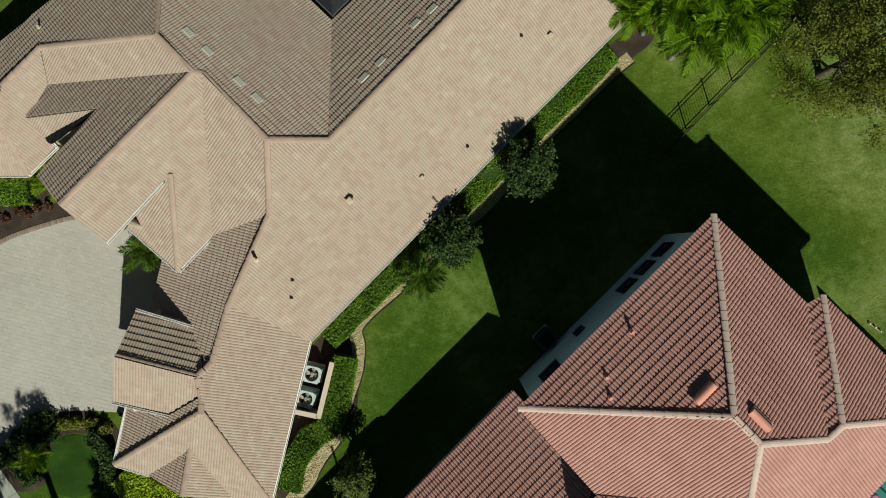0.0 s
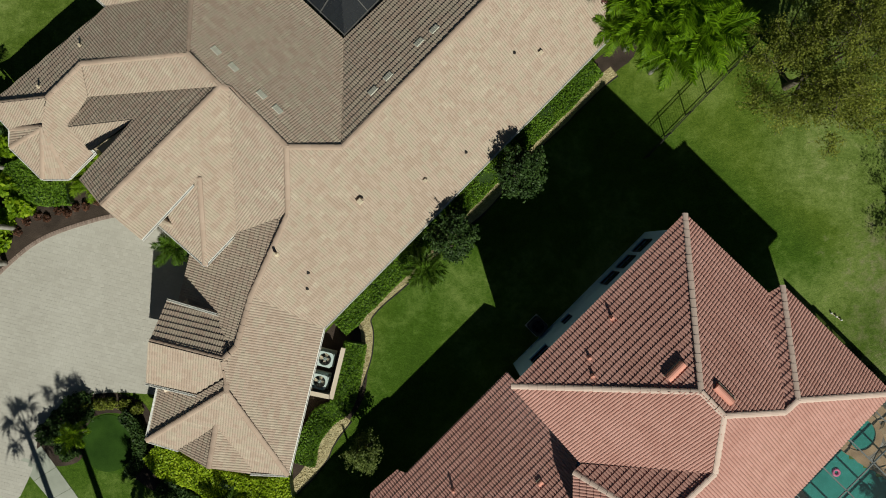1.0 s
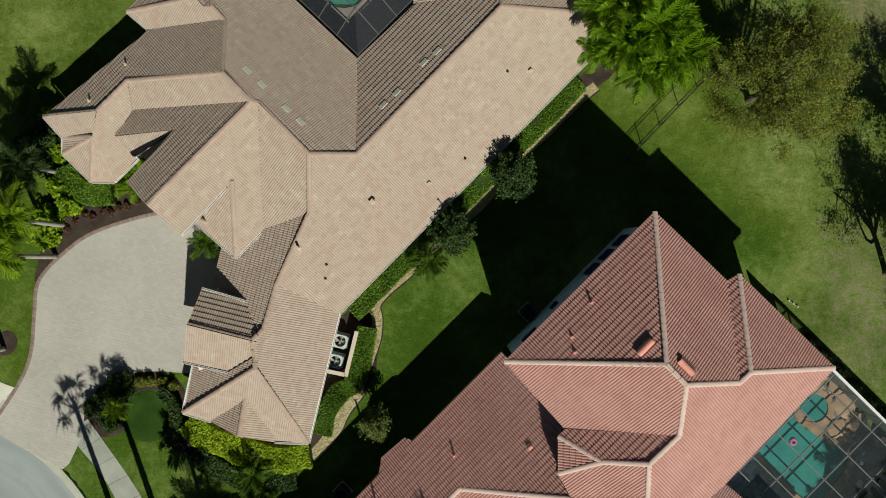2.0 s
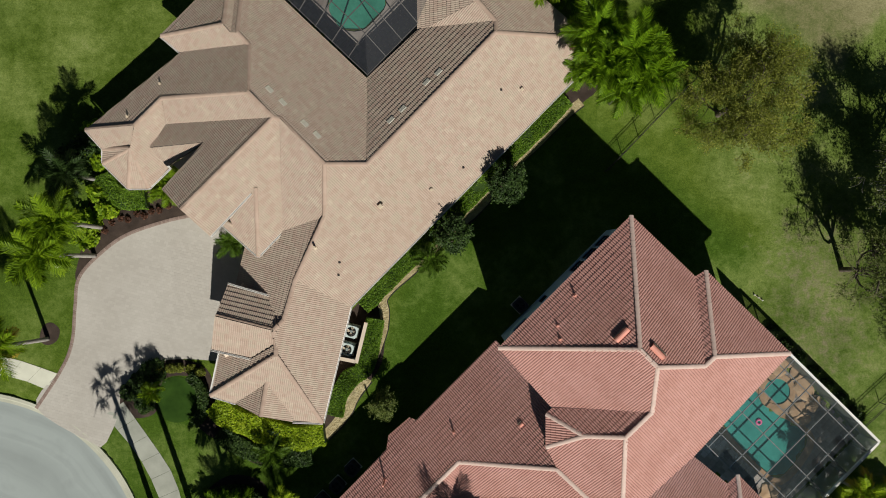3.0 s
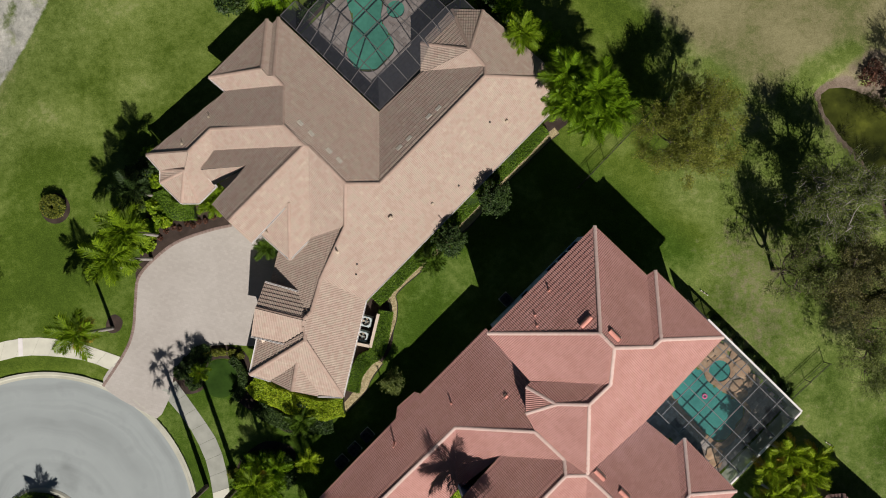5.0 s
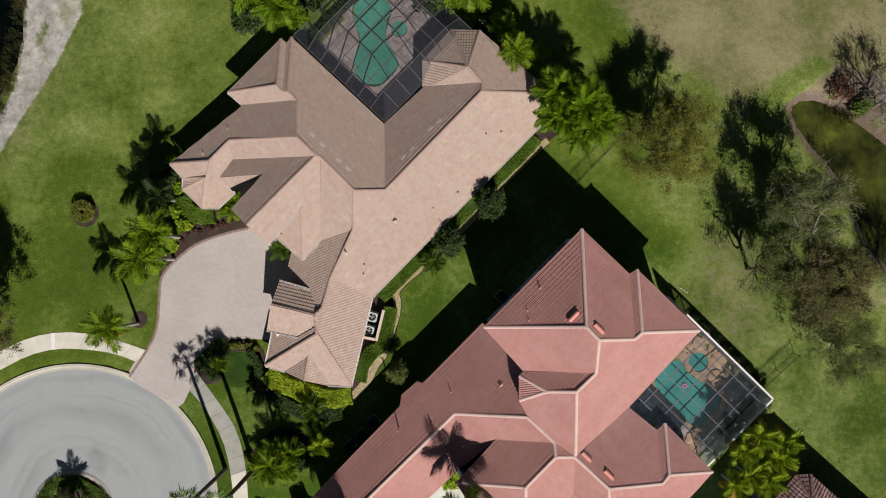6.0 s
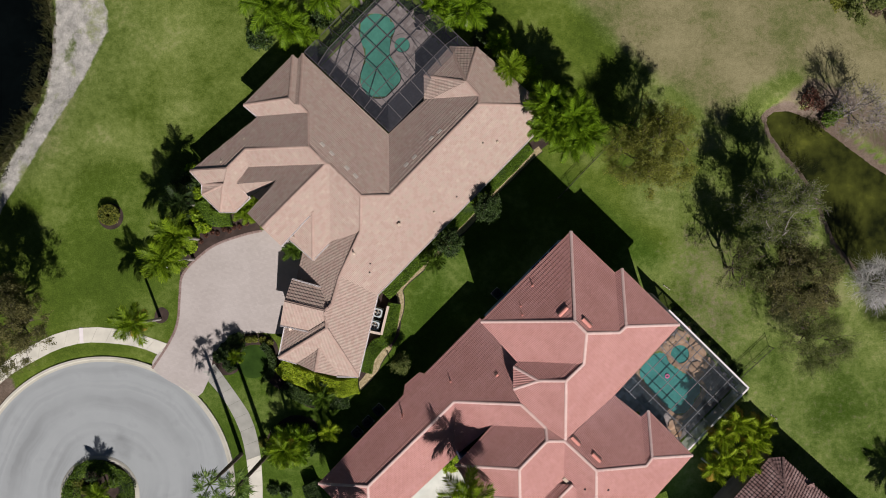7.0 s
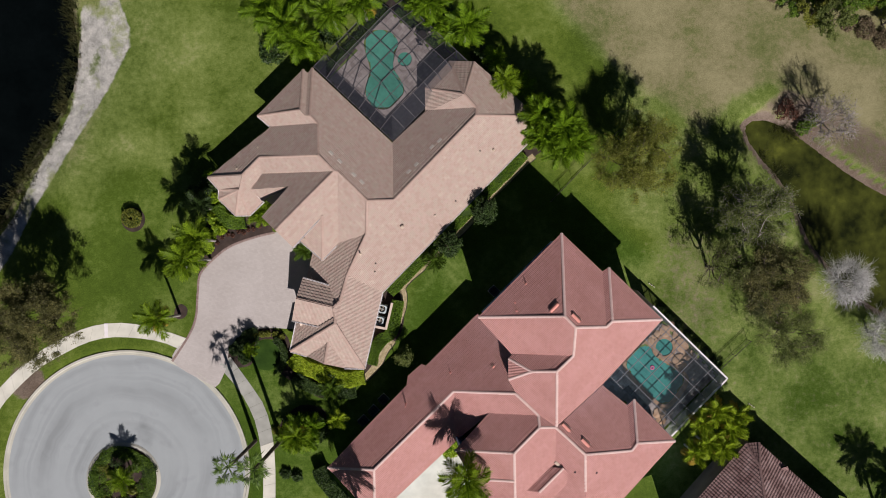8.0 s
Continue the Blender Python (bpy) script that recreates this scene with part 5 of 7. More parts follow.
def pebbles(line, width, label):
    """A strip of loose pale stones with a dark edging rail on its lawn side."""
    pts = [Vector(p) for p in smooth_line(line, False, 6)]
    verts, faces = [], []
    for a, b in zip(pts, pts[1:]):
        d = (b - a)
        o = Vector((-d.y, d.x)).normalized()
        for k in range(int(d.length * width * 190)):
            p = a.lerp(b, np.random.uniform()) + o * np.random.uniform(-0.5, 0.5) * width * np.random.uniform(0.6, 1.0)
            r = np.random.uniform(0.03, 0.065)
            n = len(verts)
            w = np.random.uniform(0, 3)
            for q in range(4):
                verts.append((p.x + r * math.cos(w + q * 1.57), p.y + r * 0.75 * math.sin(w + q * 1.57), 0.02))
            verts.append((p.x, p.y, 0.02 + r * 0.8))
            faces += [(n + q, n + (q + 1) % 4, n + 4) for q in range(4)]
    strip, sf = [], []
    for k, p in enumerate(pts):
        d = (pts[min(k + 1, len(pts) - 1)] - pts[max(k - 1, 0)]).normalized()
        o = Vector((-d.y, d.x)) * width * (0.5 + 0.12 * noise.noise(Vector((p.x, p.y, 0))))
        strip += [(p.x + o.x, p.y + o.y, 0.022), (p.x - o.x, p.y - o.y, 0.022)]
    sf = [(2 * k, 2 * k + 1, 2 * k + 3, 2 * k + 2) for k in range(len(pts) - 1)]
    verts, faces = joined([(verts, faces), (strip, sf)])
    me = mesh_of("gravel", verts, faces, GRAVEL)
    thing("gravel", label, "gravel", data=me, kind="stuff")
    left = []
    for k, p in enumerate(pts):
        d = (pts[min(k + 1, len(pts) - 1)] - pts[max(k - 1, 0)]).normalized()
        left.append((p.x + d.y * width * 0.56, p.y - d.x * width * 0.56, 0.03))
    v, f = tube(left, 0.035, 6)
    thing("edging", "dark plastic lawn edging rail", "edging", data=mesh_of("edging", v, f, BRONZE), kind="structure")


# beds round the tan-roofed house
bed(smooth_line([(-7.0, -5.0), (0.0, 2.1), (8.0, 10.2), (9.6, 11.2), (10.6, 12.0), (10.4, 10.6), (9.0, 9.4), (5.2, 5.6), (2.0, 1.7), (-0.8, -0.6), (-3.2, -2.8), (-4.4, -4.2), (-4.5, -6.2), (-4.8, -8.6), (-6.0, -10.4), (-7.4, -12.4), (-8.8, -13.2), (-8.2, -9.0)], True, 3), MULCH, "narrow mulched bed along the side wall")
bed(smooth_line([(-17.90, -1.95), (-20.5, 1.0), (-22.8, 0.2), (-24.4, -1.2), (-25.5, -2.9), (-26.4, -2.6), (-26.0, -0.6), (-25.7, 1.4), (-25.2, 3.6), (-24.2, 4.6), (-22.6, 3.9), (-21.0, 3.8), (-18.9, 3.4)], True, 4), MULCH, "mulched bed between driveway and house")
bed(smooth_line([(-21.20, -8.08), (-22.58, -9.36), (-23.40, -10.96), (-22.58, -12.33), (-21.20, -12.33), (-20.52, -11.65), (-20.20, -9.82), (-18.69, -9.46), (-17.45, -10.05), (-17.31, -11.65), (-17.91, -12.80), (-16.17, -14.17), (-13.42, -15.78), (-12.28, -15.32), (-13.42, -14.18), (-16.17, -12.11), (-16.85, -9.37), (-18.23, -8.45)], True, 4), MULCH, "dark mulched bed round the small front lawn")
bed(smooth_line([(-15.48, -16.46), (-13.20, -16.92), (-12.97, -18.29), (-14.34, -19.43), (-16.17, -20.34), (-18.00, -20.11), (-17.54, -18.05)], True, 4), MULCH, "round mulched bed in the front lawn")
pebbles([(-8.79, -13.7), (-7.93, -12.84), (-7.2, -11.88), (-6.88, -11.15), (-6.34, -10.35), (-5.79, -9.65)], 0.75, "pale gravel strip beside the hedge")
pebbles([(-5.28, -8.12), (-4.97, -7.17), (-4.65, -6.06), (-4.58, -4.94), (-4.70, -4.10), (-4.0, -3.2), (-2.55, -1.95), (-1.2, -0.6), (0.2, 0.7), (1.9, 2.2), (3.4, 3.9), (4.8, 5.6), (6.4, 7.1), (8.2, 8.9), (9.3, 9.8)], 0.62, "pale gravel strip along the hedge")
hedge("clipped dark green hedge along the side wall", [(-6.1, -4.55), (-3.0, -1.45), (0.5, 2.1), (4.0, 5.7), (8.2, 9.9)], 1.15, 0.75, LEAF_HEDGE, 560, 0.065)
hedge("dense green hedge screening the air conditioners", [(-5.16, -5.4), (-5.5, -7.4), (-6.0, -8.9), (-7.0, -9.6), (-7.7, -10.74), (-8.1, -12.1)], 1.15, 1.0, LEAF_HEDGE, 560, 0.065)
tree("tree", "small dense dark green tree beside the eave", (3.91, 3.90), 4.2, 1.45, LEAF_DARK, BARK, 7500, 0.09, 60, 0.26, 0.75)
tree("tree", "small dense dark green tree beside the eave", (0.26, 0.43), 3.8, 1.25, LEAF_DARK, BARK, 6500, 0.09, 55, 0.26, 0.75)
palm("low green feather palm beside the hedge", (-1.24, -1.29), 1.7, 1.5, LEAF_MID, 15)
tree("tree", "small pale green sapling in the shaded gap", (-4.42, -11.1), 3.7, 0.82, LEAF_GREY, BARK, 3600, 0.075, 34, 0.3, 0.8)
palm("young yellow-green palm in the shaded gap", (-11.4, -17.6), 2.2, 1.25, LEAF_LIME, 13)
palm("small green palm in the entrance nook", (-14.92, -0.09), 1.6, 1.35, LEAF_MID, 14)
hedge("bright lime-green hedge under the eave", [(-16.35, -11.24), (-14.94, -12.43), (-12.87, -13.10), (-10.80, -13.64), (-8.73, -13.42)], 1.5, 1.0, LEAF_LIME, 480, 0.085)
hedge("low dark green hedge in the bed's shade", [(-16.10, -13.28), (-14.44, -14.48), (-12.06, -15.21), (-9.68, -14.93)], 1.2, 0.5, LEAF_DARK)
bush("dark green shrub at the hedge's edge", (-12.09, -13.20), 0.8, 1.5, LEAF_DARK, 900)
palm("small green palm by the front hedge", (-12.20, -14.59), 1.2, 1.5, LEAF_MID, 12)
# west side of the tan-roofed house
hedge("clipped curved green hedge round the bay", [(-24.15, 4.7), (-23.6, 3.55), (-22.45, 2.85), (-21.2, 3.0)], 1.35, 0.8, LEAF_HEDGE, 420, 0.07)
palm("tall feather palm among shrubs", (-25.0, 1.2), 5.8, 2.4, LEAF_PALM, 17, lean=(-0.5, 0.2))
palm("tall feather palm beside the driveway", (-25.9, -0.9), 5.8, 2.5, LEAF_PALM, 17, lean=(-0.9, 0.1))
palm("leaning feather palm over the footpath", (-28.8, -6.75), 5.6, 2.2, LEAF_PALM, 16, lean=(-0.5, 0.1), old=4)
for spot, r in (((-24.57, 3.41), 1.0), ((-23.94, 2.28), 0.9), ((-25.29, 1.38), 1.1), ((-25.60, 0.25), 1.0)):
    bush("lush yellow-green shrub in the driveway bed", spot, r, 1.5, LEAF_PALM, 800, 0.17)
for spot in ((-20.19, 3.76), (-19.43, 3.31), (-18.97, 4.08)):
    palm("small spreading palm under the eave", spot, 0.9, 1.3, LEAF_PALM, 11)
for spot, r in (((-26.08, 5.57), 1.7), ((-25.20, 6.45), 1.3)):
    bush("large dark green shrub by the west corner", spot, r, 2.8, LEAF_DARK, 1900, 0.13)
for spot in ((-24.82, 7.77), (-25.09, 6.06), (-24.37, 5.62)):
    bush("bright green shrub by the west corner", spot, 0.9, 1.8, LEAF_PALM, 900, 0.14)
palm("tall feather palm by the west corner", (-24.75, 4.33), 5.0, 1.9, LEAF_DARK, 13)
for spot in ((-24.9, 0.35), (-24.3, 0.75), (-23.8, 1.35), (-23.16, 1.64), (-22.65, 1.55), (-22.0, 1.95), (-21.5, 1.81), (-21.0, 2.13), (-20.46, 2.2), (-19.8, 2.5)):
    bush("small rust-brown bedding plant in mulch", spot, 0.27, 0.4, LEAF_RUST, 140, 0.09)
hedge("low ring of olive shrubs round a bare centre", [(-33.17 + 0.62 * math.cos(w), 3.40 + 0.62 * math.sin(w)) for w in np.linspace(0, 2 * math.pi, 10, endpoint=False)], 0.75, 0.8, LEAF_OLIVE, 260, 0.09, closed=True)
bed([(-33.17 + 1.25 * math.cos(w), 3.28 + 1.3 * math.sin(w)) for w in np.linspace(0, 2 * math.pi, 24, endpoint=False)], MULCH, "round mulched bed in the lawn")
bed(smooth_line([(-27.5, -6.2), (-28.1, -5.7), (-28.7, -6.0), (-28.9, -6.9), (-28.4, -7.3), (-27.7, -7.0)], True, 4), MULCH, "small mulched ring round the palm's foot")
# front beds
for spot in ((-19.60, -8.92), (-19.01, -8.87), (-18.19, -8.96), (-17.56, -9.19), (-20.37, -9.00)):
    bush("round clipped yellow-green shrub in mulch", spot, 0.42, 0.8, LEAF_OLIVE, 520, 0.07)
for spot, r in (((-20.80, -9.19), 1.4), ((-21.70, -10.09), 1.3), ((-21.32, -11.24), 1.1), ((-22.45, -10.57), 0.9)):
    bush("dark green shrub in the front bed", spot, r * 0.85, 1.1, LEAF_DARK, 1500, 0.1)
# turf colour with the fan palm's shade mixed in
SHADED_TURF = material("fine_turf_with_palm_shade", [(0.016, 0.042, 0.006), (0.03, 0.07, 0.010), (0.052, 0.10, 0.017)], 0.95, 0.9, 30, 0.8, 0.03, spec=0.1)
bed([(-19.2 + 1.5 * math.cos(w), -11.15 + 1.62 * math.sin(w)) for w in np.linspace(0, 2 * math.pi, 36, endpoint=False)], SHADED_TURF, "round patch of fine turf, coloured dark for palm shade", 0.02, "turf_patch")
hedge("low dark hedge curving round the turf patch", [(-19.2 + 2.05 * math.cos(radians(w)), -11.2 + 2.05 * math.sin(radians(w))) for w in (62, 40, 18, -4, -26, -48)], 0.6, 0.75, LEAF_DARK, 420, 0.08)
palm("dark green palm in the front bed", (-20.45, -10.38), 1.4, 1.1, LEAF_PALM, 11, old=1)
palm("tall fan palm beside the footpath", (-20.77, -20.42), 9.1, 1.95, LEAF_FAN, 14, BARK, "fan", (-0.4, -0.2))
palm("tall fan palm beside the footpath", (-18.08, -20.35), 10.3, 2.0, LEAF_FAN, 14, BARK, "fan", (-0.4, -0.2))
for spot, r in (((-15.57, -18.31), 1.3), ((-14.23, -18.53), 1.2), ((-16.24, -19.42), 1.3), ((-14.68, -19.87), 1.2)):
    palm("low spreading bright green palm in the round bed", spot, 1.3, r * 1.35, LEAF_LUSH, 16, name="palm_clump")
palm("feather palm rising from the round front bed", (-15.08, -18.6), 5.4, 2.0, LEAF_PALM, 18, old=1)
hedge("dark green hedge curving round the bed", [(-17.12, -18.19), (-15.63, -17.61), (-13.85, -17.86), (-13.14, -19.05), (-13.86, -20.00)], 1.1, 0.9, LEAF_DARK)
bush("bright green leafy shrub in the round bed", (-15.5, -19.3), 1.5, 1.9, LEAF_LUSH, 3000, 0.15)
bush("bright green leafy shrub in the round bed", (-16.6, -18.7), 1.0, 1.5, LEAF_LIME, 1600, 0.14)
bush("small grey-green shrub at the bed's tip", (-18.13, -19.09), 0.55, 0.8, LEAF_OLIVE, 420)
for spot in ((-17.15, -23.67), (-15.97, -23.97)):
    bush("low dark shrub in mulch", spot, 0.7, 0.8, LEAF_DARK, 600)
# the island in the road
for k, w in enumerate(np.linspace(0, 2 * math.pi, 17, endpoint=False)):
    if k in (3, 9, 14):
        continue
    far, size = 2.6 + 0.45 * math.sin(k * 2.3), 0.75 + 0.35 * math.sin(k * 1.7) ** 2
    bush("low green groundcover shrub on the island", (ISLAND.x + far * math.cos(w), ISLAND.y + far * math.sin(w)), size, 0.35 + 0.25 * (k % 3), (LEAF_MID, LEAF_DARK, LEAF_MID, LEAF_OLIVE)[k % 4], 1000, 0.07)
hedge("low ragged groundcover along the island kerb", [(ISLAND.x + (3.0 + 0.15 * math.sin(k * 2.1)) * math.cos(k * 0.483), ISLAND.y + (3.0 + 0.15 * math.sin(k * 2.1)) * math.sin(k * 0.483)) for k in range(13)], 0.95, 0.35, LEAF_MID, 260, 0.08, closed=True)
for spot, r in (((-34.9, -24.9), 0.7), ((-33.3, -25.3), 0.6), ((-35.6, -23.6), 0.55)):
    bush("yellowish broad-leaved shrub on the island", (spot[0], spot[1]), r, 0.9, LEAF_OLIVE, 500, 0.12)
palm("short palm with broad leaves on the island", (-33.50, -23.51), 2.4, 1.7, LEAF_PALM, 15, BARK)
bush("green shrub under the island palm", (-34.76, -23.69), 0.9, 1.2, LEAF_MID, 700)
# behind the tan-roofed house
for spot, h, r in (((-16.06, 22.03), 6.0, 3.0), ((-14.50, 20.49), 5.4, 2.6), ((-17.71, 23.70), 6.0, 2.8), ((-11.34, 23.12), 6.0, 2.6), ((-8.29, 24.21), 6.2, 2.6), ((1.96, 21.95), 6.0, 2.8), ((-1.63, 24.18), 6.0, 2.6), ((-13.83, 25.34), 6.0, 2.6)):
    palm("feather palm beside the pool enclosure", spot, h, r * 0.95, LEAF_LUSH, 16, old=2 if spot[0] > -10 and spot[0] < -6 else 0)
for spot in ((8.9, 11.5), (9.6, 12.4), (10.5, 12.6), (-13.68, 20.44), (-1.10, 23.42), (0.35, 22.24), (-3.14, 24.89), (5.01, 19.59), (6.66, 17.32), (7.81, 16.73)):
    palm("bright green clumping palm by the house", spot, 2.2, 1.7, LEAF_LUSH, 13)
for spot, r, h in (((-18.27, 20.83), 1.6, 2.2), ((-12.35, 22.88), 1.5, 2.0), ((4.79, 18.95), 1.4, 2.0), ((3.61, 20.44), 1.3, 1.8), ((0.67, 24.30), 1.5, 2.0)):
    bush("dark green shrub under the palms", spot, r, h, LEAF_DARK, 1300, 0.14)
palm("bright feather palm leaning over the roof corner", (5.85, 16.6), 5.0, 1.9, LEAF_PALM, 15)
for spot, h, r in (((9.9, 11.0), 5.4, 2.4), ((11.5, 11.8), 6.2, 2.7), ((12.6, 10.4), 5.6, 2.5), ((9.3, 13.1), 5.6, 2.6), ((11.3, 9.7), 4.6, 2.2)):
    palm("large feather palm with long bright green fronds", spot, h, r, LEAF_LUSH, 20, old=1, spread=0.32)
tree("tree", "maroon-leaved small tree overhanging the eave", (8.49, 13.39), 3.6, 1.3, LEAF_RED, BARK, 2200, 0.12, 26, 0.25, 0.8)
# big trees on the open grass
tree("tree", "olive-brown open-crowned tree on dry grass", (18.90, 8.90), 8.2, 5.1, LEAF_OLIVE, BARK, 66000, 0.062, 420, 0.40, 0.62, 800, gaps=0.15, hollow=0.12)
tree("tree", "broad grey-green open-crowned tree by the pond", (30.22, 3.72), 8.6, 4.5, LEAF_GREY, BARK_PALE, 32000, 0.068, 420, 0.40, 0.6, 1300, stout=1.15, gaps=0.15, hollow=0.12)
tree("tree", "broad olive-green tree by the pond", (32.23, -3.08), 8.4, 4.6, LEAF_OAK, BARK, 44000, 0.070, 420, 0.40, 0.6, 900, gaps=0.18, hollow=0.12)
tree("tree", "dark green open-crowned tree by the pond", (27.55, -2.03), 7.6, 3.0, LEAF_GREY, BARK, 13000, 0.066, 220, 0.40, 0.62, 500, gaps=0.2, hollow=0.12)
tree("tree", "sparse grey-green tree by the pond", (34.64, -8.65), 6.0, 3.8, LEAF_GREY, BARK, 26000, 0.060, 260, 0.40, 0.6, 700, gaps=0.25, hollow=0.15)
tree("tree", "broad dark olive tree beside the cul-de-sac", (-41.12, -6.77), 8.8, 5.3, LEAF_OAK, BARK, 105000, 0.066, 380, 0.42, 0.62, 400, gaps=0.12, hollow=0.15)
tree("tree", "bare pale grey twiggy tree by the pond", (40.8, -3.5), 5.0, 2.8, LEAF_OLIVE, BARK_WHITE, 0, 0.1, 340, 0.42, 0.7, 2040, stout=1.35)
tree("tree", "bare pale grey twiggy tree by the pond", (44.6, -9.1), 5.0, 2.8, LEAF_OLIVE, BARK_WHITE, 0, 0.1, 340, 0.42, 0.7, 2040, stout=1.35)
tree("tree", "bare grey twiggy tree above the pond bank", (39.2, 12.9), 5.4, 3.1, LEAF_OLIVE, BARK_PALE, 300, 0.1, 200, 0.36, 0.7, 1100, stout=1.5)
for spot in ((36.10, 15.03), (36.69, 14.13), (35.59, 14.17)):
    bush("rust-brown shrub on the pond bank", spot, 0.85, 1.1, LEAF_RUST, 240, 0.12)
for spot in ((37.88, 12.63), (38.78, 13.40)):
    bush("green shrub on the pond bank", spot, 0.9, 1.0, LEAF_MID, 600, 0.13)
for k, spot in enumerate(((35.66, 25.94), (37.71, 24.94), (40.05, 23.93), (39.48, 26.10), (42.11, 25.21), (43.88, 26.67), (45.35, 25.49), (46.39, 23.55), (47.81, 24.60), (37.72, 27.28), (47.12, 26.65))):
    tree("thicket", "dense wild green thicket shrub", spot, 3.4 + 0.6 * (k % 3), 1.7 + 0.35 * (k % 3), (LEAF_MID, LEAF_HEDGE, LEAF_GREY, LEAF_OLIVE)[(k * 3 + k // 4) % 4], BARK, 10000, 0.10, 34, 0.34, 0.85, 60, group="thicket", gaps=0.3)
for spot, r in (((44.6, 23.0), 1.4), ((46.4, 22.0), 1.3), ((42.6, 23.6), 1.0), ((34.6, 26.8), 1.0)):
    bush("dry straw-coloured scrub at the thicket's edge", spot, r, 1.0, LEAF_STRAW, 1500, 0.09, group="thicket")
# round the red-roofed house
for spot in ((25.83, -18.04), (27.35, -16.78), (28.84, -18.52), (26.40, -20.07), (28.02, -20.48), (25.12, -20.93), (29.43, -17.20)):
    palm("clumping yellow-green palm by the pool enclosure", spot, 3.4, 1.8, LEAF_LIME, 14, old=5, name="palm_clump")
bush("pale green shrub by the pool enclosure", (30.13, -22.43), 0.7, 1.0, LEAF_MID, 500)
palm("tall feather palm before the red-roofed house", (1.64, -22.25), 7.8, 3.1, LEAF_PALM, 19)
bush("lime-green shrub by the garage corner", (0.15, -21.0), 1.25, 2.2, LEAF_LIME, 1900, 0.13)
palm("tall feather palm behind the brown-roofed house", (46.42, -31.14), 8.0, 2.8, LEAF_PALM, 17)
palm("tall feather palm behind the brown-roofed house", (49.63, -33.28), 7.6, 3.0, LEAF_PALM, 17)
hedge("dark green hedge under the red-roofed house's eave", [(-13.6, -22.9), (-12.8, -24.4), (-11.3, -26.0), (-9.9, -27.4)], 1.3, 1.2, LEAF_DARK, 300, 0.1)
palm("tall feather palm before the red-roofed house", (-8.82, -27.19), 7.8, 2.8, LEAF_PALM, 17)
for k in range(7):
    bush("dark green shrub under the shaded wall", (22.6 + k * 0.95, -6.3 - k * 0.95), 0.55, 0.8, LEAF_DARK, 420)


def reeds(outline, count, label):
    """Upright grassy blades in tufts over a plan outline."""
    pts = np.array(outline)
    lo, hi = pts.min(0), pts.max(0)
    spots = np.random.uniform(lo, hi, (count * 3, 2))
    spots = spots[depth_in(spots, outline) > np.random.uniform(-0.5, 0.7, len(spots))][: count]
    worth = np.array([noise.noise(Vector((a * 0.6, b * 0.6, 2.0))) for a, b in spots])
    spots = spots[worth > -0.25]
    z = ground_levels(spots)
    verts, faces = [], []
    for (a, b), h in zip(spots, z):
        for k in range(5):
            w, t = np.random.uniform(0, 6.28), np.random.uniform(0.35, 0.95)
            c, s = math.cos(w) * 0.035, math.sin(w) * 0.035
            a2, b2 = a + np.random.normal() * 0.1, b + np.random.normal() * 0.1
            n = len(verts)
            verts += [(a2 - c, b2 - s, h - 0.05), (a2 + c, b2 + s, h - 0.05), (a2 + np.random.normal() * 0.3, b2 + np.random.normal() * 0.3, h + t)]
            faces.append((n, n + 1, n + 2))
    thing("reeds", label, "reeds", data=mesh_of("reeds", verts, faces, LEAF_REED), kind="stuff")


reeds(FRINGE, 3600, "olive-brown reeds along the lake's edge")
for spot, r in (((35.18, 10.59), 1.0), ((36.56, 8.28), 0.8), ((36.28, 11.91), 0.9)):
    ring_of = [(spot[0] + 1.9 * r * math.cos(w), spot[1] + 1.4 * r * math.sin(w)) for w in np.linspace(0, 6.28, 12, endpoint=False)]
    reeds(ring_of, 130, "brown dead reeds at the pond's edge")

# ---- pool enclosures ----
def screen_material(name, dark, open_part, lets_through=0.0):
    m = bpy.data.materials.new(name)
    m.use_nodes = True
    n, link = m.node_tree.nodes, m.node_tree.links.new
    b = n["Principled BSDF"]
    b.inputs["Base Color"].default_value, b.inputs["Roughness"].default_value = (*dark, 1), 0.6
    clear, mixed = n.new("ShaderNodeBsdfTransparent"), n.new("ShaderNodeMixShader")
    mixed.inputs[0].default_value = open_part
    thin, cloth = n.new("ShaderNodeBsdfTranslucent"), n.new("ShaderNodeMixShader")
    thin.inputs[0].default_value, cloth.inputs[0].default_value = (*dark, 1), lets_through
    link(b.outputs[0], cloth.inputs[1])
    link(thin.outputs[0], cloth.inputs[2])
    link(cloth.outputs[0], mixed.inputs[1])
    link(clear.outputs[0], mixed.inputs[2])
    link(mixed.outputs[0], n["Material Output"].inputs[0])
    return m


SCREEN = screen_material("dark_insect_screen", (0.055, 0.064, 0.08), 0.74)
DECKING = material("brown_grey_pool_paver", [(0.21, 0.185, 0.165), (0.31, 0.285, 0.26), (0.40, 0.375, 0.345)], 0.9, 0.8, 40, 0.4, island=0.7)
DECKING_ONE = material("brown_grey_pool_paver_piece", [(0.21, 0.185, 0.165), (0.31, 0.285, 0.26), (0.40, 0.375, 0.345)], 0.9, 0.8, 40, 0.4, per_object=0.7)
ROCK = material("tan_stone_coping", [(0.26, 0.17, 0.10), (0.42, 0.29, 0.18), (0.52, 0.39, 0.26)], 0.85, 1.5, 30, 0.6, island=0.6)
POOL_WATER = water_material("green_pool_water", [(0.03, 0.19, 0.13), (0.07, 0.35, 0.25), (0.13, 0.47, 0.36)], 0.05, 3.0)
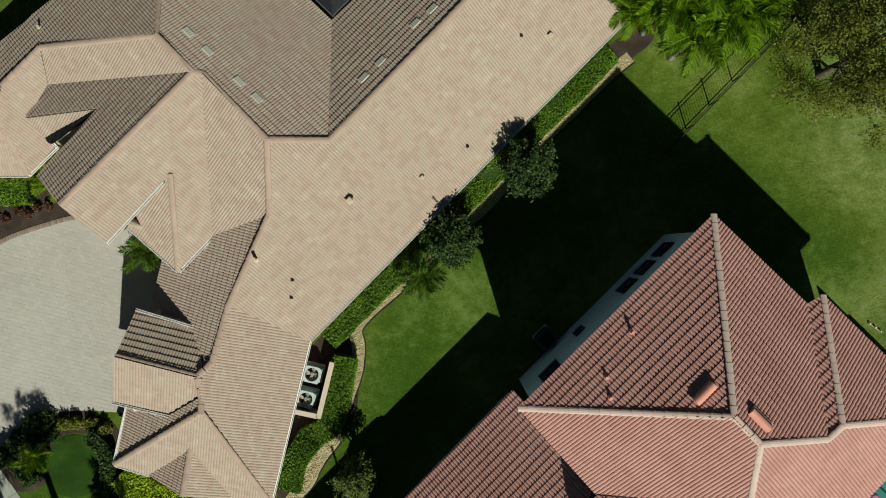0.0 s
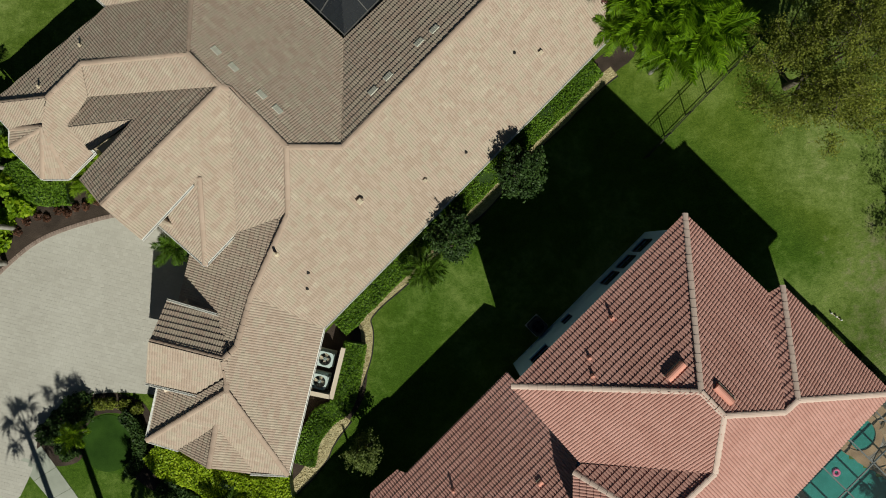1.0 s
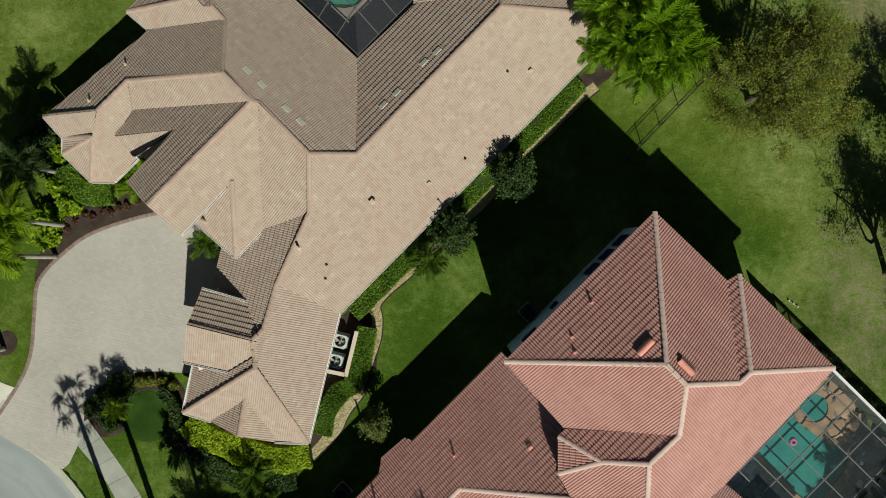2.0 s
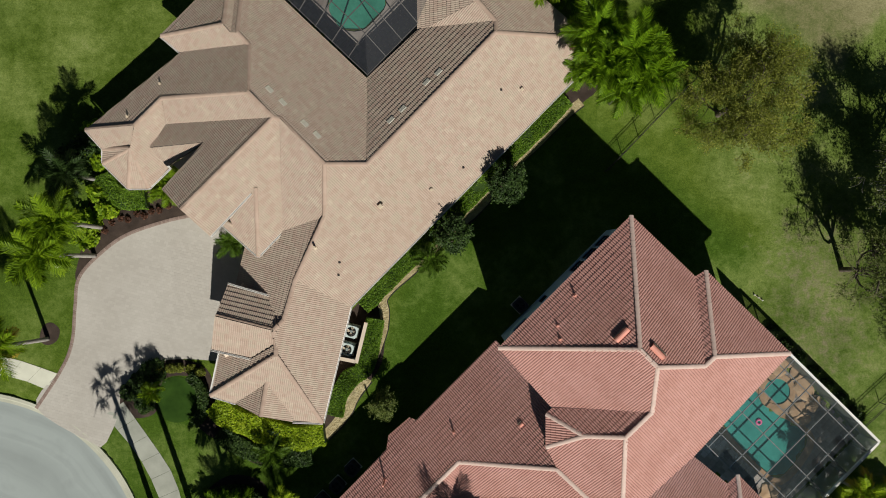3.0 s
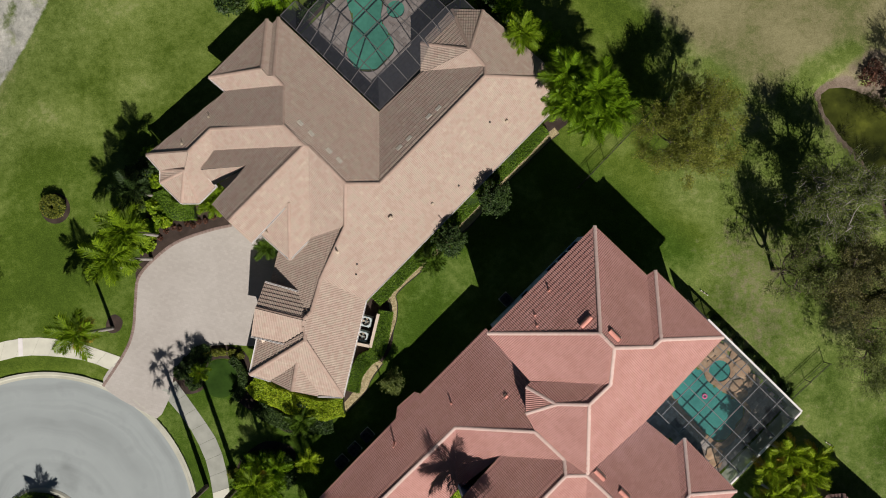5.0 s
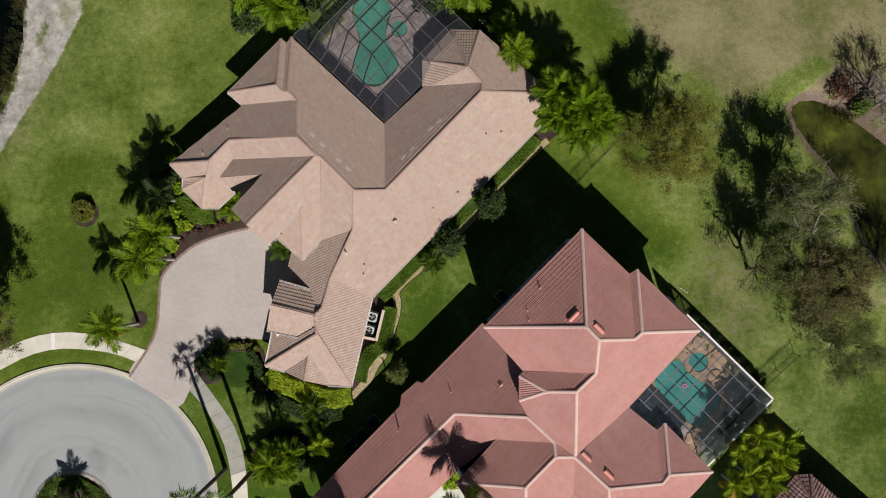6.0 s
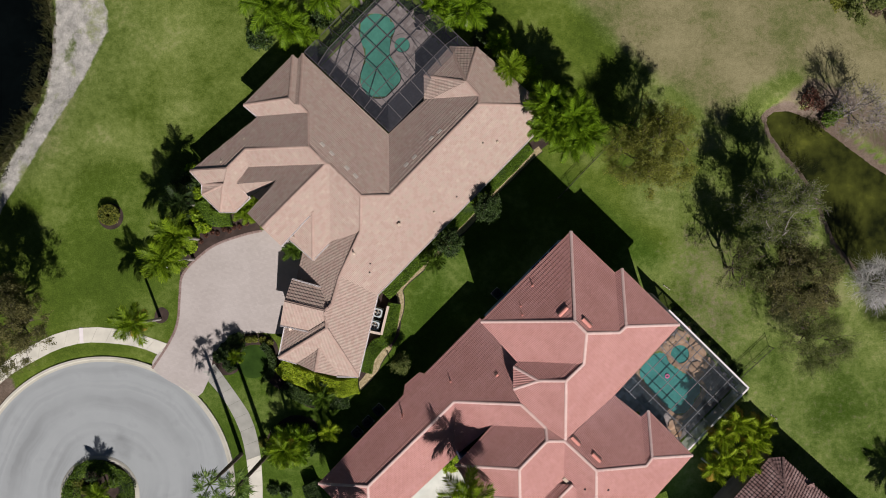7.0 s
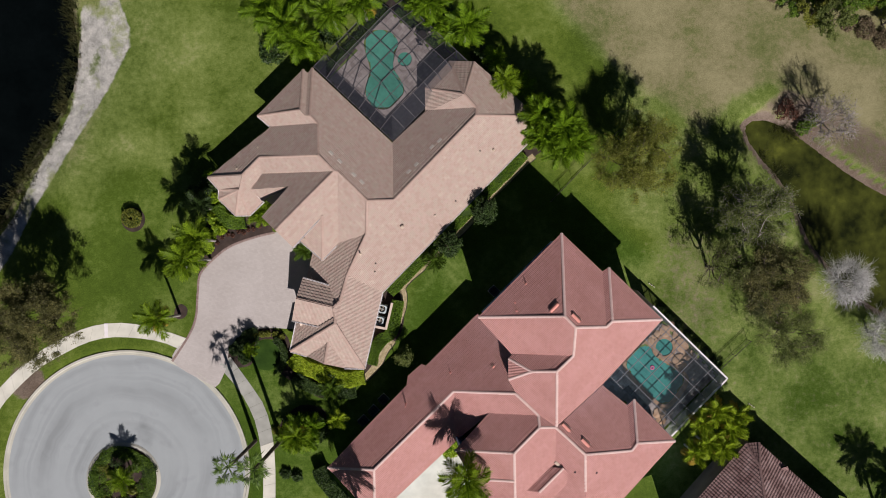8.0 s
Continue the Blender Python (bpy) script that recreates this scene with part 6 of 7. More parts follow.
POOL_WATER_TEAL = water_material("teal_pool_water", [(0.035, 0.22, 0.19), (0.06, 0.33, 0.285), (0.09, 0.40, 0.35)], 0.05, 3.0)


def bar(a, b, wide, tall):
    """A square beam between two points."""
    a, b = Vector(a), Vector(b)
    d = (b - a).normalized()
    s = d.cross(Vector((0, 0, 1)))
    s = (s.normalized() if s.length > 1e-4 else Vector((1, 0, 0))) * wide / 2
    u = s.cross(d).normalized() * tall / 2
    v = [p + i * s + j * u for p in (a, b) for i, j in ((-1, -1), (1, -1), (1, 1), (-1, 1))]
    return v, [(0, 1, 5, 4), (1, 2, 6, 5), (2, 3, 7, 6), (3, 0, 4, 7), (3, 2, 1, 0), (4, 5, 6, 7)]


def beam(parent, a, b, mat, wide=0.05, tall=0.10, name="beam"):
    v, f = bar(a, b, wide, tall)
    part(name, mesh_of(name, v, f, mat), parent)


def panel(parent, corners, mat=None):
    part("screen_panel", mesh_of("screen_panel", corners, [tuple(range(len(corners)))], mat or SCREEN), parent)


def pool(label, outline, mat, level=-0.06, stone=None, lip=0.062, broad=0.46):
    """A sunk basin with a stone rim and water."""
    top = thing("swimming_pool", label, "swimming pool", group="swimming pools")
    n = len(outline)
    mid = Vector((sum(p[0] for p in outline) / n, sum(p[1] for p in outline) / n))
    verts = [(x, y, 0.0) for x, y in outline] + [(x, y, -1.6) for x, y in outline]
    faces = [(k, n + k, n + (k + 1) % n, (k + 1) % n) for k in range(n)] + [tuple(i + n for i in t) for t in triangles_index(outline)]
    part("basin", mesh_of("basin", verts, faces, CONCRETE), top, "pale plaster basin")
    water("water", outline, level, mat, "still green water", top)
    rim, fr = [], []
    for x, y in outline:
        d = (Vector((x, y)) - mid).normalized()
        for r, z in ((-0.04, -0.3), (-0.04, lip), (broad, lip), (broad + 0.02, -0.1)):
            rim.append((x + d.x * r, y + d.y * r, z))
    for k in range(n):
        for q in range(3):
            i, j = 4 * k + q, 4 * ((k + 1) % n) + q
            fr.append((i, j, j + 1, i + 1))
    part("coping", mesh_of("coping", rim, fr, stone or ROCK), top, "stone coping")
    return top


def deck(outline, holes, label, wide, turn, singles):
    """Pool paving cut round the basins."""
    base = thing("pool_deck", label, "pool deck", kind="structure")
    c, s = math.cos(radians(turn)), math.sin(radians(turn))
    flat = [(x * c + y * s, -x * s + y * c) for x, y in outline]
    u0, u1 = min(p[0] for p in flat), max(p[0] for p in flat)
    v0, v1 = min(p[1] for p in flat), max(p[1] for p in flat)
    bv, bf = box(0, 0, 0, wide - 0.014, wide - 0.014, 0.05, 0, 0.006)
    one = mesh_of("paver", bv, bf, DECKING_ONE)
    rest, count = [], 0
    for j in range(int((v1 - v0) / wide) + 1):
        for i in range(int((u1 - u0) / wide) + 1):
            p = (u0 + (i + 0.5 + 0.5 * (j % 2)) * wide, v0 + (j + 0.5) * wide)
            x, y = p[0] * c - p[1] * s, p[0] * s + p[1] * c
            corners = [(x, y)] + [(x + 0.7 * wide * math.cos(radians(turn + q)), y + 0.7 * wide * math.sin(radians(turn + q))) for q in (45, 135, 225, 315)]
            if not inside((x, y), outline):
                continue
            if any(inside(q, h) for h in holes for q in corners):
                # pavers at the water's edge are cut small
                for a in (-0.375, -0.125, 0.125, 0.375):
                    for b in (-0.375, -0.125, 0.125, 0.375):
                        sx, sy = x + (a * c - b * s) * wide, y + (a * s + b * c) * wide
                        if not any(inside((sx, sy), h) for h in holes):
                            rest.append(box(sx, sy, 0.0, wide / 4, wide / 4, 0.05, turn))
                continue
            if count < 300 and singles[0] < x < singles[1] and singles[2] < y < singles[3]:
                count += 1
                part("paver", one, base, at=pose(x, y, 0.0, 0, 0, turn))
            else:
                rest.append(box(x, y, random.uniform(-0.004, 0.004), wide - 0.014, wide - 0.014, 0.05, turn, 0.006))
    if rest:
        v, f = joined(rest)
        part("pavers", mesh_of("pavers", v, f, DECKING), base, kind="stuff")


def grid_cage(label, origin, u, v, eave, flat, rim, nu, nv, frame_mat, screen_mat):
    """An insect-screen cage: a flat screened top with sloping sides down to its eave beams, on posts."""
    top = thing("pool_enclosure", label, "pool enclosure", group="pool enclosures")
    o, u, v = Vector(origin), Vector(u), Vector(v)
    lu, lv = u.length, v.length
    u, v = u / lu, v / lv
    def at(a, b):
        edge = min(a, b, lu - a, lv - b)
        z = eave + (flat - eave) * min(1.0, max(0.0, edge / rim)) if rim else flat
        p = o + u * a + v * b
        return (p.x, p.y, z)
    ca = sorted({0.0, lu} | ({rim, lu - rim} if rim else set()) | {rim + (lu - 2 * rim) * k / nu for k in range(nu + 1)})
    cb = sorted({0.0, lv} | ({rim, lv - rim} if rim else set()) | {rim + (lv - 2 * rim) * k / nv for k in range(nv + 1)})
    for a in ca:
        for b0, b1 in zip(cb, cb[1:]):
            beam(top, at(a, b0), at(a, b1), frame_mat)
    for b in cb:
        for a0, a1 in zip(ca, ca[1:]):
            beam(top, at(a0, b), at(a1, b), frame_mat)
    for a0, a1 in zip(ca, ca[1:]):
        for b0, b1 in zip(cb, cb[1:]):
            panel(top, [at(a0, b0), at(a1, b0), at(a1, b1), at(a0, b1)], screen_mat)
    for a, b in [(a, b) for a in ca for b in (0.0, lv)] + [(a, b) for b in cb[1:-1] for a in (0.0, lu)]:
        x, y, z = at(a, b)
        beam(top, (x, y, 0), (x, y, z), frame_mat, 0.07, 0.07, "post")
    return top


DARK_BAR = material("sunlit_bronze_bar", [(0.075, 0.075, 0.076), (0.12, 0.12, 0.12)], 0.45, 3, 40, 0.05)
ua, va = Vector((0.702, 0.712)), Vector((-0.725, 0.689))
grid_cage("dark bronze screened pool enclosure with sloping sides", (-5.5, 11.1), ua * 11.2, va * 11.1, 2.75, 4.0, 1.75, 5, 5, DARK_BAR, SCREEN)
spa_one = smooth_line([(-4.35 + 0.8 * math.cos(w), 20.1 + 0.8 * math.sin(w)) for w in np.linspace(0, 2 * math.pi, 10, endpoint=False)], True, 3)
deck([(-5.4, 11.3), (1.5, 18.4), (-5.75, 25.1), (-12.5, 18.0)], [POOL_ONE, spa_one], "brownish grey paved pool deck under the screen", 0.42, 45, (-5.0, 1.0, 17.0, 23.0))
# dark mulch and plants added to give the shaded border inside the screen
bed([(-12.55, 18.05), (-5.75, 25.15), (-5.8, 26.6), (-13.5, 18.8)], MULCH, "dark strip added for the shaded border inside the screen")
bed([(1.55, 18.45), (-5.70, 25.15), (-5.78, 26.6), (2.3, 19.2)], MULCH, "dark strip added for the shaded border inside the screen")
hedge("low dark green plants added for the shade along the screen", [(-12.6, 18.9), (-9.2, 22.4), (-6.2, 25.5)], 0.7, 0.5, LEAF_DARK, 240, 0.09)
hedge("low dark green plants added for the shade along the screen", [(1.3, 19.3), (-2.0, 22.4), (-5.2, 25.3)], 0.6, 0.5, LEAF_DARK, 240, 0.09)
pool("kidney-shaped pool of green water in the paved court", POOL_ONE, POOL_WATER, -0.06, DECKING)
pool("round raised spa of green water beside the pool", spa_one, POOL_WATER, 0.01, DECKING, 0.11, 0.3)

SCREEN_DARK = screen_material("black_insect_screen", (0.028, 0.052, 0.058), 0.77)
SIDE_SCREEN = screen_material("dense_privacy_screen", (0.50, 0.53, 0.52), 0.45, 0.6)
GREY_BAR = material("weathered_aluminium", [(0.20, 0.20, 0.20), (0.32, 0.32, 0.32)], 0.5, 2, 30, 0.05)


def flat_cage(label, corner_n, corner_e, corner_s, high, from_ne, from_se):
    """A flat screened roof behind white edge beams, with screened outer walls and posts."""
    top = thing("pool_enclosure", label, "pool enclosure", group="pool enclosures")
    n_, e_, s_ = Vector(corner_n), Vector(corner_e), Vector(corner_s)
    u, w = (n_ - e_).normalized(), (s_ - e_).normalized()
    lu, lw = (n_ - e_).length, (s_ - e_).length
    def at(a, b, z=high):
        p = e_ + u * a + w * b
        return (p.x, p.y, z)
    ca, cb = [0.0] + [a for a in from_se if a < lu] + [lu], [0.0] + [b for b in from_ne if b < lw] + [lw]
    for a in ca[1:]:
        for b0, b1 in zip(cb, cb[1:]):
            beam(top, at(a, b0), at(a, b1), GREY_BAR, 0.055, 0.1)
    for b in cb[1:]:
        for a0, a1 in zip(ca, ca[1:]):
            beam(top, at(a0, b), at(a1, b), GREY_BAR, 0.055, 0.1)
    for a0, a1 in zip(ca, ca[1:]):
        for b0, b1 in zip(cb, cb[1:]):
            panel(top, [at(a0, b0, high + 0.06), at(a1, b0, high + 0.06), at(a1, b1, high + 0.06), at(a0, b1, high + 0.06)], SCREEN_DARK)
        panel(top, [at(a0, 0, 0.02), at(a1, 0, 0.02), at(a1, 0, high - 0.1), at(a0, 0, high - 0.1)], SIDE_SCREEN)
    for b0, b1 in zip(cb, cb[1:]):
        panel(top, [at(0, b0, 0.02), at(0, b1, 0.02), at(0, b1, high - 0.1), at(0, b0, high - 0.1)], SIDE_SCREEN)
    for p in [(a, 0.0) for a in ca] + [(0.0, b) for b in cb[1:]]:
        beam(top, at(*p, 0.0), at(*p, high - 0.1), GREY_BAR, 0.08, 0.08, "post")
    for p, q in (((-0.02, 0), (lu, 0)), ((0, 0.09), (0, lw))):
        beam(top, at(*p, high + 0.02), at(*q, high + 0.02), WHITE, 0.15, 0.18, "edge_beam")
    # an added solid panel past the north corner, there to close the cast shadow
    v, f = bar(at(lu + 0.05, 0, 1.2), at(lu + 2.3, 0, 1.2), 0.06, 2.4)
    part("shadow_panel", mesh_of("shadow_panel", v, f, BRONZE), top, "dark panel added to fill out the shadow")
    for b in cb[1:-1]:
        beam(top, at(0.1, b, high - 0.05), at(1.4, b, 1.2), GREY_BAR, 0.05, 0.05, "brace")


flat_cage("white-edged screened pool enclosure with grey roof bars", (21.21, -6.03), (28.81, -13.54), (22.99, -19.44), 2.4, (1.0, 3.03, 5.06, 7.09), (1.85, 3.87, 5.9, 7.9, 9.4))
spa_two = smooth_line([(22.99 + 0.95 * math.cos(w), -10.60 + 0.95 * math.sin(w)) for w in np.linspace(0, 2 * math.pi, 10, endpoint=False)], True, 3)
deck([(15.3, -14.2), (20.9, -6.4), (28.4, -13.5), (22.9, -19.2)], [POOL_TWO, spa_two], "shaded dark paved pool deck under the screen", 0.42, 45, (23.0, 28.0, -15.0, -9.0))
pool("freeform teal pool behind the red-roofed house", POOL_TWO, POOL_WATER_TEAL)
pool("round teal spa with tan rocks beside the pool", spa_two, POOL_WATER_TEAL, 0.03, None, 0.11, 0.35)


def torus(r0, r1, steps=20, sides=8):
    """Vertices and faces of a ring lying flat round the origin."""
    verts = [((r0 + r1 * math.cos(2 * math.pi * q / sides)) * math.cos(2 * math.pi * k / steps), (r0 + r1 * math.cos(2 * math.pi * q / sides)) * math.sin(2 * math.pi * k / steps), r1 * math.sin(2 * math.pi * q / sides)) for k in range(steps) for q in range(sides)]
    faces = [(k * sides + q, ((k + 1) % steps) * sides + q, ((k + 1) % steps) * sides + (q + 1) % sides, k * sides + (q + 1) % sides) for k in range(steps) for q in range(sides)]
    return verts, faces


PINK = material("pink_vinyl", [(0.72, 0.16, 0.34), (0.82, 0.24, 0.42)], 0.4, 3, 30, 0.02)
tv, tf = torus(0.17, 0.075)
thing("pool_float", "small pink inflatable ring floating on the pool", "pool float", pose(21.75, -12.75, -0.03), mesh_of("pool_float", tv, tf, PINK, True))


def patio_table(place, turn):
    """A round dark table on a pedestal."""
    top = thing("patio_table", "dark round metal patio table on the pool deck", "table", pose(*place, 0.05, 0, 0, turn))
    part("tabletop", mesh_of("tabletop", *tube([(0, 0, 0.70), (0, 0, 0.735), (0, 0, 0.74)], [0.55, 0.56, 0.53], 24), BRONZE), top)
    part("pedestal", mesh_of("pedestal", *tube([(0, 0, 0.02), (0, 0, 0.70)], [0.06, 0.04], 10), BRONZE), top)
    part("base", mesh_of("base", *tube([(0, 0, 0), (0, 0, 0.03)], [0.28, 0.24], 16), BRONZE), top)


def patio_chair(place, turn):
    """A dark metal armless chair: seat, backrest, four legs."""
    top = thing("patio_chair", "dark metal patio chair beside the table", "chair", pose(*place, 0.05, 0, 0, turn), group="patio chairs")
    part("seat", mesh_of("seat", *box(0, 0, 0.42, 0.46, 0.46, 0.05, 0, 0.015), DECKING), top)
    part("backrest", mesh_of("backrest", *bar((-0.23, 0.0, 0.46), (-0.30, 0.0, 0.9), 0.46, 0.04), DECKING), top)
    for a, b in ((-0.2, -0.2), (0.2, -0.2), (0.2, 0.2), (-0.2, 0.2)):
        part("leg", mesh_of("leg", *tube([(a, b, 0), (a * 0.95, b * 0.95, 0.42)], 0.018, 6), BRONZE), top)


patio_table((-2.5, 22.4), 20)
for k, w in enumerate((20, 140, 260)):
    patio_chair((-2.5 + 0.8 * math.cos(radians(w)), 22.4 + 0.8 * math.sin(radians(w))), w + 180)


def boulder(place, size, label="rounded tan boulder beside the spa"):
    bm = bmesh.new()
    bmesh.ops.create_icosphere(bm, subdivisions=2, radius=1.0)
    seed = random.uniform(0, 90)
    for q in bm.verts:
        r = 1 + 0.35 * noise.noise(q.co * 1.3 + Vector((seed, 0, 0)))
        q.co = Vector((q.co.x * r * size * 1.15, q.co.y * r * size * 0.95, q.co.z * r * size * 0.22))
    me = bpy.data.meshes.new("boulder")
    bm.to_mesh(me)
    bm.free()
    me.materials.append(ROCK)
    thing("boulder", label, "rock", pose(*place, size * 0.16, 0, 0, random.uniform(0, 180)), me, "rocks by the spa")


for place, size in (((24.38, -9.23), 0.55), ((24.86, -10.43), 0.75), ((24.49, -11.87), 0.6), ((23.06, -8.86), 0.6), ((25.51, -11.40), 0.55), ((22.10, -9.22), 0.45), ((24.96, -12.59), 0.4), ((23.79, -8.39), 0.45), ((21.61, -9.93), 0.4), ((22.41, -17.50), 0.6), ((22.65, -18.34), 0.5)):
    boulder(place, size)


# ---- fixtures on the roofs ----
def on_roof(house, x, y):
    return roof_height(house, x, y) or 3.0


TERRA = material("terracotta_painted_metal", [(0.62, 0.27, 0.21), (0.77, 0.39, 0.32)], 0.6, 2, 30, 0.1)
PALE_VENT = material("pale_grey_green_vent", [(0.46, 0.46, 0.40), (0.60, 0.60, 0.54)], 0.6, 4, 40, 0.2)
LEAD = material("pale_weathered_flashing", [(0.48, 0.41, 0.31), (0.66, 0.57, 0.44)], 0.7, 4, 40, 0.2)
HOLE = material("dark_opening", [(0.008, 0.008, 0.009), (0.015, 0.015, 0.016)], 0.8)


def pipe(house, place, tall, radius, mat, label):
    """A vent pipe with a flared flashing collar and an open top."""
    x, y = place
    z = on_roof(house, x, y)
    v, f = tube([(x, y, z - 0.1), (x, y, z + tall)], radius, 10, False)
    lip = tube([(x, y, z + tall - 0.03), (x, y, z + tall + 0.01)], radius * 1.12, 10)
    collar = tube([(x, y, z - 0.05), (x, y, z + 0.06), (x, y, z + 0.12)], [radius * 2.6, radius * 1.9, radius * 1.05], 10, False)
    v, f = joined([(v, f), lip, collar])
    part("vent_pipe", mesh_of("vent_pipe", v, f, mat), house, label)


def hood(house, place, facing, mat, wide=1.0, deep=0.42, label="terracotta metal roof vent"):
    """A half-barrel roof vent: a rolled sheet with closed ends, a pale lip and a dark mouth on its upper side."""
    x, y = place
    z = on_roof(house, x, y)
    m = Matrix.Translation((x, y, z + 0.03)) @ Matrix.Rotation(radians(facing), 4, "Z") @ Matrix.Rotation(math.atan(ROOFS[house.name]["pitch"]), 4, "Y")
    h, n, tall = wide / 2, 9, deep * 0.62
    arc = [(-deep / 2 * math.cos(math.pi * k / (n - 1)), tall * math.sin(math.pi * k / (n - 1)) ** 0.8) for k in range(n)]
    verts = [(a, side * h, b) for side in (-1, 1) for a, b in arc] + [(a, side * h, -0.08) for side in (-1, 1) for a in (-deep / 2, deep / 2)]
    faces = [(k, k + 1, n + k + 1, n + k) for k in range(n - 1)]
    faces += [tuple(range(n))[::-1] + (2 * n, 2 * n + 1), tuple(range(n, 2 * n)) + (2 * n + 3, 2 * n + 2)]
    ob = part("roof_vent", mesh_of("roof_vent", verts, faces, mat), house, label, at=m)
    lip = bar((deep * 0.54, -h - 0.02, 0.10), (deep * 0.54, h + 0.02, 0.10), 0.05, 0.04)
    part("vent_lip", mesh_of("vent_lip", lip[0], lip[1], LEAD), ob, "pale metal lip")
    mouth = bar((deep * 0.53, -h * 0.96, 0.02), (deep * 0.53, h * 0.96, 0.02), 0.03, 0.12)
    part("vent_mouth", mesh_of("vent_mouth", mouth[0], mouth[1], HOLE), ob)


def box_vent(house, place, r):
    """A small square tan vent with a chamfered lid on a short neck."""
    x, y = place
    z = on_roof(house, x, y)
    v, f = joined([box(x, y, z - 0.1, r * 1.5, r * 1.5, 0.1 + r * 2.0, 45), box(x, y, z + r * 2.0, r * 2.3, r * 2.3, r * 1.1, 45, r * 0.3)])
    part("roof_vent", mesh_of("roof_vent", v, f, LEAD), house, "small pale tan roof vent")


def louvre(house, place, facing):
    """A pale tile vent: a small plate with raised slats."""
    x, y = place
    z = on_roof(house, x, y)
    m = Matrix.Translation((x, y, z + 0.07)) @ Matrix.Rotation(radians(facing), 4, "Z") @ Matrix.Rotation(math.atan(ROOFS[house.name]["pitch"]), 4, "Y")
    pieces = [box(0, 0, -0.03, 0.30, 0.52, 0.05, 0, 0.01)] + [box(0, -0.2 + 0.1 * k, 0.02, 0.27, 0.075, 0.012, 0, 0.005) for k in range(5)]
    v, f = joined(pieces)
    part("tile_vent", mesh_of("tile_vent", v, f, PALE_VENT), house, "pale louvred tile vent", at=m)


for spot, tall, r in (((-8.73, -0.45), 0.55, 0.07), ((-21.32, 8.24), 0.22, 0.06), ((-19.16, 10.39), 0.22, 0.06)):
    pipe(house_one, spot, tall, r, LEAD, "pale vent pipe with flashing")
for spot, r in (((-4.53, 2.22), 0.13), ((-1.23, 3.37), 0.08), ((4.79, 10.00), 0.09)):
    box_vent(house_one, spot, r)
for spot in ((-7.29, -1.42), (-7.39, -2.26), (0.90, 4.91), (3.37, 9.90)):
    pipe(house_one, spot, 0.12, 0.045, HOLE, "short dark pipe stub")
for spot in ((-11.41, 9.54), (-10.56, 8.72), (-9.18, 7.38), (-8.40, 6.65)):
    louvre(house_one, spot, 45.4)
for spot in ((-3.82, 7.75), (-3.05, 8.47), (-0.73, 10.84), (-1.50, 10.20)):
    louvre(house_one, spot, 135.4)
for spot, tall in (((7.50, -3.40), 0.35), ((0.23, -12.46), 0.4), ((-4.28, -15.67), 1.5), ((6.53, -5.99), 0.2), ((6.43, -5.22), 0.2)):
    pipe(house_two, spot, tall, 0.06, TERRA, "terracotta painted vent pipe")
hood(house_two, (9.95, -5.60), 135, TERRA, 1.0, 0.38)
hood(house_two, (11.91, -6.55), 45, TERRA, 1.0, 0.38)
hood(house_two, (11.47, -17.51), 45, TERRA, 1.0, 0.38)
hood(house_two, (13.37, -19.06), 45, TERRA, 1.0, 0.38)
hood(house_two, (4.49, -11.71), 135, TERRA, 0.26, 0.26)
for spot in ((12.46, -22.08), (14.59, -22.20)):
    pipe(house_two, spot, 0.15, 0.06, HOLE, "short dark pipe stub")


fv, ff = box(10.85, -21.45, 4.95, 0.95, 0.34, 0.66, -45, 0.06)
part("flashing", mesh_of("flashing", fv, ff, LEAD), house_two, "pale metal flashing behind the dormer")


# ---- windows of the upper wall ----
def wall_window(house, a, b, low, high, panes=2):
    """A framed window proud of the wall between two plan points (outer face line), with sill and panes."""
    a, b = Vector(a), Vector(b)
    d = (b - a).normalized()
    o = Vector((d.y, -d.x))
    def slab(s0, s1, z0, z1, y0, y1):
        length = (b - a).length
        pts = [a + d * s0 * length + o * y0, a + d * s1 * length + o * y0, a + d * s1 * length + o * y1, a + d * s0 * length + o * y1]
        return prism([(p.x, p.y) for p in pts], z0, z1)
    win = new("window")
    win.parent = house
    tagged(win, "thin-framed window with dark glass")
    w = 0.03 / (b - a).length
    frame_bits = [slab(0, 1, high - 0.06, high, 0.003, 0.07), slab(0, 1, low, low + 0.06, 0.003, 0.07), slab(0, w, low + 0.06, high - 0.06, 0.003, 0.07), slab(1 - w, 1, low + 0.06, high - 0.06, 0.003, 0.07)]
    frame_bits += [slab(k / panes - w / 2, k / panes + w / 2, low + 0.06, high - 0.06, 0.003, 0.06) for k in range(1, panes)]
    v, f = joined(frame_bits)
    part("frame", mesh_of("frame", v, f, BRONZE), win)
    for k in range(panes):
        v, f = slab(k / panes + w, (k + 1) / panes - w, low + 0.06, high - 0.06, 0.006, 0.02)
        part("pane", mesh_of("pane", v, f, GLASS), win)
    v, f = slab(-w, 1 + w, low - 0.08, low, 0.003, 0.14)
    part("sill", mesh_of("sill", v, f, STUCCO_GREY), win)


GLASS = material("dark_window_glass", [(0.006, 0.008, 0.010), (0.012, 0.014, 0.016)], 0.06, 0.5, 5, 0.0, spec=0.8)
for a, b, low, high, panes in (((10.53, 0.28), (9.89, -0.36), 1.95, 3.5, 2), ((9.69, -0.57), (9.03, -1.22), 1.95, 3.5, 2), ((8.84, -1.42), (8.17, -2.08), 1.95, 3.5, 2), ((6.50, -3.74), (6.08, -4.16), 1.95, 2.85, 1), ((5.05, -5.18), (4.25, -5.98), 3.6, 5.0, 2)):
    wall_window(house_two, a, b, low, high, panes)


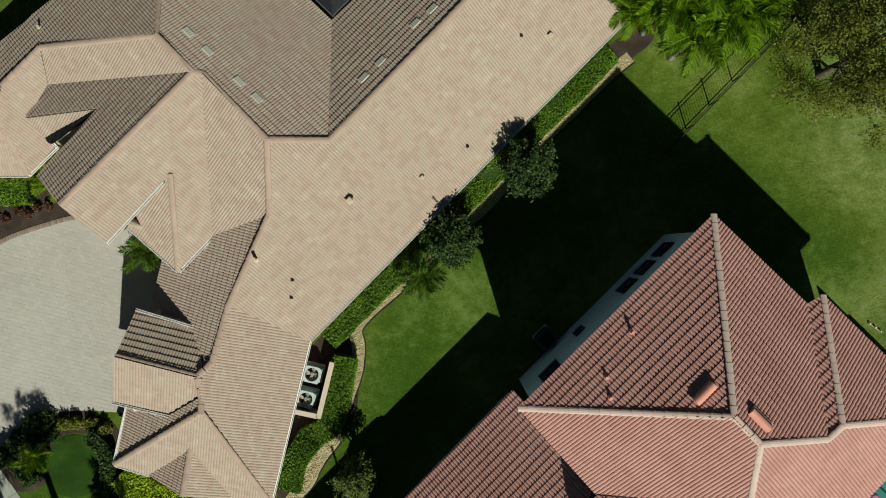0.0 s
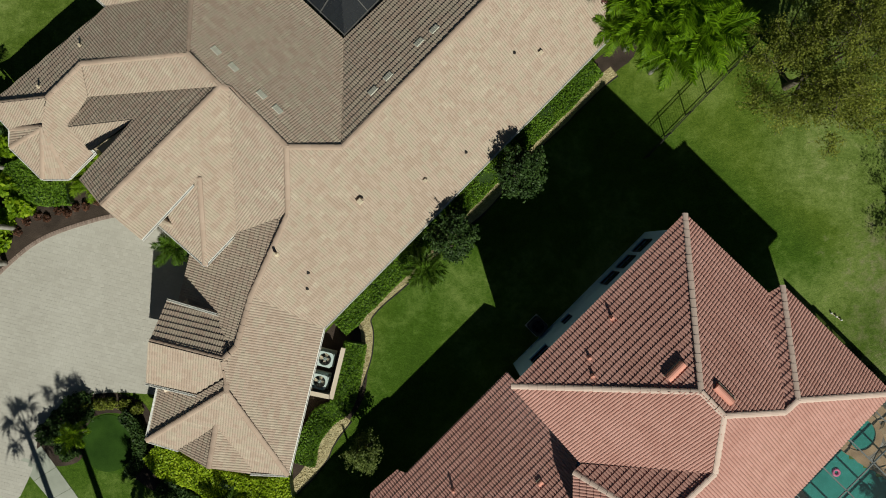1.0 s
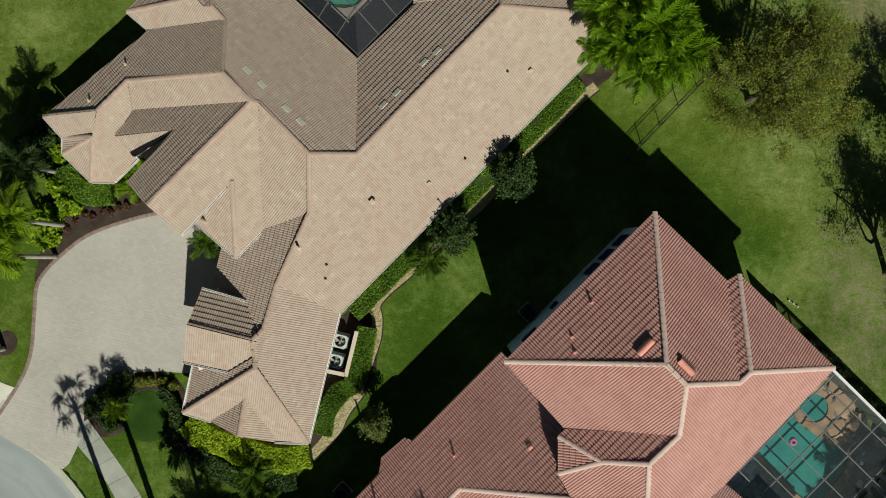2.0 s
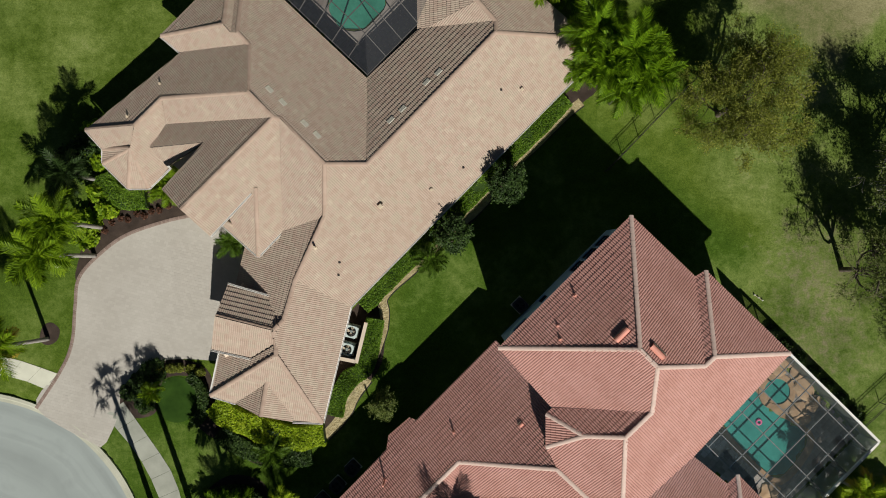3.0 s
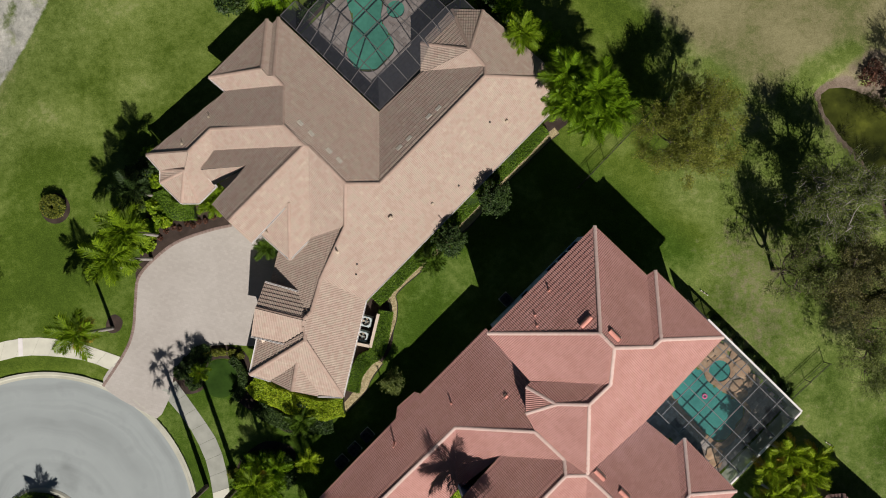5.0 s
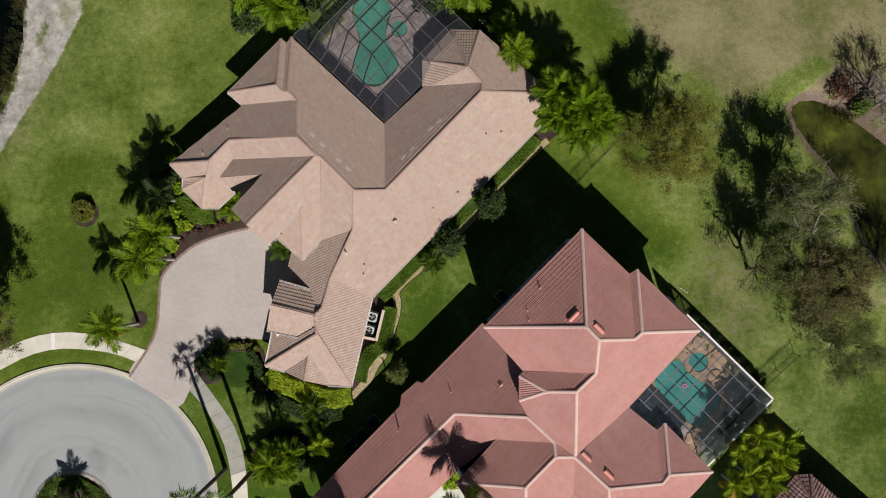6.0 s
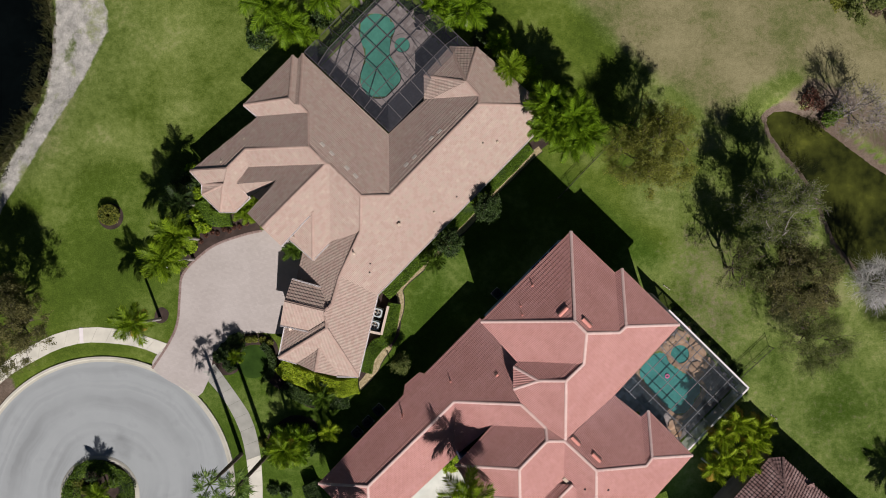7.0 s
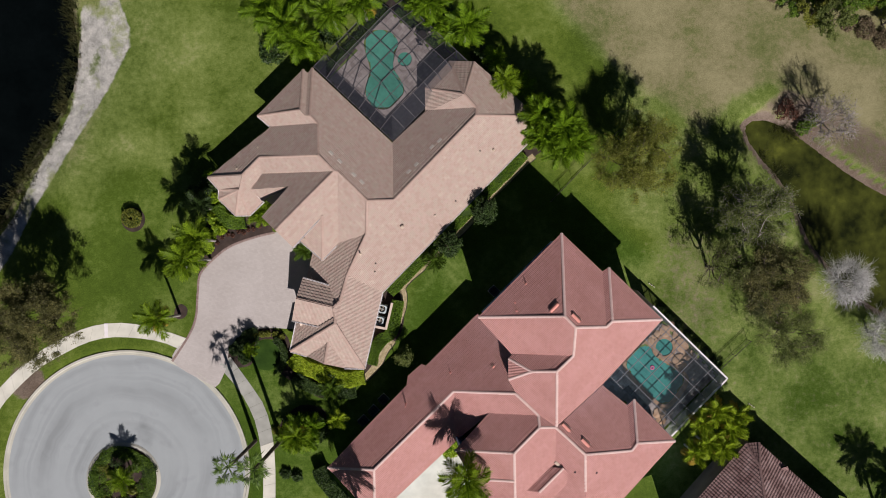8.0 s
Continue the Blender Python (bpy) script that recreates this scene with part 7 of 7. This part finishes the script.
# ---- air conditioners and their wall ----
FAN_CASE = material("pale_grey_green_metal", [(0.44, 0.54, 0.53), (0.58, 0.67, 0.66)], 0.5, 2, 40, 0.08)


FAN_DARK = material("dark_grey_metal", [(0.035, 0.037, 0.037), (0.06, 0.062, 0.06)], 0.5, 2, 40, 0.08)


def air_conditioner(place, turn, label, case=None, size=0.85, height=0.9):
    """An outdoor unit: louvred case, round fan well with blades under a wire guard."""
    top = thing("air_conditioner", label, "air conditioner", pose(*place, 0.06, 0, 0, turn), group="air conditioners")
    h, r = size / 2, size * 0.40
    n = 32
    verts, faces = [], []
    def square(k, half, soft):
        w = 2 * math.pi * k / n
        c, s = math.cos(w), math.sin(w)
        q = (abs(c) ** soft + abs(s) ** soft) ** (-1 / soft)
        return half * c * q, half * s * q
    rings = [(lambda k: (*square(k, h, 6), 0.0)), (lambda k: (*square(k, h, 6), height - 0.05)), (lambda k: (*square(k, h * 0.97, 6), height)),
             (lambda k: (r * math.cos(2 * math.pi * k / n), r * math.sin(2 * math.pi * k / n), height)),
             (lambda k: (r * math.cos(2 * math.pi * k / n), r * math.sin(2 * math.pi * k / n), height - 0.28))]
    for ring in rings:
        verts += [ring(k) for k in range(n)]
    for q in range(len(rings) - 1):
        for k in range(n):
            faces.append((q * n + k, q * n + (k + 1) % n, (q + 1) * n + (k + 1) % n, (q + 1) * n + k))
    part("case", mesh_of("case", verts, faces, case or FAN_CASE), top)
    part("well", mesh_of("well", verts[4 * n:], [tuple(range(n))], HOLE), top)
    for k in range(4):
        w = k * math.pi / 2
        pts = [(0.08, -0.05, 0), (r * 0.9, -0.16, 0.03), (r * 0.93, 0.10, -0.05), (0.08, 0.05, -0.03)]
        c, s = math.cos(w), math.sin(w)
        part("blade", mesh_of("blade", [(x * c - y * s, x * s + y * c, height - 0.16 + z) for x, y, z in pts], [(0, 1, 2, 3)], FAN_DARK if case else LEAD), top)
    v, f = tube([(0, 0, height - 0.26), (0, 0, height - 0.08)], 0.10, 12)
    part("motor", mesh_of("motor", v, f, case or FAN_CASE), top)
    wires = []
    for q in range(1, 6):
        wires.append(tube([(r * q / 5.5 * math.cos(w), r * q / 5.5 * math.sin(w), height + 0.01) for w in np.linspace(0, 2 * math.pi, 25)], 0.006, 3, False))
    for k in range(8):
        w = k * math.pi / 4
        wires.append(tube([(0.03 * math.cos(w), 0.03 * math.sin(w), height + 0.014), (r * 1.03 * math.cos(w), r * 1.03 * math.sin(w), height + 0.012)], 0.007, 3))
    v, f = joined(wires)
    part("guard", mesh_of("guard", v, f, BRONZE), top, kind="stuff")
    slats = [box(sx * (h + 0.004) if sx else 0, sy * (h + 0.004) if sy else 0, 0.1 + 0.09 * k, 0.02 if sx else size * 0.8, 0.02 if sy else size * 0.8, 0.03) for k in range(8) for sx, sy in ((1, 0), (-1, 0), (0, 1), (0, -1))]
    v, f = joined(slats)
    part("louvres", mesh_of("louvres", v, f, case or FAN_CASE), top)
    v, f = box(0, 0, -0.16, size * 1.1, size * 1.1, 0.16, 0, 0.02)
    part("pad", mesh_of("pad", v, f, CONCRETE), top)


air_conditioner((-6.82, -6.28), -13.6, "pale square air conditioner behind a low stucco wall")
air_conditioner((-7.13, -7.52), -13.6, "pale square air conditioner behind a low stucco wall")
air_conditioner((4.93, -4.49), 45, "dark grey air conditioner on the shaded lawn edge", FAN_DARK)
for spot in ((-6.79, -15.86), (-7.86, -17.04), (-8.93, -18.10)):
    air_conditioner(spot, 45, "dark grey air conditioner beside the wall", FAN_DARK)
low_wall = thing("garden_wall", "low cream stucco wall round the air conditioners", "wall")
a, b, c = Vector((-5.78, -5.71)), Vector((-6.42, -8.32)), Vector((-7.77, -8.04))
for p, q in ((a, b), (b, c)):
    d = (q - p).normalized()
    p2, q2 = p - d * 0.09, q + d * (0.09 if p is a else 0.4)
    o = Vector((-d.y, d.x)) * 0.09
    if p is b:
        p2 = p + d * 0.094
    v, f = prism([tuple(p2 + o), tuple(q2 + o), tuple(q2 - o), tuple(p2 - o)], -0.15, 1.2)
    w = part("wall", mesh_of("wall", v, f, STUCCO), low_wall)
    v, f = prism([tuple(p2 + o * 1.35), tuple(q2 + o * 1.35), tuple(q2 - o * 1.35), tuple(p2 - o * 1.35)], 1.2, 1.27)
    part("coping", mesh_of("coping", v, f, STUCCO), low_wall)


# ---- fences ----
def fence(a, b, panels, label, high=1.2):
    """Black metal railings: square posts, two rails and thin pickets."""
    top = thing("fence", label, "fence", pose(*a, 0))
    d = Vector(b) - Vector(a)
    def at(t, z):
        return (d.x * t, d.y * t, z)
    for k in range(panels + 1):
        beam(top, at(k / panels, -0.1), at(k / panels, high + 0.1), BRONZE, 0.055, 0.055, "post")
    for k in range(panels):
        for z in (0.12, high - 0.18, high):
            beam(top, at(k / panels, z), at((k + 1) / panels, z), BRONZE, 0.026, 0.032, "rail")
        n = int(d.length / panels / 0.15)
        for q in range(1, n):
            t = (k + q / n) / panels
            beam(top, at(t, 0.06), at(t, high), BRONZE, 0.014, 0.014, "picket")


fa, fb = Vector((12.14, 6.12)), Vector((15.67, 9.77))
fstep = (fb - fa) / 3
fence(tuple(fa - fstep * 1.0), tuple(fb + fstep * 2.0), 6, "black metal railing fence across the side lawn")
ga, gb = Vector((28.57, -12.86)), Vector((31.83, -9.88))
fence(tuple(ga), tuple(gb), 2, "black metal railing fence by the pool enclosure")

# small things on the ground
def bollard(place, label, high=0.5, r=0.07):
    top = thing("garden_light", label, "garden light", pose(*place, 0), group="garden lights")
    v, f = tube([(0, 0, -0.05), (0, 0, high)], r * 0.5, 8)
    part("post", mesh_of("post", v, f, WHITE), top)
    v, f = tube([(0, 0, high), (0, 0, high + 0.08), (0, 0, high + 0.1)], [r * 1.6, r * 1.9, r * 0.4], 10)
    part("cap", mesh_of("cap", v, f, WHITE), top)


bollard((-27.40, -1.74), "small white garden light at the bed's edge")
for spot in ((21.71, -3.99), (32.24, -16.83)):
    top = thing("irrigation_valve", "small white irrigation fitting on the lawn", "garden fitting", pose(*spot, 0, 0, 0, -35))
    for k in range(3):
        v, f = tube([(-0.34 + 0.34 * k, 0, -0.05), (-0.34 + 0.34 * k, 0, 0.14), (-0.34 + 0.34 * k, 0, 0.17)], [0.05, 0.05, 0.03], 8)
        part("riser", mesh_of("riser", v, f, WHITE), top)
    v, f = tube([(-0.4, 0, 0.05), (0.4, 0, 0.05)], 0.02, 8)
    part("pipe", mesh_of("pipe", v, f, LEAD), top)

# ---- the brown-roofed house at the edge ----
house_three = thing("house", "single-storey house with brown mottled tile roof", "house", group="houses")
ROOFS[house_three.name] = dict(slopes=[], pitch=0.5, shape=ROLL, wide=0.30, course=0.36, step=0.04, tile=TILE_BROWN, one=TILE_BROWN, deck=DECK, label="mottled brown roof tiles",
                               cap=cap_mesh("ridge_tile", 0.40, 0.14, TILE_BROWN), cap_length=0.40, cap_lift=0.03)
slope(house_three, 137.0, -13.61, [(30.01, -19.81), (21.89, -28.88), (31.12, -28.98), (30.97, -21.81)])
slope(house_three, 47.0, 7.59, [(31.32, -19.71), (30.97, -21.81), (31.12, -28.98), (43.69, -30.84)])
slope(house_three, 90.0, -5.79, [(30.01, -19.81), (30.97, -21.81), (31.32, -19.71)])
slope(house_three, -43.0, 24.35, [(33.38, -22.20), (34.12, -22.05), (34.31, -22.79)])
ridge(house_three, (30.01, -19.81, 4.12), (30.97, -21.81, 5.15))
ridge(house_three, (31.32, -19.71, 4.12), (30.97, -21.81, 5.15))
ridge(house_three, (30.97, -21.81, 5.15), (31.12, -28.98, 7.65))
walls(house_three, [(30.01, -19.81), (21.89, -28.88), (31.12, -28.98), (43.69, -30.84), (31.32, -19.71)], STUCCO_BROWN)
